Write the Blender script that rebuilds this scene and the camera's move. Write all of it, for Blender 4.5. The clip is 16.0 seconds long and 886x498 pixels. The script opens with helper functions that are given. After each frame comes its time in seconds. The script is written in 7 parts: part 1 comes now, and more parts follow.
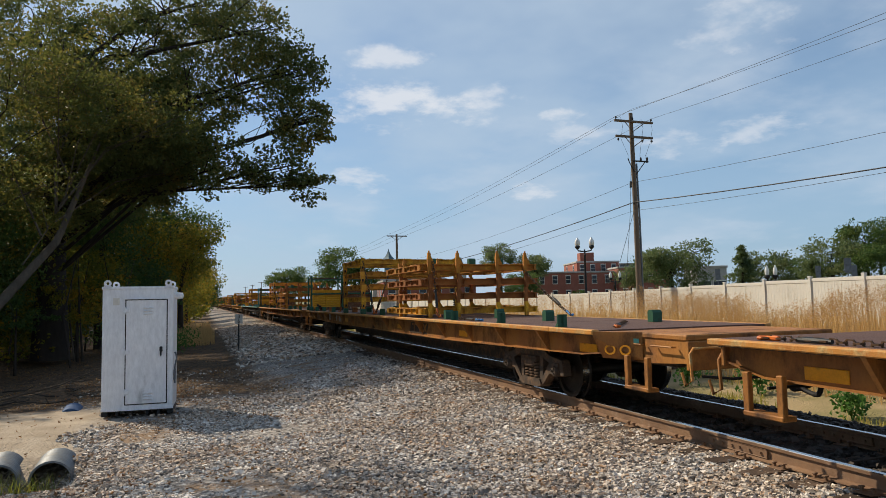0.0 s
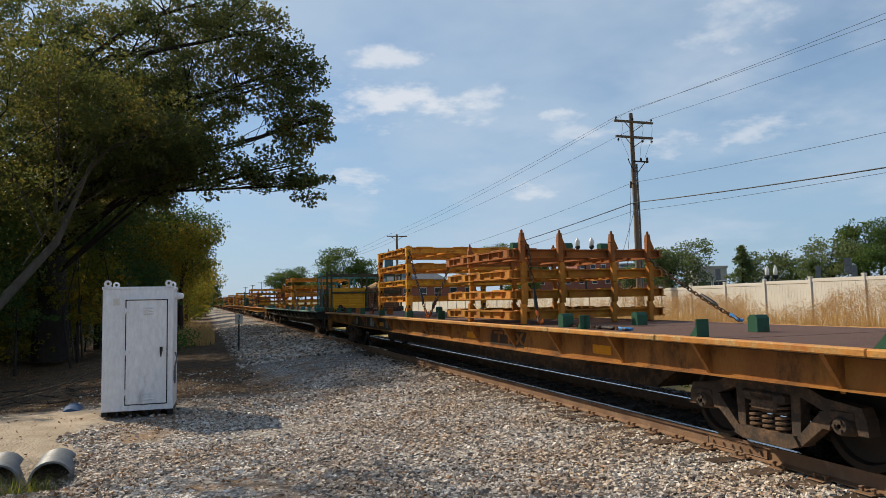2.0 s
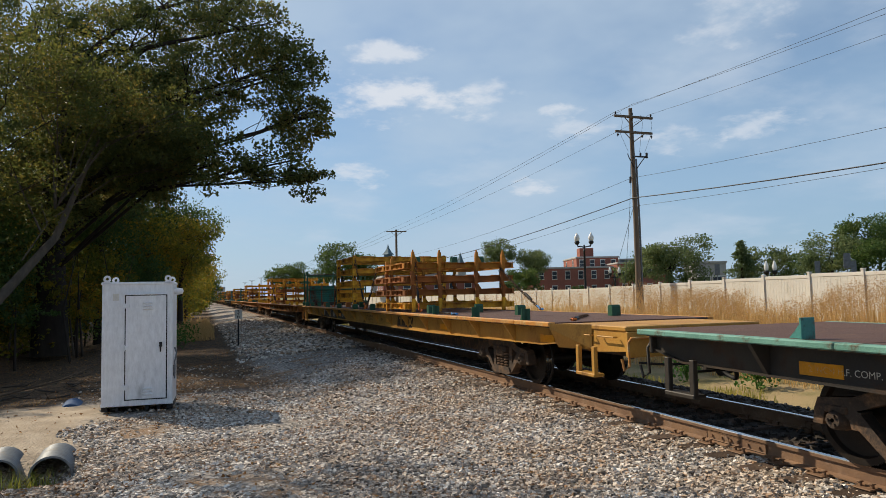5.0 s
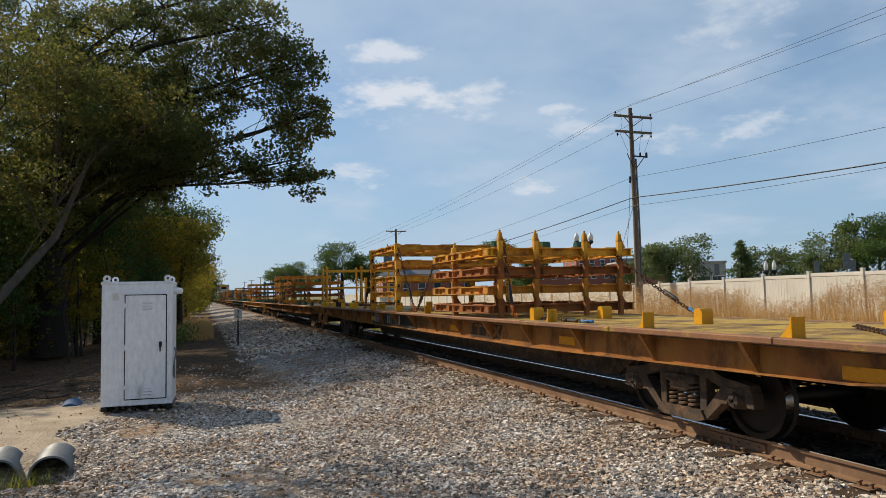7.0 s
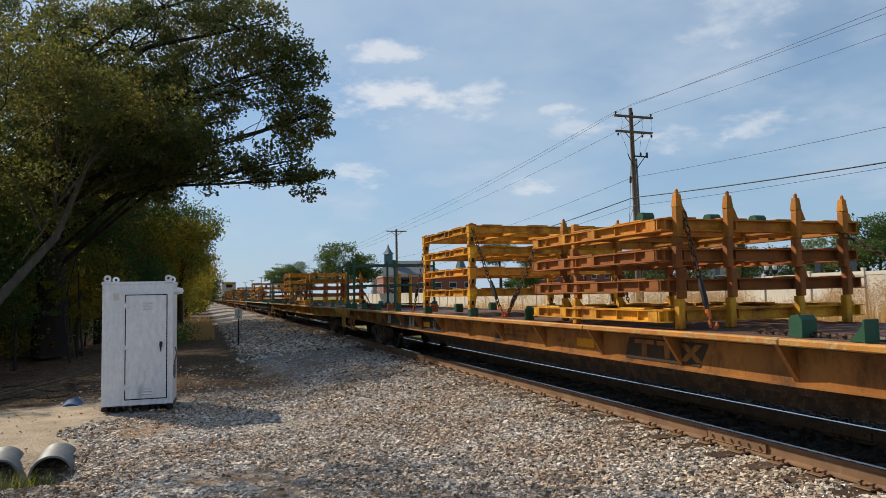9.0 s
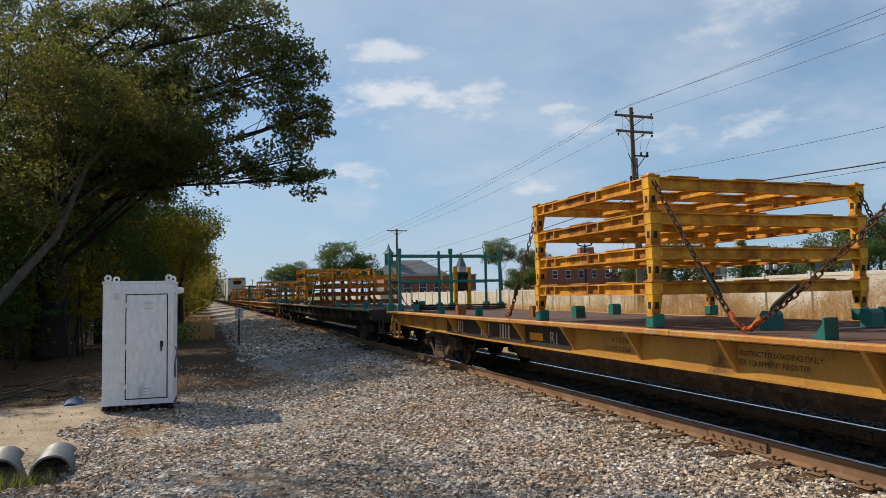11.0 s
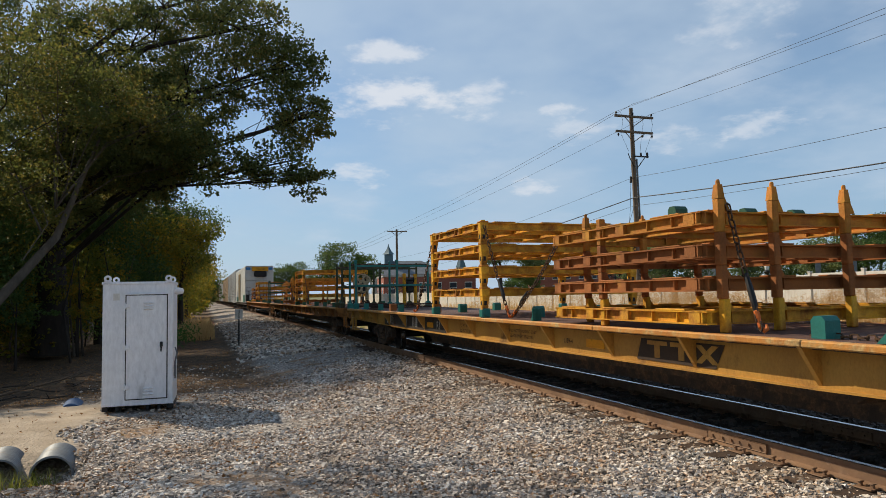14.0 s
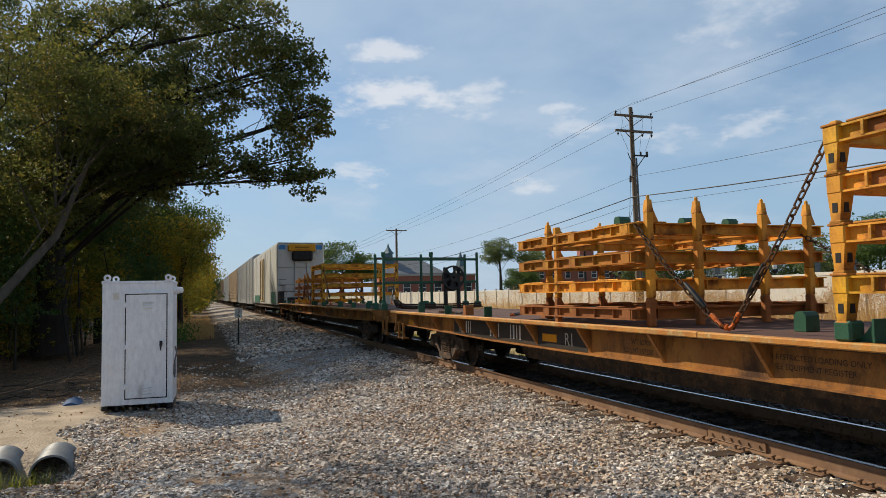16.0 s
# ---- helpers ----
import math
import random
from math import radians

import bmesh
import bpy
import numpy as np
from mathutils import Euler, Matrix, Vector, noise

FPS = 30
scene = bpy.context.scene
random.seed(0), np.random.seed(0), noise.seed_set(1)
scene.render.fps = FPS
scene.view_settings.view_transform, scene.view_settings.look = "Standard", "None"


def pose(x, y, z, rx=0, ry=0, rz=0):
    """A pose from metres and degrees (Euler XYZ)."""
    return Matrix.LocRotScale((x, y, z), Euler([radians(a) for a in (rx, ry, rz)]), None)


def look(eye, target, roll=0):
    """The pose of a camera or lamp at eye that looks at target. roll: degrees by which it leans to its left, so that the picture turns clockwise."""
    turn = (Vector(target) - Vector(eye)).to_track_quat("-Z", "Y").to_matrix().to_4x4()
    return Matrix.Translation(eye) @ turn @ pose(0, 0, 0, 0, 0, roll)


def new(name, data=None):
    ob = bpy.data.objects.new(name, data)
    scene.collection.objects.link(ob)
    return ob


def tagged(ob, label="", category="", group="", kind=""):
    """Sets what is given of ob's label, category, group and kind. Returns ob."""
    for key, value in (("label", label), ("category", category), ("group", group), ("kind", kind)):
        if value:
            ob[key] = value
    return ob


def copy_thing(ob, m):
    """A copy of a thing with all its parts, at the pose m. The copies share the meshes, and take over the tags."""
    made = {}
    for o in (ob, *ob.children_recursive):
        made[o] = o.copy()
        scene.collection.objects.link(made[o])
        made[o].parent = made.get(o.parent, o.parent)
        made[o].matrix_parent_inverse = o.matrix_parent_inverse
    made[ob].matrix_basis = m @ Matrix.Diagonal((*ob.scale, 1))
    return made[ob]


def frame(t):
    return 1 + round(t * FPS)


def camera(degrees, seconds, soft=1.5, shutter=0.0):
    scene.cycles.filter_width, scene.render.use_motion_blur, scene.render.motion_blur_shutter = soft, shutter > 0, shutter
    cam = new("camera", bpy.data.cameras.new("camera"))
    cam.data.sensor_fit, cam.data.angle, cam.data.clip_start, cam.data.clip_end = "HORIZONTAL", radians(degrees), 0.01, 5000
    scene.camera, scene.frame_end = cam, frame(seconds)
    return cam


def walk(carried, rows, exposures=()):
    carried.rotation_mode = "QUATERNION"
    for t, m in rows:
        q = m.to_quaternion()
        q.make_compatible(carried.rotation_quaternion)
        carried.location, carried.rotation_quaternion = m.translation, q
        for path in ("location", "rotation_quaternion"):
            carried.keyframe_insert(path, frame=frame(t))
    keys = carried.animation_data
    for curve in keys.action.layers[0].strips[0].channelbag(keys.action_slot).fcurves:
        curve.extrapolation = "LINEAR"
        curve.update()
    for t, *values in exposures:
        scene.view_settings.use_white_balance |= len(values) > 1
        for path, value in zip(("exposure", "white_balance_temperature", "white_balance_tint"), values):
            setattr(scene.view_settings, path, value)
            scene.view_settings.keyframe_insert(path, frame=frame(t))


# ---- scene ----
CAM_Z = 1.611
TC = 6.44            # x of the track's centre line; the track runs along y
PITCH = 28.315       # a flatcar from coupler to coupler
REAR0 = -22.44       # y of the leading car's forward end at the start
cam = camera(65.16, 16.0, soft=0.65)


def aim(tilt, pan):
    return pose(0, 0, CAM_Z) @ pose(0, 0, 0, 0, 0, -19.416 + pan) @ pose(0, 0, 0, 90 + tilt) @ pose(0, 0, 0, 0, 0, -1.105)


walk(cam, [(0.0, aim(4.07, 0.02)), (1.0, aim(4.10, 0.05)), (2.0, aim(4.09, 0.03)), (3.0, aim(4.06, 0.0)),
           (3.5, aim(3.99, -0.03)), (4.0, aim(3.83, 0.0)), (4.6, aim(3.72, 0.0)), (6.5, aim(3.67, -0.05)), (8.0, aim(3.67, 0.0)),
           (9.0, aim(3.67, 0.0)), (12.0, aim(3.62, 0.05)), (13.0, aim(3.68, 0.05)), (15.0, aim(3.67, 0.0)), (16.0, aim(3.61, 0.0))])

# ---- light ----
SUN_EL, SUN_AZ = radians(38.3), radians(-35.4)
scene.view_settings.exposure = 0.12
sun = new("sun", bpy.data.lights.new("sun", "SUN"))
sun.data.energy, sun.data.angle, sun.data.color = 5.0, radians(0.6), (1.0, 0.87, 0.67)
sun.matrix_world = look((0, 0, 0), (-math.sin(SUN_AZ) * math.cos(SUN_EL), -math.cos(SUN_AZ) * math.cos(SUN_EL), -math.sin(SUN_EL)))

world = bpy.data.worlds.new("sky")
scene.world = world
world.use_nodes = True


def rgba(c):
    return (c[0], c[1], c[2], 1.0)


def sky_nodes():
    nt = world.node_tree
    nt.nodes.clear()
    N, Lk = nt.nodes.new, nt.links.new
    sky = N("ShaderNodeTexSky")
    sky.sky_type, sky.sun_disc, sky.sun_elevation, sky.sun_rotation = "NISHITA", False, SUN_EL, SUN_AZ
    sky.air_density, sky.dust_density, sky.ozone_density = 1.0, 0.35, 2.0
    co = N("ShaderNodeTexCoord")
    sep = N("ShaderNodeSeparateXYZ")
    Lk(co.outputs["Generated"], sep.inputs[0])
    flat = N("ShaderNodeVectorMath")
    flat.operation = "DIVIDE"
    up = N("ShaderNodeMath")
    up.operation = "MAXIMUM"
    up.inputs[1].default_value = 0.0
    Lk(sep.outputs[2], up.inputs[0])
    add = N("ShaderNodeMath")
    add.inputs[1].default_value = 0.22
    Lk(up.outputs[0], add.inputs[0])
    comb = N("ShaderNodeCombineXYZ")
    for k in range(3):
        Lk(add.outputs[0], comb.inputs[k])
    Lk(co.outputs["Generated"], flat.inputs[0])
    Lk(comb.outputs[0], flat.inputs[1])
    def layer(scale, lo, hi, detail, gain):
        no = N("ShaderNodeTexNoise")
        no.inputs["Scale"].default_value, no.inputs["Detail"].default_value, no.inputs["Roughness"].default_value = scale, detail, 0.55
        Lk(flat.outputs[0], no.inputs["Vector"])
        mr = N("ShaderNodeMapRange")
        mr.interpolation_type = "SMOOTHSTEP"
        mr.inputs[1].default_value, mr.inputs[2].default_value, mr.inputs[4].default_value = lo, hi, gain
        Lk(no.outputs[0], mr.inputs[0])
        return mr.outputs[0]

    def over(fac, below, colour):
        mix = N("ShaderNodeMix")
        mix.data_type = "RGBA"
        mix.inputs[7].default_value = rgba(colour)
        Lk(fac, mix.inputs[0])
        Lk(below, mix.inputs[6])
        return mix.outputs[2]

    low = N("ShaderNodeMapRange")
    low.interpolation_type = "SMOOTHSTEP"
    low.inputs[1].default_value, low.inputs[2].default_value, low.inputs[3].default_value, low.inputs[4].default_value = 0.0, 0.5, 0.75, 0.15
    Lk(up.outputs[0], low.inputs[0])
    c = over(low.outputs[0], sky.outputs[0], (2.75, 4.3, 6.15))
    c = over(layer(1.0, 0.38, 0.68, 5, 0.75), c, (4.3, 5.4, 6.65))
    c = over(layer(2.6, 0.50, 0.80, 6, 0.45), c, (5.6, 6.3, 7.2))
    # fair-weather puffs: bearing from the track's line and height in degrees, half width and half height, strength
    puffs = ((15.0, 16.3, 5.0, 2.2, 0.85), (14.7, 19.5, 3.2, 1.1, 0.75), (20.0, 15.6, 2.4, 1.1, 0.6), (23.0, 15.8, 3.0, 1.6, 0.6), (29.4, 14.4, 1.8, 0.7, 0.65), (12.7, 9.8, 2.6, 1.0, 0.6),
             (26.6, 8.6, 2.4, 0.8, 0.6), (38.2, 11.6, 3.2, 1.0, 0.5), (44.5, 12.2, 3.2, 1.0, 0.55), (43.9, 20.8, 4.2, 2.6, 0.5), (31.0, 13.0, 3.0, 1.2, 0.45), (-40, 24, 9, 4, 0.6), (95, 22, 9, 4, 0.7),
             (140, 26, 11, 5, 0.7), (-120, 30, 12, 5, 0.7), (-75, 18, 8, 3, 0.6))
    ragged = N("ShaderNodeTexNoise")
    ragged.inputs["Scale"].default_value, ragged.inputs["Detail"].default_value, ragged.inputs["Roughness"].default_value = 9.0, 6, 0.6
    Lk(flat.outputs[0], ragged.inputs["Vector"])
    for az, el, wide, high, gain in puffs:
        a, e = radians(az), radians(el)
        here = Vector((math.sin(a) * math.cos(e), math.cos(a) * math.cos(e), math.sin(e)))
        right = Vector((math.cos(a), -math.sin(a), 0.0))
        rise = right.cross(here)
        dots = []
        for axis, size in ((right, wide), (rise, high)):
            dot = N("ShaderNodeVectorMath")
            dot.operation = "DOT_PRODUCT"
            dot.inputs[1].default_value = axis / math.sin(radians(size))
            Lk(co.outputs["Generated"], dot.inputs[0])
            sq = N("ShaderNodeMath")
            sq.operation = "POWER"
            sq.inputs[1].default_value = 2.0
            off = N("ShaderNodeMath")
            off.operation = "ABSOLUTE"
            Lk(dot.outputs["Value"], off.inputs[0])
            Lk(off.outputs[0], sq.inputs[0])
            dots.append(sq.outputs[0])
        front = N("ShaderNodeVectorMath")
        front.operation = "DOT_PRODUCT"
        front.inputs[1].default_value = here
        Lk(co.outputs["Generated"], front.inputs[0])
        ahead = N("ShaderNodeMath")
        ahead.operation = "GREATER_THAN"
        ahead.inputs[1].default_value = 0.5
        Lk(front.outputs["Value"], ahead.inputs[0])
        both = N("ShaderNodeMath")
        Lk(dots[0], both.inputs[0])
        Lk(dots[1], both.inputs[1])
        torn = N("ShaderNodeMath")
        torn.operation = "MULTIPLY_ADD"
        torn.inputs[1].default_value = -6.0
        Lk(ragged.outputs[0], torn.inputs[0])
        Lk(both.outputs[0], torn.inputs[2])
        edge = N("ShaderNodeMapRange")
        edge.interpolation_type = "SMOOTHSTEP"
        edge.inputs[1].default_value, edge.inputs[2].default_value, edge.inputs[3].default_value, edge.inputs[4].default_value = -3.7, -1.8, gain, 0.0
        Lk(torn.outputs[0], edge.inputs[0])
        seen = N("ShaderNodeMath")
        seen.operation = "MULTIPLY"
        Lk(edge.outputs[0], seen.inputs[0])
        Lk(ahead.outputs[0], seen.inputs[1])
        c = over(seen.outputs[0], c, (6.9, 7.2, 7.7))
    bg = N("ShaderNodeBackground")
    bg.inputs[1].default_value = 0.1
    out = N("ShaderNodeOutputWorld")
    Lk(c, bg.inputs[0])
    Lk(bg.outputs[0], out.inputs[0])


sky_nodes()


# ---- materials ----
def material(name, a, b, scale=3.0, rough=0.6, metal=0.0, bump=0.0, bump_scale=40.0, worn=None, worn_at=0.6, worn_scale=4.0,
             streak=1.0, per=0.0, island=0.0, soft=0.08, world_space=False, worn_rough=0.85, spec=0.3):
    """Two colours mixed by broad noise, a third for rust or dirt in patches, fine relief; per/island vary the value by object or piece."""
    m = bpy.data.materials.new(name)
    m.use_nodes = True
    nt = m.node_tree
    N, Lk = nt.nodes.new, nt.links.new
    bs = nt.nodes["Principled BSDF"]
    bs.inputs["Metallic"].default_value = metal
    bs.inputs["Specular IOR Level"].default_value = spec
    if world_space:
        g = N("ShaderNodeNewGeometry")
        vec = g.outputs["Position"]
    else:
        g = N("ShaderNodeTexCoord")
        vec = g.outputs["Object"]
    mp = N("ShaderNodeMapping")
    mp.inputs["Scale"].default_value = (1, 1, streak)
    Lk(vec, mp.inputs[0])
    vec = mp.outputs[0]

    def noise_tex(s, detail=5, r=0.6):
        n = N("ShaderNodeTexNoise")
        n.inputs["Scale"].default_value, n.inputs["Detail"].default_value, n.inputs["Roughness"].default_value = s, detail, r
        Lk(vec, n.inputs["Vector"])
        return n.outputs[0]

    def ramp(x, lo, hi, to=1.0):
        r = N("ShaderNodeMapRange")
        r.inputs[1].default_value, r.inputs[2].default_value, r.inputs[4].default_value = lo, hi, to
        Lk(x, r.inputs[0])
        return r.outputs[0]

    def mixc(f, x, y, mode="MIX"):
        n = N("ShaderNodeMix")
        n.data_type, n.blend_type = "RGBA", mode
        for sock, val in ((n.inputs[0], f), (n.inputs[6], x), (n.inputs[7], y)):
            if isinstance(val, (tuple, float, int)):
                sock.default_value = rgba(val) if isinstance(val, tuple) else val
            else:
                Lk(val, sock)
        return n.outputs[2]

    col = mixc(ramp(noise_tex(scale), 0.35, 0.65), a, b)
    fine = noise_tex(bump_scale, 3, 0.7)
    col = mixc(0.35, col, mixc(ramp(fine, 0.3, 0.7), (0.45, 0.45, 0.45), (1.0, 1.0, 1.0)), "MULTIPLY")
    rsock = rough
    if worn:
        mask = ramp(noise_tex(worn_scale, 8, 0.72), worn_at - soft, worn_at + soft)
        col = mixc(mask, col, mixc(ramp(noise_tex(worn_scale * 5), 0.35, 0.65), worn, tuple(c * 0.5 for c in worn)))
        rr = N("ShaderNodeMapRange")
        rr.inputs[3].default_value, rr.inputs[4].default_value = rough, worn_rough
        Lk(mask, rr.inputs[0])
        Lk(rr.outputs[0], bs.inputs["Roughness"])
    else:
        bs.inputs["Roughness"].default_value = rough
    if per or island:
        if per:
            o = N("ShaderNodeObjectInfo")
            rnd, amount = o.outputs["Random"], per
        else:
            o = N("ShaderNodeNewGeometry")
            rnd, amount = o.outputs["Random Per Island"], island
        r = N("ShaderNodeMapRange")
        r.inputs[3].default_value, r.inputs[4].default_value = 1 - amount, 1 + amount
        Lk(rnd, r.inputs[0])
        hv = N("ShaderNodeHueSaturation")
        Lk(r.outputs[0], hv.inputs["Value"])
        Lk(col, hv.inputs["Color"])
        col = hv.outputs[0]
    Lk(col, bs.inputs["Base Color"])
    if bump:
        bp = N("ShaderNodeBump")
        bp.inputs["Strength"].default_value, bp.inputs["Distance"].default_value = bump, 0.02
        Lk(fine, bp.inputs["Height"])
        Lk(bp.outputs[0], bs.inputs["Normal"])
    return m


def leaf_material(name, a, b, c, glow=0.45):
    """Leaves: colour by piece, part of the light passing through."""
    m = bpy.data.materials.new(name)
    m.use_nodes = True
    nt = m.node_tree
    nt.nodes.clear()
    N, Lk = nt.nodes.new, nt.links.new
    g = N("ShaderNodeNewGeometry")
    cr = N("ShaderNodeValToRGB")
    e = cr.color_ramp.elements
    e[0].color, e[1].color = rgba(a), rgba(c)
    mid = e.new(0.55)
    mid.color = rgba(b)
    no = N("ShaderNodeTexNoise")
    no.inputs["Scale"].default_value = 0.35
    Lk(g.outputs["Position"], no.inputs["Vector"])
    mm = N("ShaderNodeMath")
    mm.operation = "MULTIPLY_ADD"
    mm.inputs[1].default_value = 0.55
    Lk(g.outputs["Random Per Island"], mm.inputs[0])
    m2 = N("ShaderNodeMapRange")
    m2.inputs[1].default_value, m2.inputs[2].default_value, m2.inputs[4].default_value = 0.35, 0.68, 0.5
    Lk(no.outputs[0], m2.inputs[0])
    Lk(m2.outputs[0], mm.inputs[2])
    Lk(mm.outputs[0], cr.inputs[0])
    d, t, s, o = N("ShaderNodeBsdfPrincipled"), N("ShaderNodeBsdfTranslucent"), N("ShaderNodeMixShader"), N("ShaderNodeOutputMaterial")
    d.inputs["Roughness"].default_value = 0.55
    d.inputs["Specular IOR Level"].default_value = 0.25
    s.inputs[0].default_value = glow
    Lk(cr.outputs[0], d.inputs["Base Color"])
    Lk(cr.outputs[0], t.inputs["Color"])
    Lk(d.outputs[0], s.inputs[1])
    Lk(t.outputs[0], s.inputs[2])
    Lk(s.outputs[0], o.inputs[0])
    return m


def stone_material():
    """Crushed stone: each piece takes its own tone from grey, tan, rust brown and near-white."""
    m = bpy.data.materials.new("ballast_stone")
    m.use_nodes = True
    nt = m.node_tree
    N, Lk = nt.nodes.new, nt.links.new
    bs = nt.nodes["Principled BSDF"]
    bs.inputs["Roughness"].default_value, bs.inputs["Specular IOR Level"].default_value = 0.85, 0.25
    g = N("ShaderNodeNewGeometry")
    cr = N("ShaderNodeValToRGB")
    tones = ((0.0, (0.12, 0.11, 0.10)), (0.2, (0.35, 0.315, 0.28)), (0.42, (0.59, 0.535, 0.47)), (0.54, (0.48, 0.32, 0.20)), (0.64, (0.63, 0.575, 0.52)), (0.85, (0.80, 0.74, 0.665)), (1.0, (0.93, 0.90, 0.85)))
    e = cr.color_ramp.elements
    e[0].position, e[0].color, e[1].position, e[1].color = 0.0, rgba(tones[0][1]), 1.0, rgba(tones[-1][1])
    for p, c in tones[1:-1]:
        e.new(p).color = rgba(c)
    Lk(g.outputs["Random Per Island"], cr.inputs[0])
    a, b = N("ShaderNodeTexNoise"), N("ShaderNodeTexNoise")
    a.inputs["Scale"].default_value, b.inputs["Scale"].default_value = 45, 0.9
    for n in (a, b):
        Lk(g.outputs["Position"], n.inputs["Vector"])
    prev = cr.outputs[0]
    for n, lo, hi, dark in ((a, 0.3, 0.7, (0.7, 0.68, 0.66)), (b, 0.40, 0.62, (0.86, 0.78, 0.70))):
        r = N("ShaderNodeMapRange")
        r.inputs[1].default_value, r.inputs[2].default_value = lo, hi
        Lk(n.outputs[0], r.inputs[0])
        x, y = N("ShaderNodeMix"), N("ShaderNodeMix")
        x.data_type = y.data_type = "RGBA"
        y.blend_type = "MULTIPLY"
        y.inputs[0].default_value = 1.0
        x.inputs[6].default_value, x.inputs[7].default_value = rgba(dark), (1, 1, 1, 1)
        Lk(r.outputs[0], x.inputs[0])
        Lk(prev, y.inputs[6])
        Lk(x.outputs[2], y.inputs[7])
        prev = y.outputs[2]
    Lk(prev, bs.inputs["Base Color"])
    bp = N("ShaderNodeBump")
    bp.inputs["Strength"].default_value, bp.inputs["Distance"].default_value = 0.5, 0.01
    Lk(a.outputs[0], bp.inputs["Height"])
    Lk(bp.outputs[0], bs.inputs["Normal"])
    return m


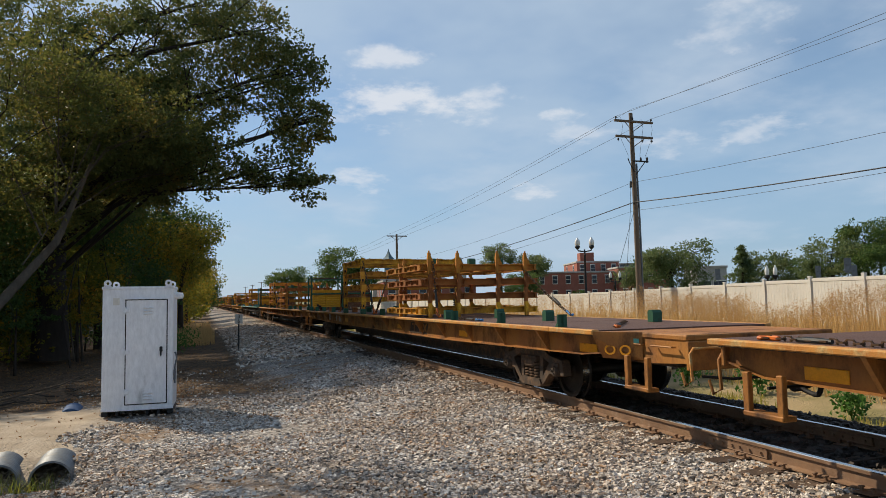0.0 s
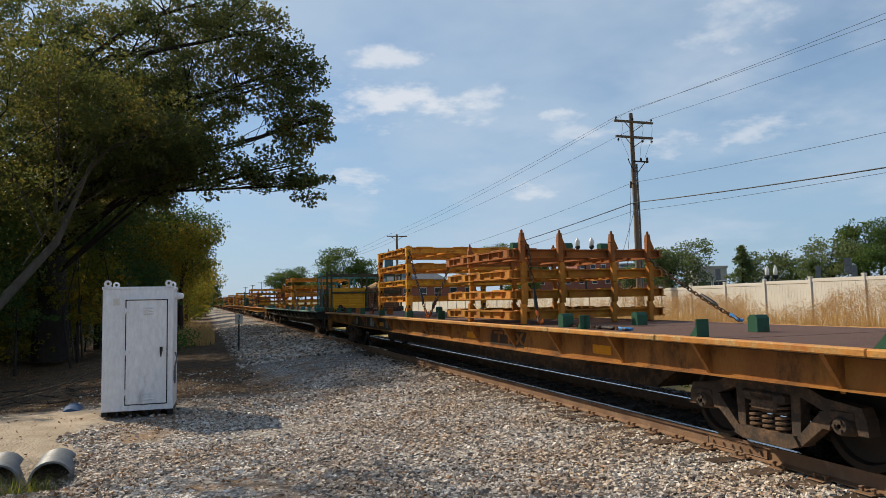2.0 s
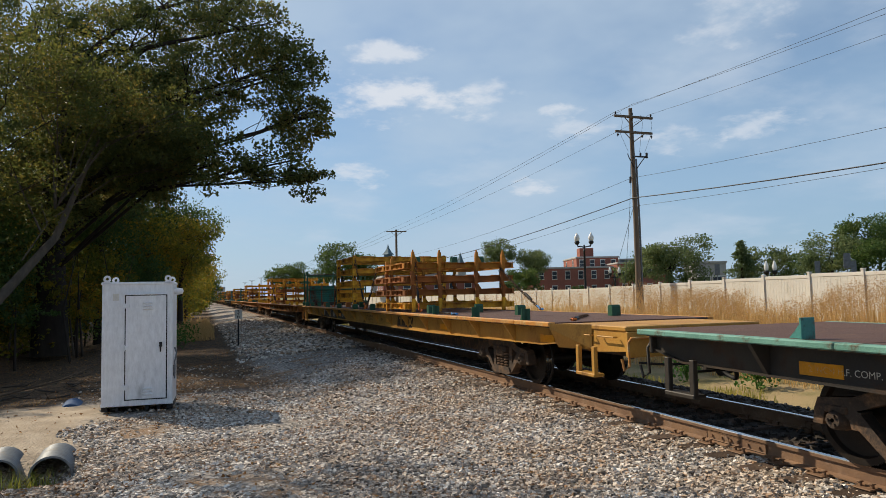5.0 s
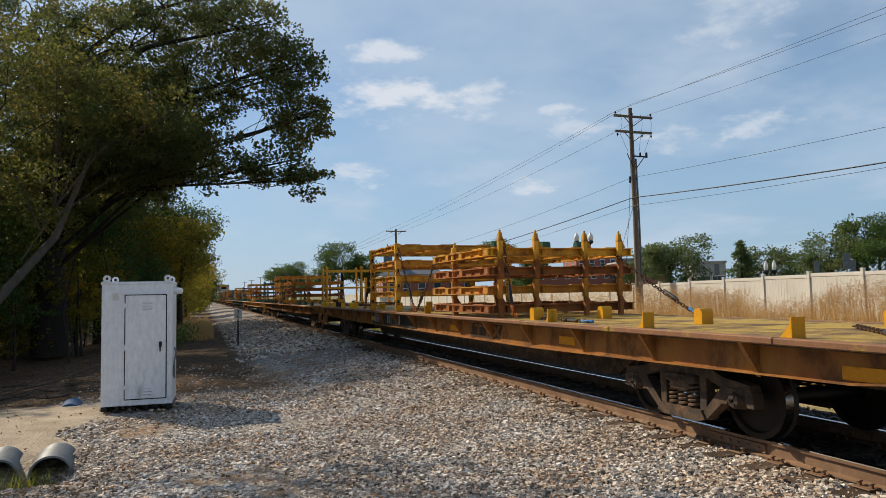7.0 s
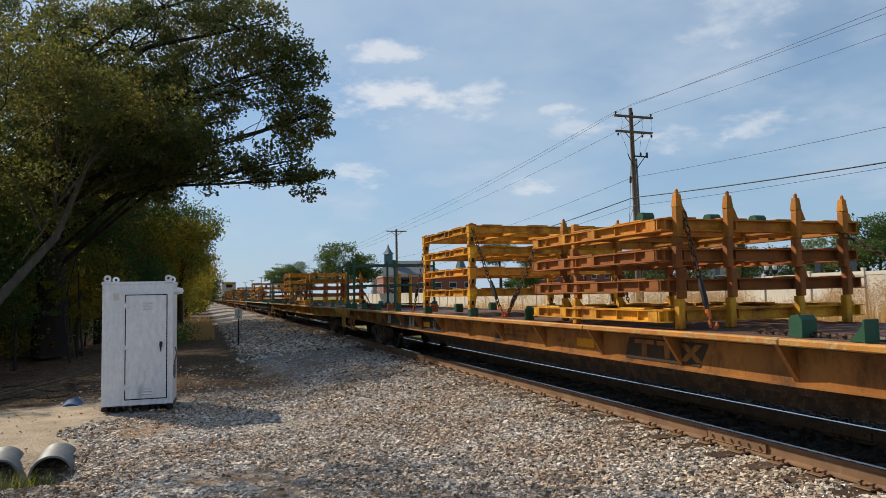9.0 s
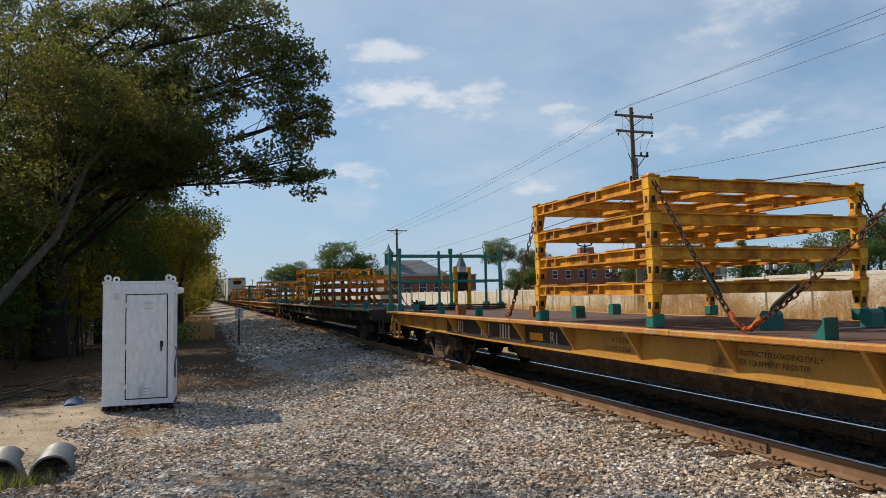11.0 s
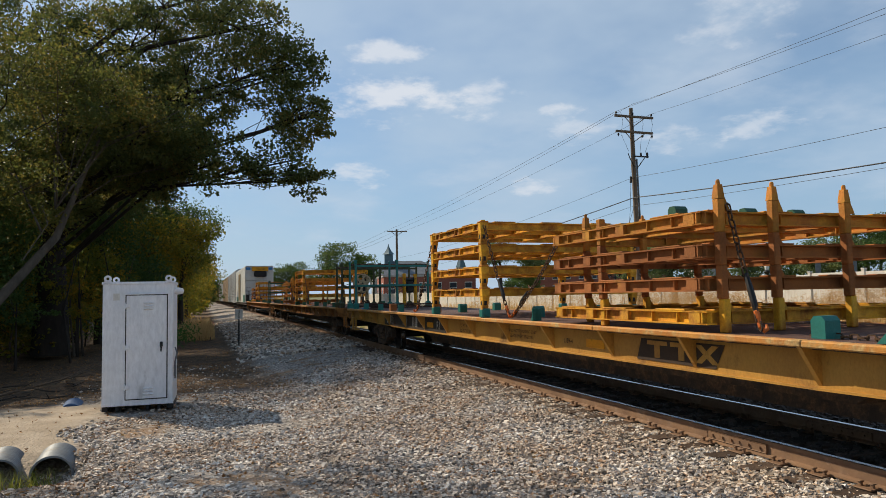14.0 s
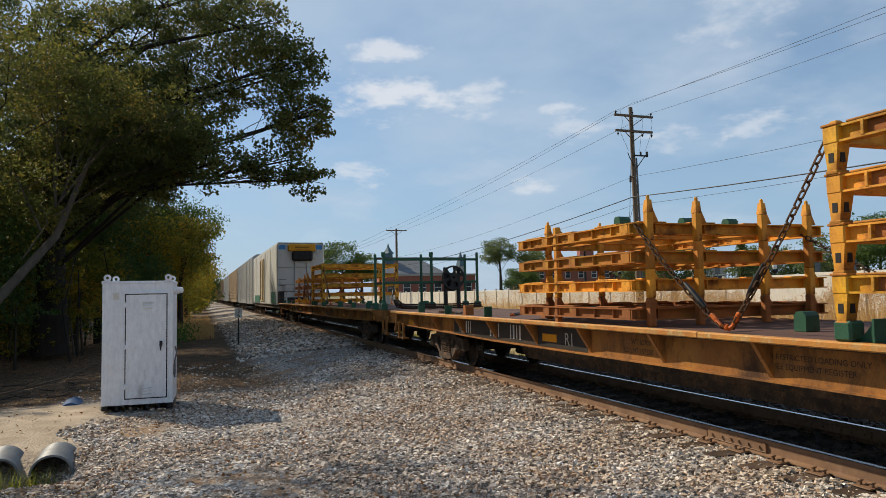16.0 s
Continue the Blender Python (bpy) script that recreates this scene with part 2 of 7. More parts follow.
RUST = (0.13, 0.05, 0.02)
MAT = dict(
    orange_sill=material("ochre_paint", (0.41, 0.175, 0.034), (0.28, 0.105, 0.025), 1.2, 0.6, bump=0.15, worn=(0.12, 0.055, 0.025), worn_at=0.56, worn_scale=1.6, streak=0.6),
    yellow_sill=material("yellow_ochre_paint", (0.52, 0.275, 0.05), (0.40, 0.195, 0.04), 1.2, 0.55, bump=0.15, worn=(0.16, 0.075, 0.03), worn_at=0.62, worn_scale=1.6, streak=0.6),
    black_sill=material("black_paint", (0.03, 0.026, 0.023), (0.05, 0.04, 0.03), 1.2, 0.55, bump=0.15, worn=(0.09, 0.045, 0.022), worn_at=0.62, worn_scale=1.6),
    edge_orange=material("worn_deck_edge", (0.58, 0.26, 0.05), (0.42, 0.155, 0.03), 2.0, 0.6, bump=0.3, worn=(0.55, 0.38, 0.16), worn_at=0.55, worn_scale=6),
    edge_pale=material("faded_deck_edge", (0.40, 0.33, 0.17), (0.46, 0.30, 0.10), 2.0, 0.6, bump=0.3, worn=(0.20, 0.30, 0.24), worn_at=0.55, worn_scale=3),
    edge_brown=material("rusted_deck_edge", (0.20, 0.095, 0.05), (0.28, 0.13, 0.06), 2.0, 0.7, bump=0.3, worn=(0.55, 0.38, 0.04), worn_at=0.66, worn_scale=3),
    edge_mint=material("mint_deck_edge", (0.17, 0.36, 0.29), (0.12, 0.28, 0.22), 2.0, 0.6, bump=0.3, worn=RUST, worn_at=0.6, worn_scale=6),
    deck=material("deck_planks", (0.12, 0.062, 0.045), (0.085, 0.045, 0.034), 1.5, 0.75, bump=0.4, worn=(0.17, 0.10, 0.07), worn_at=0.6, worn_scale=3),
    deck_yellow=material("yellow_deck", (0.50, 0.33, 0.04), (0.36, 0.24, 0.05), 0.8, 0.65, bump=0.3, worn=(0.16, 0.09, 0.05), worn_at=0.52, worn_scale=1.4),
    steel=material("grimy_steel", (0.045, 0.034, 0.027), (0.075, 0.053, 0.038), 4, 0.7, 0.1, bump=0.3, worn=(0.20, 0.12, 0.07), worn_at=0.54, worn_scale=5),
    wheel=material("wheel_steel", (0.035, 0.026, 0.02), (0.022, 0.018, 0.015), 5, 0.5, 0.4, bump=0.2),
    tread=material("polished_tread", (0.45, 0.43, 0.41), (0.35, 0.33, 0.31), 9, 0.25, 1.0),
    frame_yellow=material("yellow_frame_paint", (0.82, 0.44, 0.024), (0.72, 0.33, 0.02), 1.6, 0.5, bump=0.15, worn=(0.34, 0.115, 0.022), worn_at=0.53, worn_scale=2.2, soft=0.12, per=0.15),
    frame_rust=material("rusty_frame_paint", (0.58, 0.225, 0.03), (0.34, 0.115, 0.024), 2.0, 0.75, bump=0.3, worn=(0.55, 0.27, 0.03), worn_at=0.55, worn_scale=1.7, soft=0.1, per=0.25),
    frame_amber=material("amber_frame_paint", (0.78, 0.35, 0.03), (0.62, 0.245, 0.026), 1.8, 0.6, bump=0.2, worn=(0.20, 0.07, 0.02), worn_at=0.58, worn_scale=2.6, per=0.2),
    frame_brown=material("brown_rust", (0.23, 0.082, 0.024), (0.38, 0.13, 0.03), 2.4, 0.8, bump=0.35, worn=(0.40, 0.19, 0.03), worn_at=0.68, worn_scale=2.0, per=0.2),
    green=material("dark_green_paint", (0.022, 0.085, 0.05), (0.03, 0.11, 0.06), 2, 0.5, bump=0.15, worn=(0.07, 0.035, 0.02), worn_at=0.64, worn_scale=4),
    teal=material("teal_paint", (0.02, 0.15, 0.13), (0.025, 0.19, 0.16), 2, 0.45, bump=0.15, worn=(0.08, 0.04, 0.02), worn_at=0.68, worn_scale=4),
    mint=material("mint_paint", (0.075, 0.27, 0.24), (0.055, 0.2, 0.175), 2, 0.5, bump=0.15, worn=(0.12, 0.05, 0.02), worn_at=0.58, worn_scale=4),
    olive=material("olive_paint", (0.06, 0.075, 0.03), (0.045, 0.05, 0.025), 2, 0.6, bump=0.15, worn=(0.10, 0.05, 0.025), worn_at=0.58, worn_scale=4),
    yellow=material("bright_yellow_paint", (0.74, 0.36, 0.012), (0.62, 0.28, 0.01), 2, 0.45, bump=0.1, worn=(0.35, 0.13, 0.02), worn_at=0.68, worn_scale=5),
    cream=material("cream_paint", (0.50, 0.40, 0.24), (0.42, 0.33, 0.19), 2, 0.55, bump=0.15, worn=RUST, worn_at=0.6, worn_scale=4),
    rod=material("brown_rods", (0.045, 0.025, 0.02), (0.07, 0.035, 0.024), 8, 0.6, 0.3, bump=0.3),
    chain=material("chain_steel", (0.07, 0.045, 0.03), (0.13, 0.07, 0.035), 14, 0.55, 0.5),
    orange=material("orange_hook", (0.70, 0.17, 0.02), (0.5, 0.11, 0.02), 8, 0.5),
    blue=material("blue_hook", (0.05, 0.25, 0.55), (0.04, 0.2, 0.5), 8, 0.4),
    white_paint=material("stencil_white", (0.62, 0.58, 0.5), (0.5, 0.46, 0.4), 6, 0.7, worn=(0.2, 0.13, 0.08), worn_at=0.64, worn_scale=9),
    dark_paint=material("stencil_dark", (0.045, 0.028, 0.018), (0.06, 0.036, 0.02), 6, 0.7),
    reflector=material("reflector_yellow", (0.78, 0.32, 0.012), (0.66, 0.26, 0.012), 3, 0.4, worn=(0.35, 0.17, 0.04), worn_at=0.62, worn_scale=5),
    rail=material("rusty_rail", (0.25, 0.145, 0.08), (0.175, 0.10, 0.06), 2.5, 0.7, bump=0.2, worn=(0.32, 0.21, 0.14), worn_at=0.6, worn_scale=3),
    rail_top=material("rail_head_shine", (0.6, 0.6, 0.62), (0.5, 0.5, 0.52), 3, 0.18, 1.0),
    tie=material("creosoted_tie", (0.10, 0.065, 0.045), (0.065, 0.042, 0.03), 3, 0.85, bump=0.8, bump_scale=25, worn=(0.17, 0.11, 0.075), worn_at=0.58, worn_scale=5, per=0.3),
    stone=stone_material(),
    # ballast under the train, with the train's shade put into its colour
    dark_stone=material("train_shade_ballast_stone", (0.075, 0.062, 0.052), (0.05, 0.042, 0.036), 14, 0.8, bump=0.4, bump_scale=60, island=0.5, world_space=True),
    cabinet=material("cabinet_white_paint", (0.84, 0.85, 0.86), (0.79, 0.80, 0.82), 1.8, 0.4, bump=0.05, bump_scale=18, worn=(0.45, 0.45, 0.44), worn_at=0.70, worn_scale=2.6, streak=0.35, soft=0.12),
    seal=material("black_seal_and_shade", (0.015, 0.015, 0.016), (0.02, 0.02, 0.02), 5, 0.7),
    galvanised=material("galvanised_steel", (0.18, 0.20, 0.22), (0.12, 0.135, 0.15), 7, 0.55, 0.2, bump=0.1, worn=(0.3, 0.24, 0.18), worn_at=0.66, worn_scale=4),
    fence=material("white_vinyl", (0.72, 0.69, 0.62), (0.66, 0.63, 0.56), 0.8, 0.45, worn=(0.5, 0.46, 0.38), worn_at=0.68, worn_scale=1.4, streak=0.4),
    wood_pole=material("weathered_pole", (0.19, 0.145, 0.105), (0.13, 0.10, 0.075), 1.5, 0.9, bump=0.6, bump_scale=30, streak=0.15),
    dark_metal=material("dark_painted_metal", (0.02, 0.021, 0.022), (0.03, 0.03, 0.03), 4, 0.5, 0.3),
    globe=material("frosted_globe", (0.8, 0.8, 0.78), (0.75, 0.75, 0.72), 4, 0.3),
    wire=material("wire", (0.03, 0.03, 0.032), (0.04, 0.04, 0.04), 4, 0.6),
    bark=material("bark", (0.055, 0.042, 0.032), (0.03, 0.024, 0.02), 3, 0.95, bump=1.0, bump_scale=14, streak=0.3),
    bark_pale=material("pale_bark", (0.13, 0.105, 0.08), (0.08, 0.065, 0.05), 3, 0.95, bump=0.8, bump_scale=18, streak=0.3),
    brick=material("red_brick", (0.33, 0.12, 0.085), (0.27, 0.10, 0.07), 0.8, 0.9, bump=0.3, bump_scale=9),
    roof=material("grey_roof", (0.16, 0.18, 0.20), (0.12, 0.135, 0.15), 0.8, 0.7),
    copper=material("verdigris_roof", (0.10, 0.17, 0.20), (0.08, 0.14, 0.17), 1.5, 0.7),
    concrete=material("pale_concrete", (0.42, 0.40, 0.37), (0.35, 0.33, 0.31), 1, 0.85),
    glass=material("dark_window_glass", (0.03, 0.035, 0.045), (0.05, 0.055, 0.065), 0.5, 0.1),
    reefer=material("reefer_white", (0.60, 0.60, 0.57), (0.50, 0.50, 0.47), 0.6, 0.45, bump=0.1, worn=(0.22, 0.19, 0.16), worn_at=0.62, worn_scale=0.9, streak=0.4),
    rack_grey=material("autorack_galvanised", (0.42, 0.43, 0.42), (0.34, 0.345, 0.34), 0.7, 0.5, 0.3, bump=0.1, worn=(0.20, 0.13, 0.09), worn_at=0.6, worn_scale=0.8, streak=0.4),
    rack_tan=material("autorack_tan", (0.42, 0.30, 0.18), (0.32, 0.22, 0.13), 0.7, 0.6, bump=0.1, worn=(0.16, 0.10, 0.06), worn_at=0.6, worn_scale=0.8),
    rack_brown=material("autorack_brown", (0.17, 0.09, 0.05), (0.12, 0.065, 0.04), 0.7, 0.7, bump=0.1, worn=(0.28, 0.2, 0.13), worn_at=0.62, worn_scale=0.8),
    crate_green=material("green_crate_paint", (0.02, 0.17, 0.12), (0.03, 0.12, 0.09), 2, 0.55, bump=0.2, worn=(0.12, 0.05, 0.025), worn_at=0.6, worn_scale=3, streak=0.4),
    crate_rust=material("rusted_crate", (0.24, 0.10, 0.045), (0.14, 0.06, 0.03), 2, 0.8, bump=0.3, worn=(0.45, 0.36, 0.24), worn_at=0.62, worn_scale=4),
    crate_wood=material("weathered_crate", (0.25, 0.14, 0.08), (0.15, 0.075, 0.04), 2, 0.8, bump=0.3, worn=(0.22, 0.33, 0.34), worn_at=0.6, worn_scale=5),
    leaf_oak=leaf_material("oak_leaves", (0.075, 0.105, 0.034), (0.125, 0.145, 0.042), (0.27, 0.21, 0.055), 0.55),
    leaf_tan=leaf_material("browning_leaves", (0.075, 0.102, 0.026), (0.14, 0.145, 0.032), (0.28, 0.20, 0.044), 0.5),
    leaf_mix=leaf_material("autumn_leaves", (0.10, 0.13, 0.025), (0.24, 0.225, 0.03), (0.58, 0.31, 0.025), 0.6),
    leaf_green=leaf_material("green_leaves", (0.05, 0.095, 0.025), (0.085, 0.14, 0.035), (0.16, 0.19, 0.045), 0.45),
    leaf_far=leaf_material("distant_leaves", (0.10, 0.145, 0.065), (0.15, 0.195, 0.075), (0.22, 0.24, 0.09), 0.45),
    weed=leaf_material("weed_leaves", (0.05, 0.13, 0.025), (0.075, 0.17, 0.033), (0.12, 0.22, 0.045), 0.45),
    straw=leaf_material("dry_grass", (0.46, 0.29, 0.11), (0.60, 0.39, 0.16), (0.66, 0.47, 0.22), 0.4),
    seed=leaf_material("seed_heads", (0.38, 0.22, 0.09), (0.50, 0.31, 0.13), (0.56, 0.38, 0.18), 0.4),
    litter=leaf_material("fallen_leaves", (0.16, 0.075, 0.03), (0.26, 0.12, 0.04), (0.38, 0.22, 0.06), 0.15),
)


# ---- mesh building ----
class Build:
    """Collects faces for one mesh."""

    def __init__(self):
        self.v, self.f, self.m = [], [], []

    def add(self, verts, faces, slot=0):
        n = len(self.v)
        self.v += [tuple(p) for p in verts]
        self.f += [tuple(i + n for i in q) for q in faces]
        self.m += [slot] * len(faces)
        return self

    def box(self, a, b, slot=0, m=None):
        (x0, y0, z0), (x1, y1, z1) = a, b
        vs = [(x0, y0, z0), (x1, y0, z0), (x1, y1, z0), (x0, y1, z0), (x0, y0, z1), (x1, y0, z1), (x1, y1, z1), (x0, y1, z1)]
        if m:
            vs = [m @ Vector(p) for p in vs]
        return self.add(vs, [(0, 3, 2, 1), (4, 5, 6, 7), (0, 1, 5, 4), (1, 2, 6, 5), (2, 3, 7, 6), (3, 0, 4, 7)], slot)

    def cbox(self, a, b, r=0.01, slot=0, m=None):
        """A box with chamfered edges."""
        lo, hi = Vector(a), Vector(b)
        r = min(r, *(0.45 * abs(hi[k] - lo[k]) for k in range(3)))
        vs, idx = [], {}
        for c in range(8):
            s = [(c >> k) & 1 for k in range(3)]
            for k in range(3):
                p = [(hi[j] - (0 if j == k else r)) if s[j] else (lo[j] + (0 if j == k else r)) for j in range(3)]
                idx[c, k] = len(vs)
                vs.append(m @ Vector(p) if m else Vector(p))
        fs = []
        for k in range(3):
            i, j = (k + 1) % 3, (k + 2) % 3
            for s in (0, 1):
                q = [idx[(s << k) | (a_ << i) | (b_ << j), k] for a_, b_ in ((0, 0), (1, 0), (1, 1), (0, 1))]
                fs.append(q if s else q[::-1])
            for a_ in (0, 1):
                for b_ in (0, 1):
                    c0, c1 = (a_ << i) | (b_ << j), (1 << k) | (a_ << i) | (b_ << j)
                    q = [idx[c0, i], idx[c1, i], idx[c1, j], idx[c0, j]]
                    fs.append(q if a_ != b_ else q[::-1])
        for c in range(8):
            q = [idx[c, 0], idx[c, 1], idx[c, 2]]
            fs.append(q if bin(c).count("1") % 2 else q[::-1])
        return self.add(vs, fs, slot)

    def tube(self, pts, radii, n=8, slot=0, cap=True):
        """A round bar through points, with a radius at each."""
        pts = [Vector(p) for p in pts]
        radii = radii if isinstance(radii, (list, tuple)) else [radii] * len(pts)
        vs, fs = [], []
        side = None
        for i, p in enumerate(pts):
            d = (pts[min(i + 1, len(pts) - 1)] - pts[max(i - 1, 0)]).normalized()
            if side is None:
                side = d.cross(Vector((0, 0, 1)) if abs(d.z) < 0.9 else Vector((1, 0, 0))).normalized()
            side = (side - d * side.dot(d)).normalized()
            other = d.cross(side)
            for k in range(n):
                a = 2 * math.pi * k / n
                vs.append(p + (side * math.cos(a) + other * math.sin(a)) * radii[i])
        for i in range(len(pts) - 1):
            for k in range(n):
                fs.append((i * n + k, i * n + (k + 1) % n, (i + 1) * n + (k + 1) % n, (i + 1) * n + k))
        if cap:
            fs.append(tuple(range(n))[::-1])
            fs.append(tuple((len(pts) - 1) * n + k for k in range(n)))
        return self.add(vs, fs, slot)

    def prism(self, outline, x0, x1, slot=0):
        """An outline in y and z, pushed from x0 to x1."""
        n = len(outline)
        vs = [(x0, y, z) for y, z in outline] + [(x1, y, z) for y, z in outline]
        fs = [tuple(range(n)), tuple(range(2 * n - 1, n - 1, -1))] + [(k, n + k, n + (k + 1) % n, (k + 1) % n) for k in range(n)]
        return self.add(vs, fs, slot)

    def lathe(self, profile, n=24, axis="x", at=(0, 0, 0), slot=0):
        """A profile of (along, radius) turned round an axis."""
        vs, fs = [], []
        for a_, r in profile:
            for k in range(n):
                t = 2 * math.pi * k / n
                c, s = r * math.cos(t), r * math.sin(t)
                p = {"x": (a_, c, s), "y": (c, a_, s), "z": (c, s, a_)}[axis]
                vs.append((p[0] + at[0], p[1] + at[1], p[2] + at[2]))
        for i in range(len(profile) - 1):
            for k in range(n):
                fs.append((i * n + k, i * n + (k + 1) % n, (i + 1) * n + (k + 1) % n, (i + 1) * n + k))
        return self.add(vs, fs, slot)

    def mesh(self, name, mats, smooth=None):
        me = bpy.data.meshes.new(name)
        me.from_pydata(self.v, [], self.f)
        for mt in mats if isinstance(mats, (list, tuple)) else [mats]:
            me.materials.append(mt)
        me.polygons.foreach_set("material_index", self.m)
        bm = bmesh.new()
        bm.from_mesh(me)
        if len(self.f) < 20000:
            bmesh.ops.recalc_face_normals(bm, faces=bm.faces)
        if smooth:
            for fc in bm.faces:
                fc.smooth = True
            for e in bm.edges:
                if len(e.link_faces) == 2 and e.calc_face_angle(0) > radians(smooth):
                    e.smooth = False
        bm.to_mesh(me)
        bm.free()
        return me


def part(name, b, mats, parent=None, label="", smooth=None, at=None):
    """One mesh object, under a thing or a part when a parent is given. b: a Build or a mesh."""
    me = b if isinstance(b, bpy.types.Mesh) else b.mesh(name, mats, smooth)
    ob = new(name, me)
    if parent:
        ob.parent = parent
    if at:
        ob.location = at
    return tagged(ob, label)


def thing(name, label, category, at=(0, 0, 0), group="", rz=0):
    ob = new(name)
    ob.empty_display_size = 0.3
    ob.matrix_basis = pose(*at, 0, 0, rz)
    return tagged(ob, label, category, group)


def raw_mesh(name, verts, faces, mats, smooth=False):
    """A large mesh from arrays of equal-sized faces."""
    me = bpy.data.meshes.new(name)
    verts, faces = np.asarray(verts, np.float32), np.asarray(faces, np.int32)
    k = faces.shape[1]
    me.vertices.add(len(verts))
    me.vertices.foreach_set("co", verts.ravel())
    me.loops.add(faces.size)
    me.loops.foreach_set("vertex_index", faces.ravel())
    me.polygons.add(len(faces))
    me.polygons.foreach_set("loop_start", np.arange(0, faces.size, k, dtype=np.int32))
    me.polygons.foreach_set("loop_total", np.full(len(faces), k, np.int32))
    me.materials.append(mats)
    me.polygons.foreach_set("use_smooth", np.full(len(faces), smooth))
    me.update(calc_edges=True)
    return me


MOVERS = []      # (object, y at the start): all that rolls with the train


def rolls(ob, y_start):
    MOVERS.append((ob, y_start))
    return ob


def travelled(t):
    return 16.795 * t * (1 + 0.0144 * (t - 8) / 16)


TIE_Y = np.cumsum(np.random.default_rng(3).uniform(0.48, 0.54, 150)) - 6.5      # where the ties lie along the track


# ---- ground ----
def ground_z(x, y):
    """Height of the ground: gravel yard, ballast bed, ditch, and the rise to the fence."""
    xs = [-400, -60, -14, -6.5, -3.4, 2.2, 4.3, 5.0, 8.0, 8.6, 11, 14, 20, 24, 60, 400]
    zs = [0.6, 0.4, 0.2, -0.75, -0.33, -0.31, -0.235, -0.205, -0.205, -0.25, -0.75, -0.55, 0.0, 0.25, 0.5, 0.6]
    back = np.clip((np.asarray(y) - 14.5) / 4, 0, 1) * np.clip((3.4 - np.asarray(x)) / 2.4, 0, 1) * 0.28 * (np.asarray(x) > -8)
    return np.interp(x, xs, zs) - back - 0.37 * np.exp(-((x + 1.95) / 0.6) ** 4 - ((y - 9.15) / 0.6) ** 4)


def ground_material():
    m = bpy.data.materials.new("ground")
    m.use_nodes = True
    nt = m.node_tree
    N, Lk = nt.nodes.new, nt.links.new
    bs = nt.nodes["Principled BSDF"]
    bs.inputs["Roughness"].default_value = 0.95
    bs.inputs["Specular IOR Level"].default_value = 0.15
    g = N("ShaderNodeNewGeometry")
    pos = g.outputs["Position"]
    sep = N("ShaderNodeSeparateXYZ")
    Lk(pos, sep.inputs[0])

    def noise_tex(s, d=6):
        n = N("ShaderNodeTexNoise")
        n.inputs["Scale"].default_value, n.inputs["Detail"].default_value = s, d
        Lk(pos, n.inputs["Vector"])
        return n.outputs[0]

    def mathn(op, x, y):
        n = N("ShaderNodeMath")
        n.operation = op
        for k, q in enumerate((x, y)):
            if isinstance(q, (int, float)):
                n.inputs[k].default_value = q
            else:
                Lk(q, n.inputs[k])
        return n.outputs[0]

    def ramp(x, lo, hi):
        r = N("ShaderNodeMapRange")
        r.interpolation_type = "SMOOTHSTEP"
        r.inputs[1].default_value, r.inputs[2].default_value = lo, hi
        Lk(x, r.inputs[0])
        return r.outputs[0]

    def mixc(f, x, y):
        n = N("ShaderNodeMix")
        n.data_type = "RGBA"
        for sock, val in ((n.inputs[0], f), (n.inputs[6], x), (n.inputs[7], y)):
            if isinstance(val, tuple):
                sock.default_value = rgba(val)
            else:
                Lk(val, sock)
        return n.outputs[2]

    wob = mathn("MULTIPLY", mathn("SUBTRACT", noise_tex(0.8), 0.5), 1.6)
    x = mathn("ADD", sep.outputs[0], wob)
    y = mathn("ADD", sep.outputs[1], wob)
    vo = N("ShaderNodeTexVoronoi")
    vo.inputs["Scale"].default_value = 19
    Lk(pos, vo.inputs["Vector"])
    gravel = mixc(ramp(vo.outputs["Color"], 0.1, 0.9), (0.13, 0.115, 0.10), (0.40, 0.36, 0.32))
    gravel = mixc(ramp(noise_tex(1.2), 0.52, 0.68), gravel, (0.24, 0.16, 0.10))
    earth = mixc(ramp(noise_tex(3.0), 0.35, 0.65), (0.05, 0.034, 0.023), (0.115, 0.075, 0.045))
    earth = mixc(ramp(noise_tex(14.0), 0.55, 0.65), earth, (0.2, 0.12, 0.06))
    sand = mixc(ramp(noise_tex(2.5), 0.3, 0.7), (0.40, 0.33, 0.25), (0.30, 0.24, 0.175))
    grass = mixc(ramp(noise_tex(0.9), 0.35, 0.65), (0.34, 0.25, 0.13), (0.21, 0.175, 0.075))
    field = mixc(ramp(noise_tex(0.06), 0.35, 0.65), (0.12, 0.13, 0.05), (0.2, 0.17, 0.09))
    # gravel lies between x = -2 and the fence side of the bed; earth under the trees; straw beyond the ditch
    c = mixc(ramp(x, -3.2, -2.2), earth, gravel)
    far_bank = mathn("MULTIPLY", ramp(x, 2.1, 1.1), ramp(y, 14.5, 17.0))
    c = mixc(far_bank, c, earth)
    sandy = mathn("MULTIPLY", ramp(x, -1.3, -1.8), mathn("MULTIPLY", ramp(y, 9.0, 9.8), ramp(y, 15.2, 14.4)))
    c = mixc(sandy, c, sand)
    # dark band along the track: the train's shade painted into the ground colour
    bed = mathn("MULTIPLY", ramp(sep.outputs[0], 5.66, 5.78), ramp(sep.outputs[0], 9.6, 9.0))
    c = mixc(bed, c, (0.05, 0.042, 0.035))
    c = mixc(ramp(x, 10.2, 11.0), c, grass)
    c = mixc(ramp(x, 26.0, 40.0), c, field)
    Lk(c, bs.inputs["Base Color"])
    hmix = mathn("ADD", mathn("MULTIPLY", vo.outputs["Distance"], 0.6), noise_tex(30, 4))
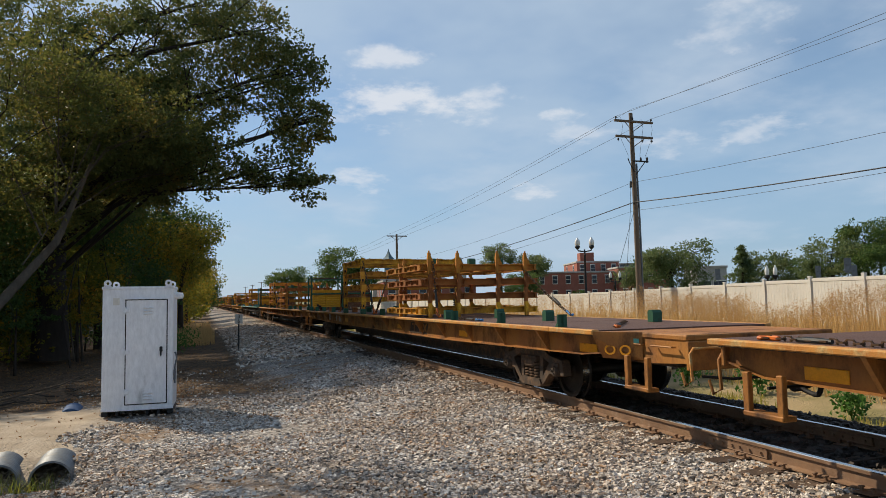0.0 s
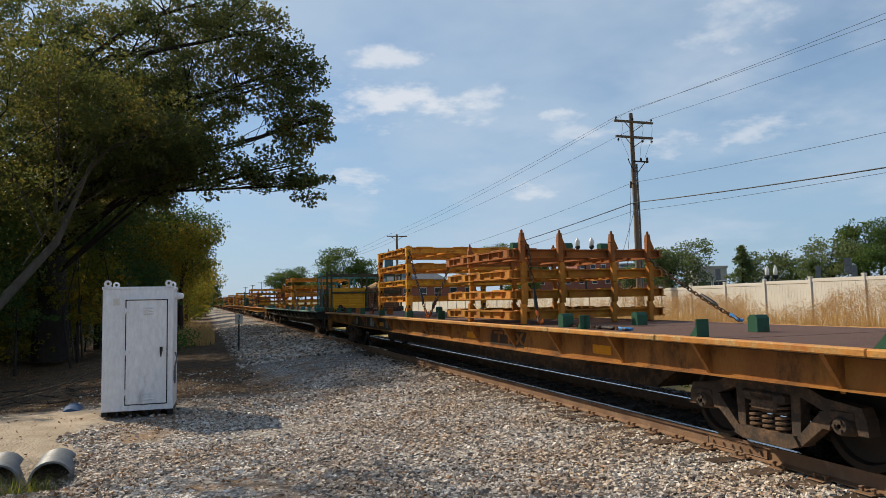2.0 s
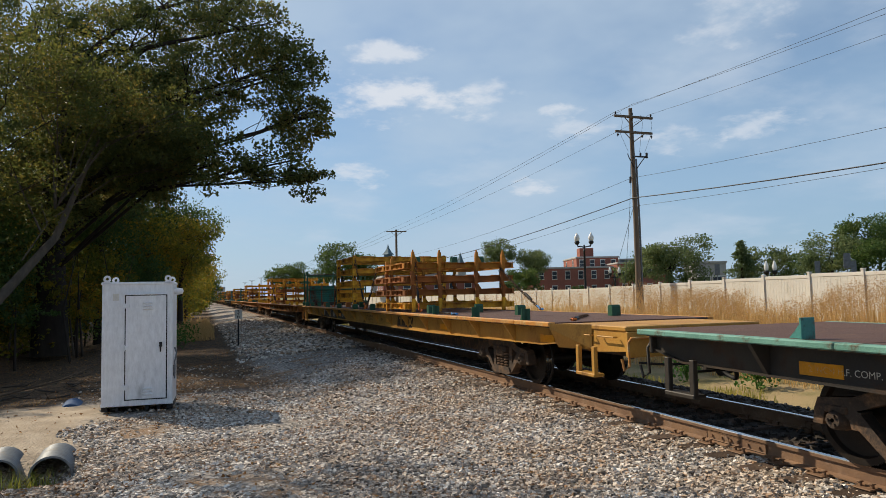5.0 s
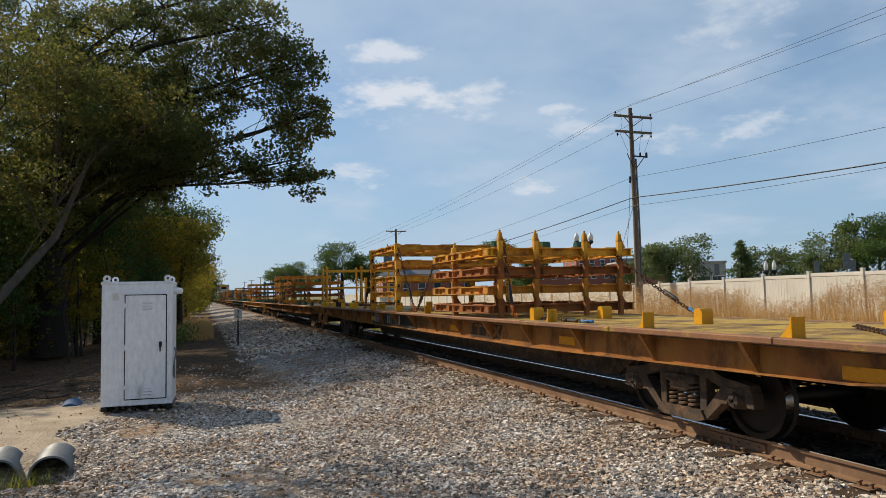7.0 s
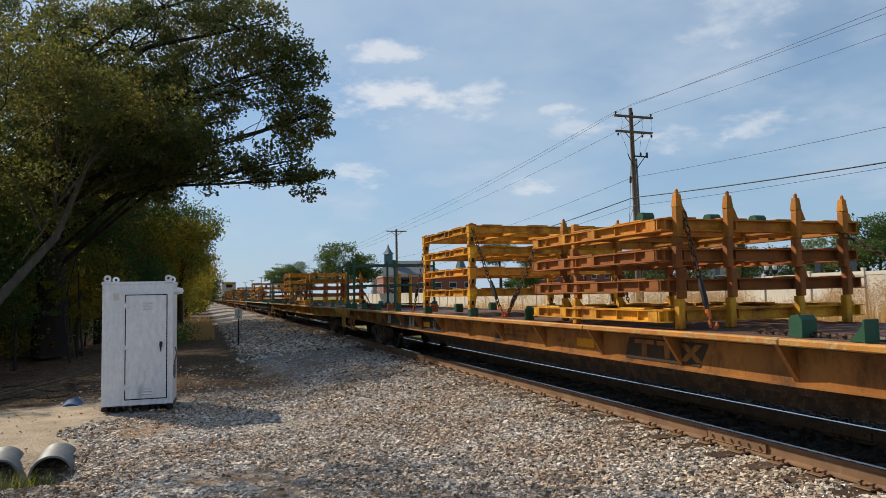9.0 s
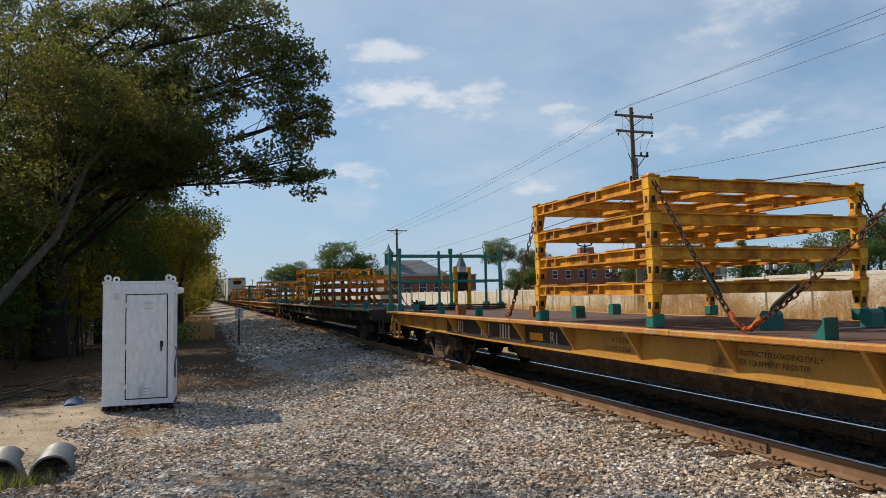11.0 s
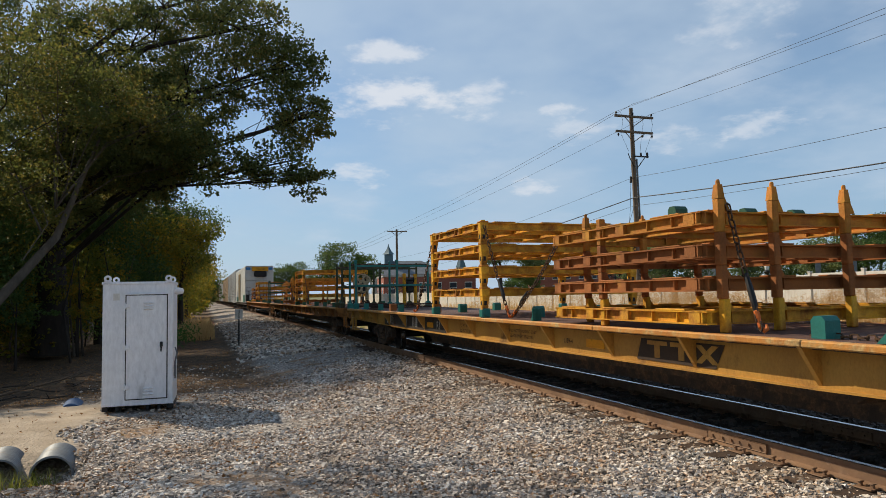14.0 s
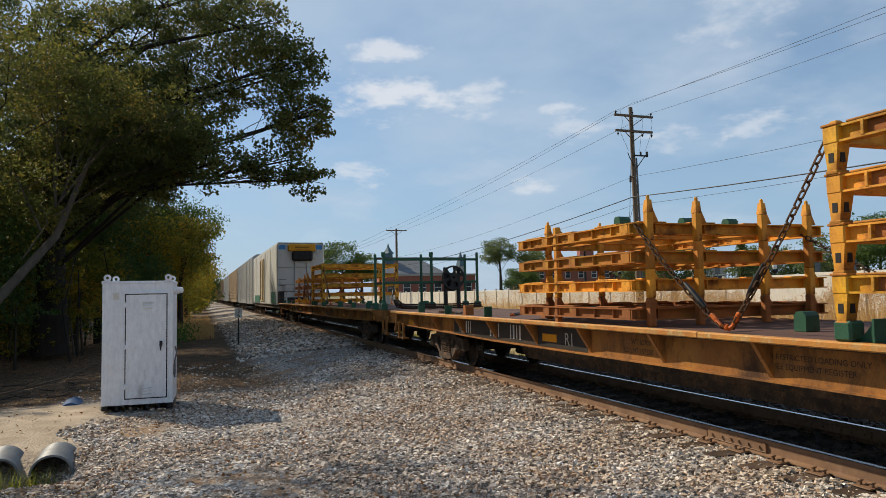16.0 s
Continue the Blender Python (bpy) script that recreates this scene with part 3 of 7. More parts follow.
    bp = N("ShaderNodeBump")
    bp.inputs["Strength"].default_value, bp.inputs["Distance"].default_value = 0.9, 0.03
    Lk(hmix, bp.inputs["Height"])
    Lk(bp.outputs[0], bs.inputs["Normal"])
    return m


def build_ground():
    xs = np.unique(np.concatenate([np.linspace(-12, 30, 169), np.sinh(np.linspace(-6.2, 6.2, 60)) * 10]))
    ys = np.unique(np.concatenate([np.linspace(-10, 60, 141), np.sinh(np.linspace(-5.4, 6.3, 60)) * 10]))
    X, Y = np.meshgrid(xs, ys)
    Z = ground_z(X, Y)
    for i in range(X.shape[0]):
        for j in range(X.shape[1]):
            x, y = X[i, j], Y[i, j]
            if abs(x) < 40 and -12 < y < 80:
                Z[i, j] += 0.05 * noise.noise((x * 0.7, y * 0.7, 0)) * (0.4 if 3.2 < x < 9 else 1.0)
    n, k = X.shape
    idx = np.arange(n * k).reshape(n, k)
    faces = np.stack([idx[:-1, :-1], idx[:-1, 1:], idx[1:, 1:], idx[1:, :-1]], -1).reshape(-1, 4)
    me = raw_mesh("ground", np.stack([X, Y, Z], -1).reshape(-1, 3), faces, ground_material(), True)
    tagged(new("ground", me), "grey gravel yard, dark earth and dry grass", "ground", kind="structure")


STONE_V = [(x, y, z) for x in (-0.8, 0.8) for y in (-0.8, 0.8) for z in (-0.8, 0.8)]
STONE_F = [(0, 1, 3), (0, 3, 2), (4, 6, 7), (4, 7, 5), (0, 4, 5), (0, 5, 1), (2, 3, 7), (2, 7, 6), (1, 5, 7), (1, 7, 3)]


def scatter_stones(name, label, pts, sizes, seed, mt="stone"):
    rng = np.random.default_rng(seed)
    n = len(pts)
    base = np.array(STONE_V)
    V = base[None] * (1 + rng.uniform(-0.22, 0.12, (n, len(base), 1))) + rng.uniform(-0.28, 0.28, (n, len(base), 3))
    V *= np.stack([rng.uniform(0.7, 1.3, n), rng.uniform(0.7, 1.2, n), rng.uniform(0.45, 0.8, n)], -1)[:, None]
    a, t = rng.uniform(0, 6.28, n), rng.normal(0, 0.6, n)
    ct, st = np.cos(t)[:, None], np.sin(t)[:, None]
    x, y, z = V[..., 0].copy(), V[..., 1].copy(), V[..., 2].copy()
    y, z = y * ct - z * st, y * st + z * ct
    ca, sa = np.cos(a)[:, None], np.sin(a)[:, None]
    V = np.stack([x * ca - y * sa, x * sa + y * ca, z], -1) * sizes[:, None, None] + pts[:, None]
    F = np.array(STONE_F)[None] + (np.arange(n) * len(base))[:, None, None]
    me = raw_mesh(name, V.reshape(-1, 3), F.reshape(-1, 3), MAT[mt])
    tagged(new(name, me), label, "gravel", kind="stuff")


def build_gravel():
    rng = np.random.default_rng(5)
    def spread(n, x0, x1, y0, y1, lo, hi, keep):
        p = np.stack([rng.uniform(x0, x1, n), rng.uniform(y0, y1, n)], -1)
        # the yard's part between the camera and the bed; sparse towards the sand
        k = keep(p[:, 0], p[:, 1])
        p = p[rng.uniform(0, 1, n) < k]
        s = rng.uniform(lo, hi, len(p)) * rng.uniform(0.7, 1.15, len(p))
        z = ground_z(p[:, 0], p[:, 1]) + s * rng.uniform(-0.1, 0.7, len(p))
        return np.concatenate([p, z[:, None]], 1), s
    def off_ties(x, y):
        """Stones thin out over the tie ends."""
        gap = np.abs(y[:, None] - TIE_Y[None]).min(1)
        return np.where((x > 5.17) & (gap < 0.12), 0.22, 1.0)
    wedge = lambda x, y: off_ties(x, y) * ((x > -0.28 * y + 0.2) & (x < 1.35 * y + 0.5)) * np.clip((x - np.where((y > 9.7) & (y < 14.8), -1.75, -2.9) + 0.25 * np.sin(y * 2.3)) / 0.6, 0.0, 1)
    sets = [spread(104000, -3.2, 5.66, 4.2, 12.5, 0.013, 0.027, wedge),
            spread(46000, -3.2, 5.66, 12.5, 24, 0.018, 0.034, lambda x, y: wedge(x, y) * np.clip((x - 1.3 + (16 - y) * 0.6), 0.04, 1)),
            spread(17000, 1.0, 5.66, 24, 62, 0.045, 0.075, lambda x, y: np.clip((x - 1.2) / 1.5, 0, 1) * off_ties(x, y))]
    # stones under and beyond the cars take the colour darkened for shade
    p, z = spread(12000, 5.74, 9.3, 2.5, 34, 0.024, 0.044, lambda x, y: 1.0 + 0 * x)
    scatter_stones("track_ballast", "ballast stones between and beyond the rails, coloured dark for the train's shade", p, z, 8, "dark_stone")
    pts, sz = np.concatenate([q[0] for q in sets]), np.concatenate([q[1] for q in sets])
    scatter_stones("gravel", "loose grey and tan crushed ballast stones", pts, sz, 7)


def build_litter():
    """Fallen leaves and twigs on the gravel and the earth."""
    rng = np.random.default_rng(9)
    n = 9000
    x = np.concatenate([rng.uniform(-3, 4.5, n), rng.uniform(-9, 2, n)])
    y = np.concatenate([rng.uniform(5, 25, n), rng.uniform(13, 40, n)])
    drift = np.array([noise.noise((a * 0.8, b * 0.8, 2.0)) for a, b in zip(x.tolist(), y.tolist())])
    sandy = (x < -1.5) & (y > 9.8) & (y < 15)
    keep = rng.uniform(0, 1, 2 * n) < np.clip(1.1 - (x + 3) / 9, 0.25, 1) * np.clip(0.35 + 3.0 * drift, 0.08, 1) * np.where(sandy, 0.12, 1)
    x, y = x[keep], y[keep]
    z = ground_z(x, y) + 0.035
    cards("fallen_leaves", np.stack([x, y, z], -1), 0.045, 0.03, MAT["litter"], rng, flat=0.5, label="fallen brown and orange leaves", category="leaves")


def cards(name, pts, length, width, mt, rng, flat=1.0, label="", category="", parent=None, kind="stuff", vary=0.4):
    """Small bent leaves at points: two faces each, creased along the midrib."""
    n = len(pts)
    d = rng.normal(0, 1, (n, 3))
    d[:, 2] *= flat
    d /= np.linalg.norm(d, axis=1)[:, None] + 1e-9
    u = rng.normal(0, 1, (n, 3))
    if flat < 0.6:
        u = np.cross(d, np.array([0, 0, 1.0]) + 0.35 * u)
    else:
        u = np.cross(d, u)
    u /= np.linalg.norm(u, axis=1)[:, None] + 1e-9
    w = np.cross(d, u)
    s = (1 + rng.uniform(-vary, vary, n))[:, None]
    tip, side, up = d * s * length, u * s * width, w * s * width * 0.4
    V = np.stack([pts - tip * 0.5, pts + side * 0.5 + up, pts + tip * 0.5, pts - side * 0.5 + up], 1).reshape(-1, 3)
    b = np.arange(n)[:, None] * 4
    F = np.concatenate([b + np.array([[0, 1, 2]]), b + np.array([[0, 2, 3]])])
    ob = new(name, raw_mesh(name, V, F, mt))
    if parent:
        ob.parent = parent
        return tagged(ob, label)
    return tagged(ob, label, category, kind=kind)


# ---- track ----
def build_track():
    road = thing("railway_track", "rusty steel rails on creosoted timber ties", "railway track", (TC, 0, 0))
    tagged(road, kind="structure")
    prof = [(-0.07, -0.175), (0.07, -0.175), (0.07, -0.163), (0.012, -0.145), (0.009, -0.045), (0.034, -0.038), (0.036, -0.006), (0.030, 0.0),
            (-0.030, 0.0), (-0.036, -0.006), (-0.034, -0.038), (-0.009, -0.045), (-0.012, -0.145), (-0.07, -0.163)]
    for sx, z in ((-0.7525, 0.0), (0.7525, -0.006)):
        b = Build()
        n = len(prof)
        y0, y1 = -60.0, 700.0
        vs = [(sx + x, y0, z + h) for x, h in prof] + [(sx + x, y1, z + h) for x, h in prof]
        fs = [(k, (k + 1) % n, n + (k + 1) % n, n + k) for k in range(n)]
        b.add(vs, fs)
        for k in (6, 7, 8):
            b.m[k] = 1
        r = part("rail", b, [MAT["rail"], MAT["rail_top"]], road)
        # joint bars with bolts, and tie plates with spikes
        for yj in (6.35, 18.2, 30.1):
            j = Build()
            for s in (-1, 1):
                j.cbox((sx + s * 0.012, yj - 0.45, z - 0.14), (sx + s * 0.034, yj + 0.45, z - 0.05), 0.006)
                for q in (-0.36, -0.2, -0.06, 0.06, 0.2, 0.36):
                    j.tube([(sx + s * 0.03, yj + q, z - 0.095), (sx + s * 0.055, yj + q, z - 0.095)], 0.016, 6)
            part("joint_bar", j, MAT["rail"], r)
    rng = random.Random(3)
    tie_meshes = []
    for k in range(4):
        b = Build()
        b.cbox((-1.3, -0.115, -0.3), (1.3, 0.115, -0.178), 0.018)
        for i, p in enumerate(b.v):
            b.v[i] = (p[0] + rng.uniform(-0.015, 0.015), p[1] + rng.uniform(-0.008, 0.008), p[2] + rng.uniform(-0.012, 0.004))
        tie_meshes.append(b.mesh("tie", MAT["tie"]))
    plate = Build()
    for sx in (-0.7525, 0.7525):
        plate.cbox((sx - 0.18, -0.095, -0.18), (sx + 0.18, 0.095, -0.168), 0.004)
        for dx in (-0.11, 0.11):
            for dy in (-0.06, 0.06):
                plate.cbox((sx + dx - 0.014, dy - 0.014, -0.17), (sx + dx + 0.014, dy + 0.014, -0.125), 0.004)
                plate.cbox((sx + dx - 0.025, dy - 0.02, -0.135), (sx + dx + 0.025, dy + 0.02, -0.122), 0.004)
    plate_mesh = plate.mesh("tie_plates", MAT["rail"])
    for k, y in enumerate(TIE_Y):
        t = part("tie", rng.choice(tie_meshes), None, road)
        t.matrix_basis = pose(rng.uniform(-0.06, 0.06), y, rng.uniform(-0.004, 0.002), 0, 0, rng.uniform(-1.2, 1.2))
        if y < 45:
            p = part("tie_plates", plate_mesh, None, road)
            p.matrix_basis = pose(0, y, 0)


# ---- train: a car's space has y = 0 at its trailing end, y < 0 towards its leading end, z = 0 on the rail ----
DECK = 1.15
SHARED = {}


def shared(key, make):
    if key not in SHARED:
        SHARED[key] = make()
    return SHARED[key]


def text_mesh(key, words, size, mt):
    """Built-in letters as a flat mesh in the x-y plane."""
    def make():
        cu = bpy.data.curves.new("words", "FONT")
        cu.body, cu.size, cu.extrude, cu.align_x, cu.align_y = words, size, 0.0, "CENTER", "CENTER"
        cu.resolution_u = 3
        ob = new("words", cu)
        me = bpy.data.meshes.new_from_object(ob.evaluated_get(bpy.context.evaluated_depsgraph_get()))
        bpy.data.objects.remove(ob)
        me.materials.clear()
        me.materials.append(mt)
        return me
    return shared(key, make)


FACE_NEAR = Euler((radians(90), 0, radians(-90))).to_matrix().to_4x4()     # letters on a side that faces the yard


def letters(words, size, mt, parent, x, y, z, key=None):
    ob = part("lettering", text_mesh((words, size, mt.name), words, size, mt), None, parent)
    ob.matrix_basis = Matrix.Translation((x, y, z)) @ FACE_NEAR
    return ob


def bars(name, parent, mt, x, y0, z0, widths, height, gap=0.05):
    """Marks that stand in for numbers: upright bars one after the other."""
    y = y0
    for w in widths:
        me = shared(("bar", w, height, mt.name), lambda: Build().box((-0.003, -w, 0), (0, 0, height)).mesh(name, mt))
        part(name, me, None, parent, at=(x, y, z0))
        y -= w + gap


def wheelset_mesh():
    b = Build()
    b.tube([(-1.05, 0, 0), (1.05, 0, 0)], 0.085, 12)
    for s in (-1, 1):
        prof = [(0.68, 0.10), (0.70, 0.13), (0.715, 0.20), (0.72, 0.36), (0.68, 0.375), (0.68, 0.45), (0.705, 0.455), (0.715, 0.43), (0.82, 0.42), (0.82, 0.36),
                (0.775, 0.34), (0.76, 0.2), (0.79, 0.13), (0.83, 0.11), (0.83, 0.05)]
        b.lathe([(s * a, r) for a, r in prof], 32, "x")
        n = len(b.f) - 14 * 32
        for k in range(n + 7 * 32, n + 8 * 32):
            b.m[k] = 1
    for k in range(6):
        a = k * math.pi / 3
        b.tube([(-0.86, 0.05 * math.cos(a), 0.05 * math.sin(a)), (-0.80, 0.05 * math.cos(a), 0.05 * math.sin(a))], 0.014, 6)
    return b.mesh("wheelset", [MAT["wheel"], MAT["tread"]], 40)


def side_frame_mesh():
    """Cast side frame: arched bar with a window for the springs and pedestals over the axles."""
    b = Build()
    x0, x1 = -1.07, -0.93
    # upper bar, lower bar and the legs, with openings between
    b.prism([(-1.12, 0.50), (-1.08, 0.60), (-0.72, 0.64), (-0.45, 0.74), (0.45, 0.74), (0.72, 0.64), (1.08, 0.60), (1.12, 0.50), (0.75, 0.50), (0.42, 0.62), (-0.42, 0.62), (-0.75, 0.50)], x0, x1)
    for s in (-1, 1):
        b.prism([(s * 0.30, 0.63), (s * 0.42, 0.63), (s * 0.40, 0.22), (s * 0.30, 0.22)], x0 + 0.02, x1)
        b.prism([(s * 0.86, 0.52), (s * 0.66, 0.52), (s * 0.30, 0.15), (s * 0.42, 0.15)], x0, x1)
        b.prism([(s * 1.12, 0.51), (s * 1.14, 0.36), (s * 1.04, 0.36), (s * 1.0, 0.51)], x0, x1)
        b.prism([(s * 0.78, 0.51), (s * 0.74, 0.36), (s * 0.66, 0.36), (s * 0.64, 0.52)], x0, x1)
    b.prism([(-0.42, 0.15), (-0.36, 0.24), (0.36, 0.24), (0.42, 0.15), (0.30, 0.11), (-0.30, 0.11)], x0 - 0.03, x1 + 0.05)
    b.cbox((x0 - 0.05, -0.28, 0.52), (x1 + 0.06, 0.28, 0.62), 0.02)
    return b.mesh("side_frame", MAT["steel"])


def spring_mesh():
    b = Build()
    pts = []
    for k in range(45):
        a = k / 44 * 2 * math.pi * 5.5
        pts.append((-1.0 + 0.075 * math.cos(a), 0.075 * math.sin(a), 0.25 + 0.27 * k / 44))
    return b.tube(pts, 0.018, 5).mesh("spring", MAT["steel"], 60)


def bearing_mesh():
    b = Build()
    b.lathe([(-1.12, 0.02), (-1.12, 0.07), (-1.10, 0.085), (-0.98, 0.10), (-0.90, 0.10)], 14, "x")
    for k in range(3):
        a = k * 2.09
        b.tube([(-1.14, 0.045 * math.cos(a), 0.045 * math.sin(a)), (-1.11, 0.045 * math.cos(a), 0.045 * math.sin(a))], 0.016, 6)
    b.cbox((-1.09, -0.12, 0.06), (-0.9, 0.12, 0.13), 0.01)
    return b.mesh("bearing", MAT["steel"], 40)


SPINNERS = []


def add_truck(car, yc, spin=True):
    truck = part("truck", shared("bolster", lambda: Build().cbox((-1.12, -0.17, 0.42), (1.12, 0.17, 0.62), 0.03).cbox((-0.5, -0.3, 0.6), (0.5, 0.3, 0.76), 0.03)
                                 .mesh("bolster", MAT["steel"])), None, car, "cast steel truck with coil springs", at=(0, yc, 0))
    for s in (0, 180):
        ob = part("side_frame", shared("side_frame", side_frame_mesh), None, truck)
        ob.matrix_basis = pose(0, 0, 0, 0, 0, s)
        for dy in (-0.17, 0.0, 0.17):
            ob = part("spring", shared("spring", spring_mesh), None, truck)
            ob.matrix_basis = pose(0, dy, 0, 0, 0, s)
        for dy in (-0.89, 0.89):
            ob = part("bearing", shared("bearing", bearing_mesh), None, truck)
            ob.matrix_basis = pose(0, dy, 0.42, 0, 0, s)
    for dy in (-0.89, 0.89):
        ws = part("wheelset", shared("wheelset", wheelset_mesh), None, car, "dark steel wheels with a bright tread", at=(0, yc + dy, 0.42))
        if spin:
            SPINNERS.append((ws, yc + dy))


def sill_mesh(mt):
    def make():
        b = Build()
        # web with a bottom line that rises to the ends, and a small lower flange
        prof = [(0, 1.083), (0, 0.93), (-0.55, 0.80), (-6.5, 0.72), (-19.6, 0.72), (-25.5, 0.80), (-26.1, 0.86), (-26.1, 1.083)]
        b.prism(prof, -1.29, -1.26)
        for (ya, za), (yb, zb) in zip(prof[1:-2], prof[2:-1]):
            b.add([(-1.33, ya, za), (-1.33, yb, zb), (-1.21, yb, zb), (-1.21, ya, za), (-1.33, ya, za - 0.02), (-1.33, yb, zb - 0.02), (-1.21, yb, zb - 0.02), (-1.21, ya, za - 0.02)],
                  [(0, 1, 2, 3), (4, 7, 6, 5), (0, 4, 5, 1), (2, 6, 7, 3)])
        return b.mesh("side_sill", mt)
    return shared(("sill", mt.name), make)


def gusset_mesh(mt):
    return shared(("gusset", mt.name), lambda: Build().add(
        [(-1.29, 0, 1.083), (-1.515, 0, 1.083), (-1.29, 0, 0.74), (-1.29, -0.05, 1.083), (-1.515, -0.05, 1.083), (-1.29, -0.05, 0.74)],
        [(0, 1, 2), (3, 5, 4), (1, 4, 5, 2), (0, 3, 4, 1), (0, 2, 5, 3)]).mesh("gusset", mt))


def edge_mesh(mt):
    def make():
        rng = random.Random(4)
        b = Build()
        y = 0.0
        while y > -26.1:
            y2 = max(y - rng.uniform(2.2, 4.4), -26.1)
            o = rng.uniform(-0.006, 0.006)
            b.cbox((-1.52 + o, y2 + 0.004, 1.083), (-1.40, y, 1.15 + o * 0.6), 0.012)
            y = y2
        return b.mesh("deck_edge", mt)
    return shared(("edge", mt.name), make)


def deck_plate_mesh(mt):
    return shared(("deck", mt.name), lambda: Build().cbox((-1.40, -1.444, 1.08), (1.40, 0, 1.146), 0.006).mesh("deck_plate", mt))


def coupler_mesh():
    b = Build()
    b.cbox((-0.14, -0.45, 0.66), (0.14, 0.3, 0.90), 0.03)
    b.cbox((-0.20, -0.72, 0.62), (0.20, -0.40, 0.94), 0.05)
    b.cbox((0.04, -0.80, 0.66), (0.22, -0.62, 0.90), 0.04)
    return b.mesh("coupler", MAT["steel"])


def stirrup_mesh(mt):
    def make():
        b = Build()
        for y in (0.0, 0.42):
            b.cbox((-1.42, y - 0.04, 0.45), (-1.36, y + 0.04, 0.84), 0.008)
        b.cbox((-1.43, -0.04, 0.42), (-1.26, 0.46, 0.47), 0.01)
        return b.mesh("step", mt)
    return shared(("step", mt.name), make)


def hose_mesh():
    b = Build()
    pts = [(-0.3 + 0.25 * math.sin(k * 0.5), 0.1 - 0.13 * k, 0.78 - 0.30 * math.sin(k * math.pi / 8) ** 1.0) for k in range(9)]
    b.tube(pts, 0.028, 7)
    b.tube([(-1.0, 0.25, 0.66), (-0.6, 0.2, 0.62), (0.9, 0.2, 0.62)], 0.018, 6)
    return b.mesh("air_hose", MAT["seal"], 60)


def lever_mesh(mt):
    def make():
        b = Build()
        b.tube([(0.0, 0, 0.98), (-1.30, 0, 0.98), (-1.36, -0.02, 0.92), (-1.36, -0.04, 0.62), (-1.36, 0.08, 0.56), (-1.36, 0.14, 0.70)], 0.018, 6)
        return b.mesh("cut_lever", mt, 60)
    return shared(("lever", mt.name), make)


def shoe_mesh(mt):
    """Welded stop block on the deck, with cut upper corners."""
    def make():
        b = Build()
        b.prism([(-0.075, 0), (0.075, 0), (0.075, 0.16), (0.04, 0.2), (-0.04, 0.2), (-0.075, 0.16)], -0.09, 0.09)
        return b.mesh("stop_block", mt)
    return shared(("shoe", mt.name), make)


def wedge_mesh(mt):
    def make():
        b = Build()
        b.prism([(-0.03, 0), (0.17, 0), (0.10, 0.07), (0.0, 0.19), (-0.03, 0.19)], -0.02, 0.02)
        b.cbox((-0.08, -0.03, 0), (0.08, -0.005, 0.19), 0.004)
        return b.mesh("corner_wedge", mt)
    return shared(("wedge", mt.name), make)


CARS = []


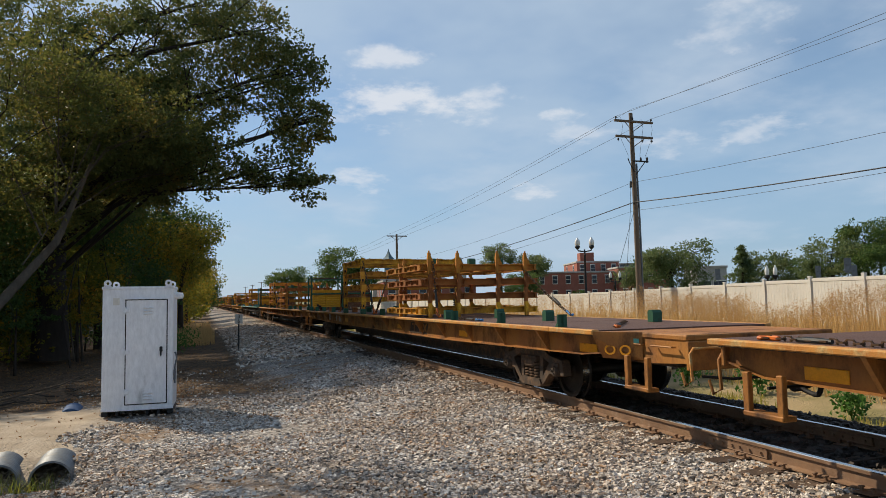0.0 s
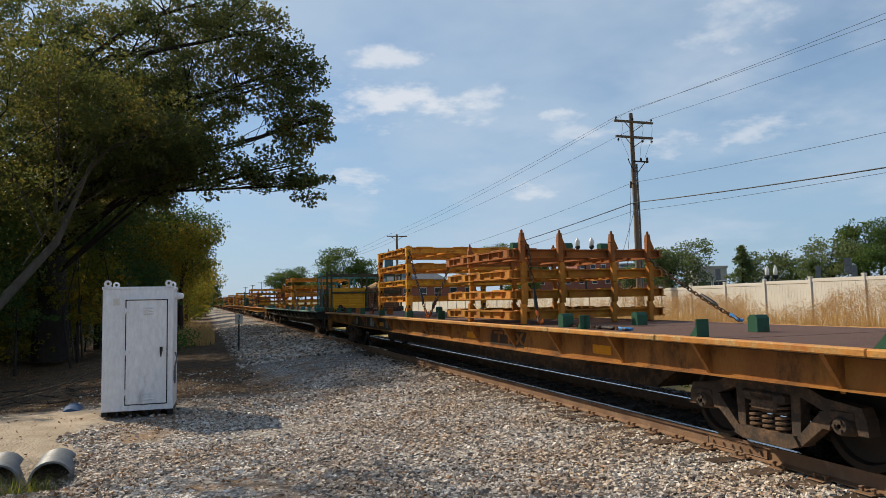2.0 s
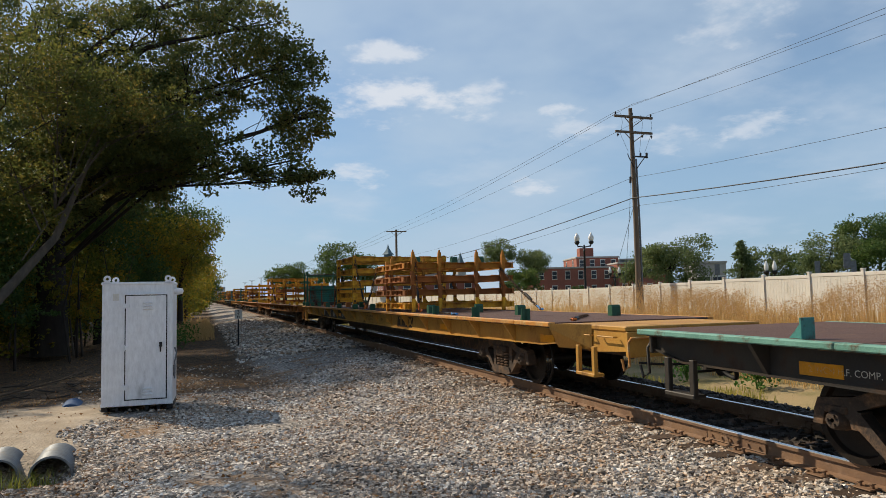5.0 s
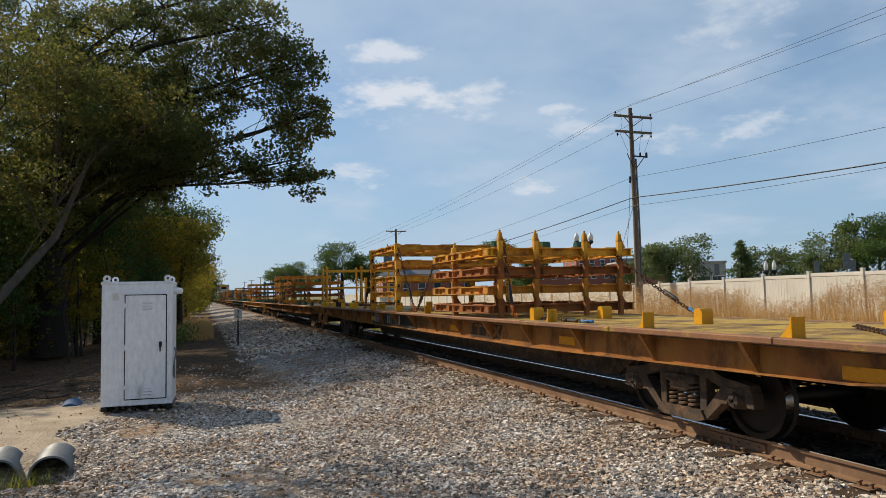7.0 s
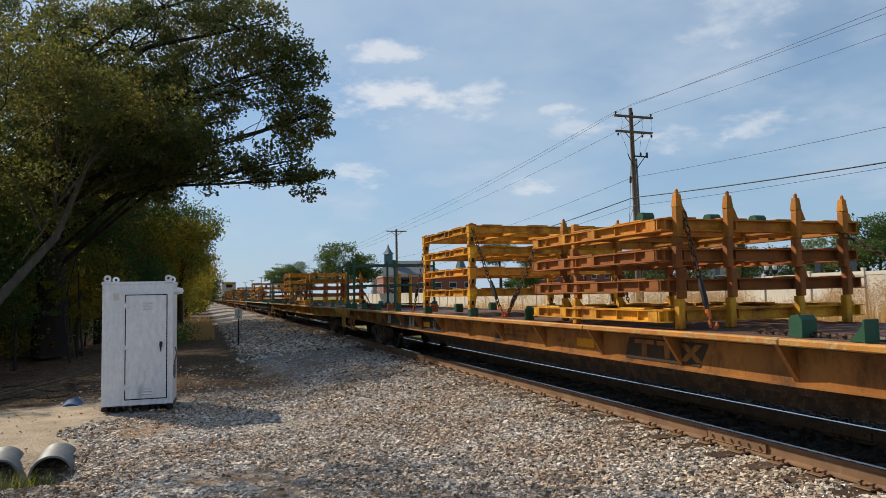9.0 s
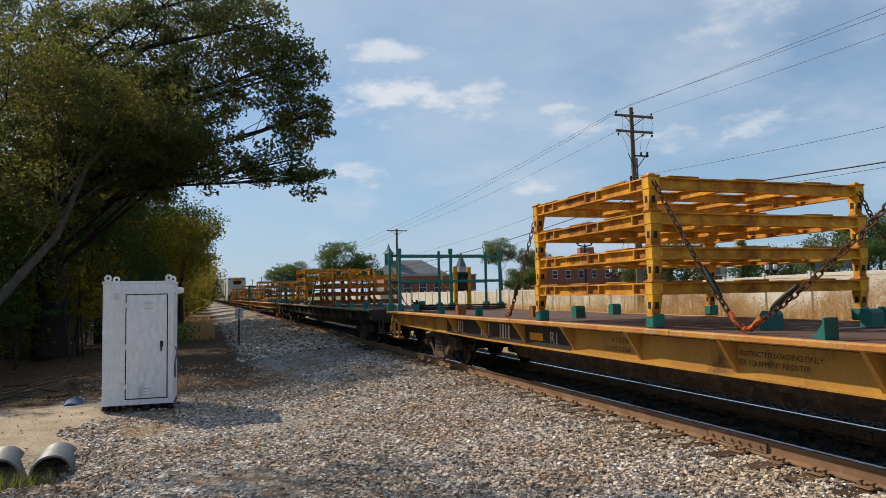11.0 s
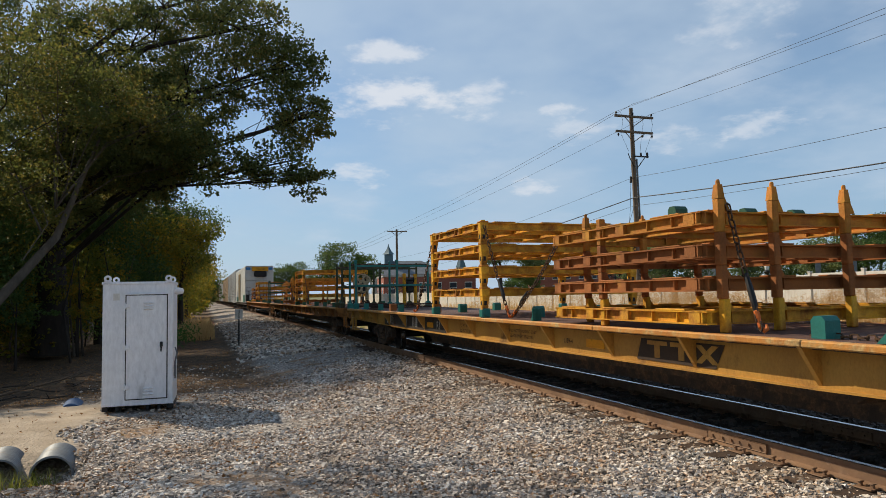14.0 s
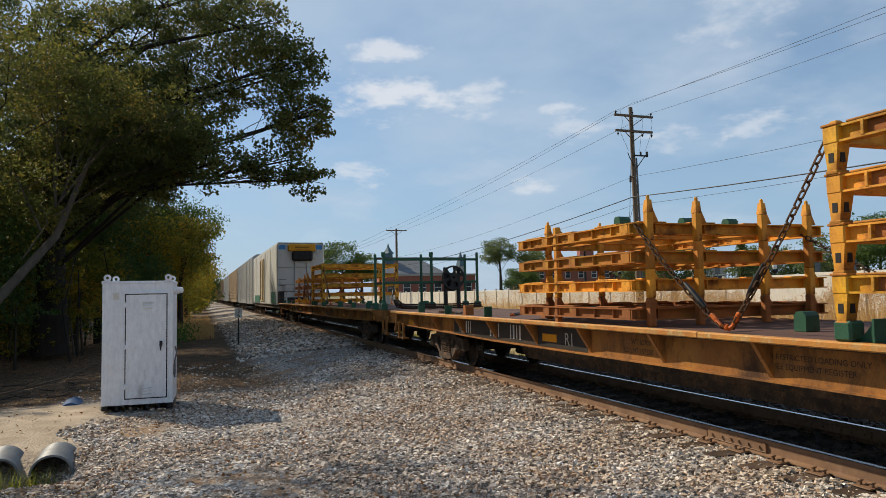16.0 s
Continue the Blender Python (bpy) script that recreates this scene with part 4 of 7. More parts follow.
def flatcar(i, sill, edge, deck, fittings, label, plate=None):
    """A long flatcar. plate: (from, to) of a black panel behind the marks."""
    y0 = REAR0 + (i + 1) * PITCH
    car = thing("flatcar", label, "flatcar", (TC, y0, 0), "flatcars of the train")
    sm, em, fm = MAT[sill], MAT[edge], MAT[fittings]
    part("deck_frame", shared("deck_frame", lambda: Build().cbox((-1.39, -26.1, 1.06), (1.39, 0, 1.079), 0.004).mesh("deck_frame", MAT["steel"])), None, car)
    for k in range(18):
        part("deck_plate", deck_plate_mesh(MAT[deck]), None, car, at=(0, -1.45 * k, 0.002 * (k % 2)))
    for s in (0, 1):
        for key, me in (("side_sill", sill_mesh(sm)), ("deck_edge", edge_mesh(em))):
            if s:
                me = shared((key, me.name, "far"), lambda me=me: mirrored(me))
            part(key, me, None, car)
    # centre sill and cross bearers, dark beneath
    def under():
        b = Build()
        b.cbox((-0.38, -26.4, 0.62), (0.38, -0.2, 1.07), 0.02)
        b.prism([(-4.9, 1.0), (-6.0, 0.31), (-20.6, 0.31), (-21.8, 1.0)], -0.36, 0.36)
        b.prism([(-6.5, 1.0), (-7.2, 0.55), (-19.6, 0.55), (-20.3, 1.0)], -0.9, 0.95)
        for k in range(12):
            y = -1.2 - 2.15 * k
            b.box((-1.25, y - 0.06, 0.84), (1.25, y + 0.06, 1.07))
        b.tube([(0.55, -13.0, 0.62), (0.55, -15.4, 0.62)], 0.2, 10)
        b.box((-0.9, -12.2, 0.55), (-0.5, -11.5, 0.85))
        b.tube([(-0.75, -4.8, 0.72), (-0.75, -22.0, 0.72)], 0.03, 6)
        return b.mesh("centre_sill", MAT["steel"])
    part("centre_sill", shared("under", under), None, car)
    # narrower end platform ahead of the deck
    def platform():
        b = Build()
        b.cbox((-1.12, -27.5, 1.06), (1.12, -26.1, 1.13), 0.015)
        b.prism([(-26.1, 1.06), (-26.1, 0.80), (-26.6, 0.74), (-27.5, 0.80), (-27.5, 1.06)], -1.10, -1.05)
        b.prism([(-26.1, 1.06), (-26.1, 0.80), (-26.6, 0.74), (-27.5, 0.80), (-27.5, 1.06)], 1.05, 1.10)
        b.cbox((-1.11, -27.52, 0.72), (1.11, -27.46, 1.06), 0.01)
        b.add([(-1.50, -26.1, 1.06), (-1.12, -26.65, 1.06), (-1.12, -26.65, 0.78), (-1.36, -26.1, 0.78)], [(0, 1, 2, 3)])
        b.add([(-1.50, -26.09, 1.13), (-1.12, -26.65, 1.13), (-1.12, -26.09, 1.13), (-1.50, -26.09, 1.06), (-1.12, -26.65, 1.06)], [(0, 1, 2), (0, 3, 4, 1)])
        for yy in (-26.3, -26.9):
            b.tube([(-1.13, yy, 0.98), (-1.18, yy, 0.98), (-1.18, yy - 0.4, 0.98), (-1.13, yy - 0.4, 0.98)], 0.012, 6)
        return b.mesh("end_platform", sm)
    part("end_platform", shared(("platform", sm.name), platform), None, car)
    part("end_beam", shared(("endbeam", sm.name), lambda: Build().cbox((-1.36, -0.06, 0.86), (1.36, -0.01, 1.07), 0.01).cbox((-0.6, -0.1, 0.6), (0.6, 0.0, 0.9), 0.02).mesh("end_beam", sm)), None, car)
    for y, yaw in ((0.35, 0), (-27.85, 180)):
        ob = part("coupler", shared("coupler", coupler_mesh), None, car)
        ob.matrix_basis = pose(0, y - 0.25 if yaw else y - 0.1, 0, 0, 0, 0 if yaw else 180)
        ob = part("air_hose", shared("hose", hose_mesh), None, car)
        ob.matrix_basis = pose(0, y if yaw else y - 0.3, 0, 0, 0, 0 if yaw else 180)
    for y, px in ((-0.62, 0), (-26.75, 0.12)):
        ob = part("step", stirrup_mesh(sm), None, car, at=(px, y - 0.2, 0))
    for y, mname, px in ((0.04, sill, 0), (-27.58, "edge_orange" if i % 3 else "yellow", 0.2)):
        part("cut_lever", lever_mesh(MAT[mname]), None, car, at=(px, y, 0))
    for yc in (-3.2, -23.0 if i == 5 else -23.35):
        add_truck(car, yc)
    # sill stiffeners and reflectors on the side towards the yard
    for k in range(15):
        part("gusset", gusset_mesh(sm), None, car, at=(0, -1.75 - 1.62 * k, 0))
    for y in (-2.15, -8.5, -12.05, -15.75, -19.0, -22.2, -25.45) if sill == "black_sill" else (-1.0, -8.45, -15.7, -20.5, -25.4):
        b = shared("reflector", lambda: Build().cbox((-1.3020, -0.46, 0.82), (-1.2920, 0, 0.94), 0.003).mesh("reflector", MAT["reflector"]))
        part("reflector", b, None, car, at=(0, y, 0))
    if plate:
        part("marking_panel", Build().box((-1.2960, plate[1], 0.735), (-1.2910, plate[0], 1.08)), MAT["black_sill"], car, "black painted marking panel")
    shift = -4.05 if plate and plate[0] < -6 else 0.0
    bars("number_bar", car, MAT["white_paint"], -1.3020, shift - 4.75, 0.79, (0.035, 0.06, 0.035, 0.06, 0.035, 0.035), 0.24, 0.075)
    bars("number_bar", car, MAT["white_paint"], -1.3020, shift - 6.35, 0.79, (0.06, 0.035, 0.06, 0.035), 0.24, 0.075)
    bars("number_bar", car, MAT["white_paint"], -1.3020, shift - 7.25, 0.79, (0.035, 0.06, 0.035, 0.06), 0.24, 0.075)
    small = MAT["white_paint"] if sill == "black_sill" else MAT["dark_paint"]
    letters("2 INCH H.F. COMP. SHOES", 0.085, small, car, -1.3020, -2.75, 0.88)
    if not shift:
        letters("R1", 0.26, MAT["white_paint"] if plate else small, car, -1.3040, -9.3, 0.88)
    if not shift:
        letters("LT WT 62700", 0.09, small, car, -1.3020, -11.0, 0.95)
        letters("LD LMT 157300", 0.09, small, car, -1.3020, -11.0, 0.84)
    letters("FOR RESTRICTED LOADING ONLY", 0.075, small, car, -1.3020, -13.6, 0.95)
    letters("SEE EQUIPMENT REGISTER", 0.075, small, car, -1.3020, -13.6, 0.86)
    letters("L-89-4", 0.1, small, car, -1.3020, -15.2, 0.88)
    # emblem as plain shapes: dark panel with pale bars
    if sill != "black_sill":
        b = Build()
        b.add([(-1.2990, -17.0, 1.02), (-1.2990, -18.45, 1.02), (-1.2990, -18.3, 0.76), (-1.2990, -16.9, 0.76)], [(0, 1, 2, 3)])
        em_ = part("emblem", b, MAT["dark_paint"], car)
        b = Build()
        for y in (-17.12, -17.56):
            b.box((-1.3040, y - 0.38, 0.95), (-1.3010, y, 1.0)).box((-1.3040, y - 0.24, 0.80), (-1.3010, y - 0.14, 0.95))
        b.add([(-1.3040, -17.98, 1.0), (-1.3040, -18.09, 1.0), (-1.3040, -18.36, 0.80), (-1.3040, -18.25, 0.80)], [(0, 1, 2, 3)])
        b.add([(-1.3045, -18.25, 1.0), (-1.3045, -18.36, 1.0), (-1.3045, -18.09, 0.80), (-1.3045, -17.98, 0.80)], [(0, 1, 2, 3)])
        part("emblem_bar", b, sm, em_)
    # loose deck hardware: stop blocks and wedges
    for y, x in ((-5.0, -1.2), (-7.6, -0.75), (-7.6, 0.9), (-8.5, -0.4), (-12.9, -0.6), (-13.2, 0.5), (-19.6, -1.2), (-19.9, -0.1), (-22.4, -0.2), (-24.3, 0.8), (-12.8, 1.25)):
        part("stop_block", shoe_mesh(fm if (x + y) % 1 < 0.6 or fittings == "yellow" else MAT["frame_brown"]), None, car, at=(x, y, DECK))
    for y in (-2.3, -4.2, -6.4, -14.3, -20.4, -22.8, -25.0):
        part("corner_wedge", wedge_mesh(fm), None, car, at=(-1.36, y, DECK))
    rolls(car, y0)
    CARS.append((i, car, y0))
    return car, y0


def mirrored(me):
    m2 = me.copy()
    m2.transform(Matrix.Diagonal((-1, 1, 1, 1)))
    m2.flip_normals()
    return m2


def ibeam(b, p, q, h=0.14, w=0.11, t=0.018, slot=0):
    """An I-beam between two level points along x or y; p is the bottom centre."""
    (x0, y0, z), (x1, y1, _) = p, q
    if abs(x1 - x0) > abs(y1 - y0):
        b.box((x0, y0 - w / 2, z), (x1, y0 + w / 2, z + t), slot).box((x0, y0 - w / 2, z + h - t), (x1, y0 + w / 2, z + h), slot)
        b.box((x0, y0 - t / 2, z + t), (x1, y0 + t / 2, z + h - t), slot)
    else:
        b.box((x0 - w / 2, y0, z), (x0 + w / 2, y1, z + t), slot).box((x0 - w / 2, y0, z + h - t), (x0 + w / 2, y1, z + h), slot)
        b.box((x0 - t / 2, y0, z + t), (x0 + t / 2, y1, z + h - t), slot)


A_LEN, A_X0, A_X1, A_PITCH = 3.0, -1.48, 1.9, 0.415
B_LEN, B_X0, B_X1, B_PITCH = 3.25, -1.48, 1.6, 0.35


def a_frame_parts(paint):
    """Meshes of one light stacking frame: rim beams, cross beams, corner posts and blocks; its origin is the rear near corner."""
    out = []
    L, W = A_LEN, A_X1 - A_X0
    side, end = Build(), Build()
    ibeam(side, (0.06, -L, 0.26), (0.06, 0, 0.26), 0.145)
    # brown panels between stiffeners paint the shade on the web below the flange
    for y in (-0.5, -1.7, -2.75):
        side.box((0.044, y - 0.12, 0.283), (0.05, y + 0.12, 0.382), 3)
        for e in (-0.15, 0.12):
            side.cbox((0.0, y + e, 0.272), (0.06, y + e + 0.03, 0.395), 0.004)
    for y in (-0.42, -1.3, -2.2):
        side.cbox((0.0, y - 0.3, 0.405), (0.12, y + 0.2, 0.425), 0.006, 2)
    ibeam(end, (0, -0.06, 0.26), (W, -0.06, 0.26), 0.145)
    for x in (0.5, 1.5, 2.6):
        end.cbox((x - 0.22, -0.12, 0.405), (x + 0.22, 0.0, 0.425), 0.006, 2)
    out.append(("side_beam", side, [(0, 0, 0), (W - 0.12, 0, 0)]))
    out.append(("end_beam", end, [(0, 0, 0), (0, -L + 0.12, 0)]))
    cross, lng = Build(), Build()
    ibeam(cross, (0.12, -1.0, 0.27), (W - 0.12, -1.0, 0.27), 0.11, 0.09)
    out.append(("cross_beam", cross, [(0, 0, 0), (0, -1.0, 0)]))
    ibeam(lng, (W * 0.5, -L + 0.12, 0.27), (W * 0.5, -0.12, 0.27), 0.12, 0.09)
    out.append(("long_beam", lng, [(W * 0.16, 0, 0), (-W * 0.16, 0, 0)]))
    post = Build()
    post.add([(0.0, -0.112, 0.03), (0.11, -0.112, 0.03), (0.11, -0.028, 0.03), (0.0, -0.028, 0.03), (0.0, -0.138, 0.26), (0.14, -0.138, 0.26), (0.14, -0.002, 0.26), (0.0, -0.002, 0.26)],
             [(0, 3, 2, 1), (0, 1, 5, 4), (1, 2, 6, 5), (2, 3, 7, 6), (3, 0, 4, 7), (4, 5, 6, 7)])
    post.cbox((-0.01, -0.13, 0.0), (0.13, -0.01, 0.035), 0.008, 2).cbox((-0.006, -0.146, 0.255), (0.146, 0.006, 0.41), 0.012).cbox((-0.014, -0.154, 0.405), (0.154, 0.014, 0.428), 0.006, 2)
    # black patches paint the dark insides of the post's holes
    post.box((-0.003, -0.095, 0.10), (0.01, -0.045, 0.18), 1).box((0.035, -0.1325, 0.10), (0.085, -0.11, 0.18), 1)
    post.cbox((0.03, -0.11, 0.42), (0.11, -0.03, 0.455), 0.012)
    out.append(("post", post, [(0, 0, 0), (W - 0.14, 0, 0), (0, -L + 0.14, 0), (W - 0.14, -L + 0.14, 0)]))
    return [(n, b.mesh(n, [MAT[paint], MAT["seal"], MAT["frame_rust"], MAT["frame_brown"]]), at) for n, b, at in out]


def b_frame_parts(mt):
    """One heavy frame with spiked stakes on its leading side; origin at the rear near corner."""
    out = []
    L, W = B_LEN, B_X1 - B_X0
    side, end, cross, lng, post = Build(), Build(), Build(), Build(), Build()
    ibeam(side, (0.065, -L, 0.08), (0.065, 0, 0.08), 0.145, 0.13, 0.016)
    for y in (-0.12, -0.95, -1.75, -3.05):
        side.cbox((0.004, y - 0.09, 0.094), (0.06, y + 0.09, 0.212), 0.004)
    for y in (-0.45, -1.35, -2.3, -2.75):
        side.cbox((0.012, y - 0.006, 0.094), (0.118, y + 0.006, 0.212), 0.002)
    for y in (-0.55, -1.5, -2.6):
        side.cbox((0.0, y - 0.3, 0.225), (0.13, y + 0.22, 0.243), 0.005)
    ibeam(end, (0, -0.065, 0.08), (W, -0.065, 0.08), 0.145, 0.13, 0.016)
    for x in (0.35, 1.1, 1.95, 2.7):
        end.cbox((x - 0.24, -0.13, 0.225), (x + 0.16, 0.0, 0.242), 0.005)
        end.cbox((x - 0.006, -0.118, 0.094), (x + 0.006, -0.012, 0.212), 0.002)
    out.append(("side_beam", side, [(0, 0, 0), (W - 0.14, 0, 0)]))
    out.append(("end_beam", end, [(0, 0, 0), (0, -L + 0.14, 0)]))
    ibeam(cross, (0.14, -1.2, 0.11), (W - 0.14, -1.2, 0.11), 0.09, 0.08, 0.012)
    out.append(("cross_beam", cross, [(0, 0, 0), (0, -0.95, 0)]))
    ibeam(lng, (0.75, -L + 0.14, 0.11), (0.75, -0.14, 0.11), 0.09, 0.08, 0.012)
    out.append(("long_beam", lng, [(0, 0, 0), (1.4, 0, 0)]))
    post.cbox((-0.043, -0.09, 0.0), (0.043, 0.005, B_PITCH), 0.01)
    # flared foot plate standing on the beam below
    post.add([(0.04, -0.05, 0.225), (0.125, -0.05, 0.225), (0.04, -0.05, 0.345), (0.04, -0.03, 0.225), (0.125, -0.03, 0.225), (0.04, -0.03, 0.345)], [(0, 2, 1), (3, 4, 5), (0, 1, 4, 3), (1, 2, 5, 4)])
    out.append(("stake", post, [(0.2, -L, 0), (0.92, -L, 0), (1.96, -L, 0), (2.72, -L, 0), (0.5, -0.1, 0), (1.5, -0.1, 0), (2.5, -0.1, 0), (0.06, -1.2, 0)]))
    return [(n, b.mesh(n, mt), at) for n, b, at in out]


def stake_tip_mesh(mt):
    def make():
        b = Build()
        b.add([(-0.045, -0.09, 0), (0.045, -0.09, 0), (0.045, 0.005, 0), (-0.045, 0.005, 0), (-0.032, -0.075, 0.15), (0.032, -0.075, 0.15), (0.032, -0.015, 0.15), (-0.032, -0.015, 0.15)],
              [(0, 1, 5, 4), (1, 2, 6, 5), (2, 3, 7, 6), (3, 0, 4, 7), (4, 5, 6, 7)])
        b.lathe([(0.148, 0.024), (0.19, 0.022), (0.205, 0.012), (0.205, 0.0)], 8, "z", (0, -0.045, 0))
        b.add([(0.04, -0.055, -0.12), (0.14, -0.055, -0.12), (0.036, -0.055, 0.10), (0.04, -0.035, -0.12), (0.14, -0.035, -0.12), (0.036, -0.035, 0.10)], [(0, 2, 1), (3, 4, 5), (0, 1, 4, 3), (1, 2, 5, 4)])
        return b.mesh("stake_tip", mt)
    return shared(("tip", mt.name), make)


def load_a(y0, c_front, words=True, fittings="green", amber=()):
    """Four light yellow frames, one on the other."""
    for k in range(4):
        paint = "frame_amber" if k in amber else "frame_yellow"
        kit = shared(("a_kit", paint), lambda: a_frame_parts(paint))
        ob = thing("stacking_frame", "amber steel stacking frame with corner posts, rust-streaked" if k in amber else "yellow steel stacking frame with corner posts, rust-spotted", "steel frame",
                   (TC + A_X0 + random.uniform(-0.015, 0.015), y0 - c_front + A_LEN, DECK + 0.13 + A_PITCH * k), "frames stacked on the flatcars")
        for n, me, ats in kit:
            for at in ats:
                part(n, me, None, ob, at=at)
        if words:
            letters("FRONT", 0.11, MAT["dark_paint"], ob, 0.044, -1.1, 0.333)
        rolls(ob, ob.location.y)
    for x in (A_X0 - 0.01, A_X1 - 0.16):
        for dy in (0.0, A_LEN - 0.16):
            s = tagged(new("corner_shoe", shared(("cs", fittings), lambda: Build().cbox((0, -0.16, 0), (0.17, 0.01, 0.17), 0.02).mesh("corner_shoe", MAT[fittings]))),
                       "painted steel corner shoe under a frame stack", "corner shoe", "corner shoes")
            s.location = (TC + x, y0 - c_front + A_LEN - dy, DECK)
            rolls(s, s.location.y)


def load_b(y0, c_front, mats=("frame_brown", "frame_rust", "frame_rust", "frame_brown")):
    """Four heavy frames with stakes; the upper one carries the spikes."""
    for k in range(4):
        mt = MAT[mats[k]]
        kit = shared(("b_kit", mats[k]), lambda: b_frame_parts(mt))
        ob = thing("stake_frame", {"frame_brown": "brown rusted steel frame with upright stakes", "frame_rust": "rusty orange steel frame with upright stakes",
                                   "frame_yellow": "worn yellow steel frame with upright stakes", "frame_amber": "amber-painted steel frame with upright stakes, rust-streaked"}[mats[k]], "steel frame",
                   (TC + B_X0 + random.uniform(-0.03, 0.03), y0 - c_front + B_LEN, DECK + 0.0 + B_PITCH * k), "frames stacked on the flatcars")
        for n, me, ats in kit:
            for at in ats:
                part(n, me, None, ob, at=at)
        if k == 3:
            for n, me, ats in kit:
                if n == "stake":
                    for at in ats[:7]:
                        part("stake_tip", stake_tip_mesh(mt), None, ob, at=(at[0], at[1], B_PITCH))
            for x in (0.7, 1.8, 2.6):
                part("stop_block", shoe_mesh(MAT["green"]), None, ob, at=(x, -2.0, 0.24))
        rolls(ob, ob.location.y)


def load_cage(y0, c0, mt, crates=(), rods=True, pulley=None, high=1.65):
    """Open rack of posts and rails across the deck, from c0 to c0 + 1.1 metres from the car's trailing end."""
    m = MAT[mt]
    ob = thing("rack", "%s steel rack of posts and rails" % mt.replace("_", " "), "rack", (TC, y0 - c0, DECK), "racks on the flatcars")
    tall = shared(("cage_post", mt, high), lambda: Build().cbox((-0.036, -0.036, 0), (0.036, 0.036, high), 0.008).cbox((-0.062, -0.045, high - 0.12), (0.045, 0.045, high + 0.015), 0.012).mesh("post", m))
    slim = shared(("cage_slim_post", mt, high), lambda: Build().cbox((-0.034, -0.034, 0), (0.034, 0.034, high + 0.01), 0.012).mesh("post", m))
    sm = shared(("cage_shoe", mt), lambda: Build().add([(-0.085, -0.08, 0), (0.085, -0.08, 0), (0.085, 0.08, 0), (-0.085, 0.08, 0), (-0.085, -0.08, 0.16), (0.085, -0.08, 0.16), (0.085, 0.08, 0.16), (-0.085, 0.08, 0.16),
        (-0.055, -0.05, 0.2), (0.055, -0.05, 0.2), (0.055, 0.05, 0.2), (-0.055, 0.05, 0.2)], [(0, 3, 2, 1), (0, 1, 5, 4), (1, 2, 6, 5), (2, 3, 7, 6), (3, 0, 4, 7), (4, 5, 9, 8), (5, 6, 10, 9), (6, 7, 11, 10), (7, 4, 8, 11), (8, 9, 10, 11)]).mesh("shoe", m))
    for x in (-1.42, 0.03, 1.48):
        for y in (-0.06, -1.06):
            p = part("post", tall if x < 1 and y < -0.5 else slim, None, ob, at=(x, y, 0.0))
            part("shoe", sm, None, p)
    rail = shared(("cage_rail", mt), lambda: Build().cbox((-1.42, -0.02, -0.035), (1.48, 0.02, 0.035), 0.006).mesh("rail", m))
    rusty = shared(("cage_rail", "rusty"), lambda: Build().cbox((-1.42, -0.02, -0.035), (1.48, 0.02, 0.035), 0.006).mesh("rail", MAT["steel"]))
    part("rail", rail, None, ob, at=(0, -1.06, high - 0.2))
    part("rail", rail, None, ob, at=(0, -1.115, 0.78))
    part("rail", rail if mt == "yellow" else rusty, None, ob, "brown rusted rail", at=(0, -0.06, high - 0.12))
    if not crates:
        part("rail", rail if mt == "yellow" else rusty, None, ob, at=(0, -0.06, 0.78))
    rolls(ob, ob.location.y)
    for k, cm in enumerate(crates):
        if cm:
            add_crate(y0 - c0, (-1.34, -0.06)[0] if k == 0 else 0.12, cm, torn=(k == 1))
    if rods:
        rng = random.Random(int(c0 * 10) + len(MOVERS))
        r = thing("rod_bundle", "bundle of dark rusty steel rods with hooked ends", "steel rods", (TC, y0 - c0 - 1.42, DECK), "rods on the flatcars")
        for k in range(16):
            b = Build()
            yy, zz = -0.05 * (k % 6), 0.03 + 0.05 * (k // 6)
            x0 = -1.15 + rng.uniform(-0.08, 0.08)
            b.tube([(x0 - 0.02, yy, zz + 0.16), (x0 + 0.05, yy, zz + 0.05), (x0 + 0.2, yy, zz + 0.02), (0.2, yy + rng.uniform(-0.05, 0.05), zz), (1.35 + rng.uniform(-0.15, 0.1), yy, zz)], 0.022, 6)
            part("rod", b, MAT["rod"], r, smooth=60)
        rolls(r, r.location.y)
    if pulley:
        add_pulley(y0 - c0, *pulley, wheel=c0 > 5, dy=-1.45 if c0 > 5 else -0.75)


def crate_mesh(cm):
    """Ribbed walls as one pressed shell."""
    def make():
        b = Build()
        W, Dp, H, z0, n = 1.28, 0.92, 0.84, 0.1, 8
        levels = [(z0, 0.03)]
        for k in range(n):
            za, hh = z0 + H * k / n, H / n
            levels += [(za + hh * 0.1, 0.03), (za + hh * 0.2, 0.0), (za + hh * 0.8, 0.0), (za + hh * 0.9, 0.03)]
        levels += [(z0 + H, 0.03)]
        vs, fs = [], []
        for z, o in levels:
            vs += [(o, -Dp + o, z), (W - o, -Dp + o, z), (W - o, -o, z), (o, -o, z)]
        for k in range(len(levels) - 1):
            for e in range(4):
                fs.append((k * 4 + e, k * 4 + (e + 1) % 4, k * 4 + 4 + (e + 1) % 4, k * 4 + 4 + e))
        m = len(vs)
        fs += [(3, 2, 1, 0), (m - 4, m - 3, m - 2, m - 1)]
        return b.add(vs, fs).mesh("crate_walls", MAT[cm])
    return shared(("crate", cm), make)


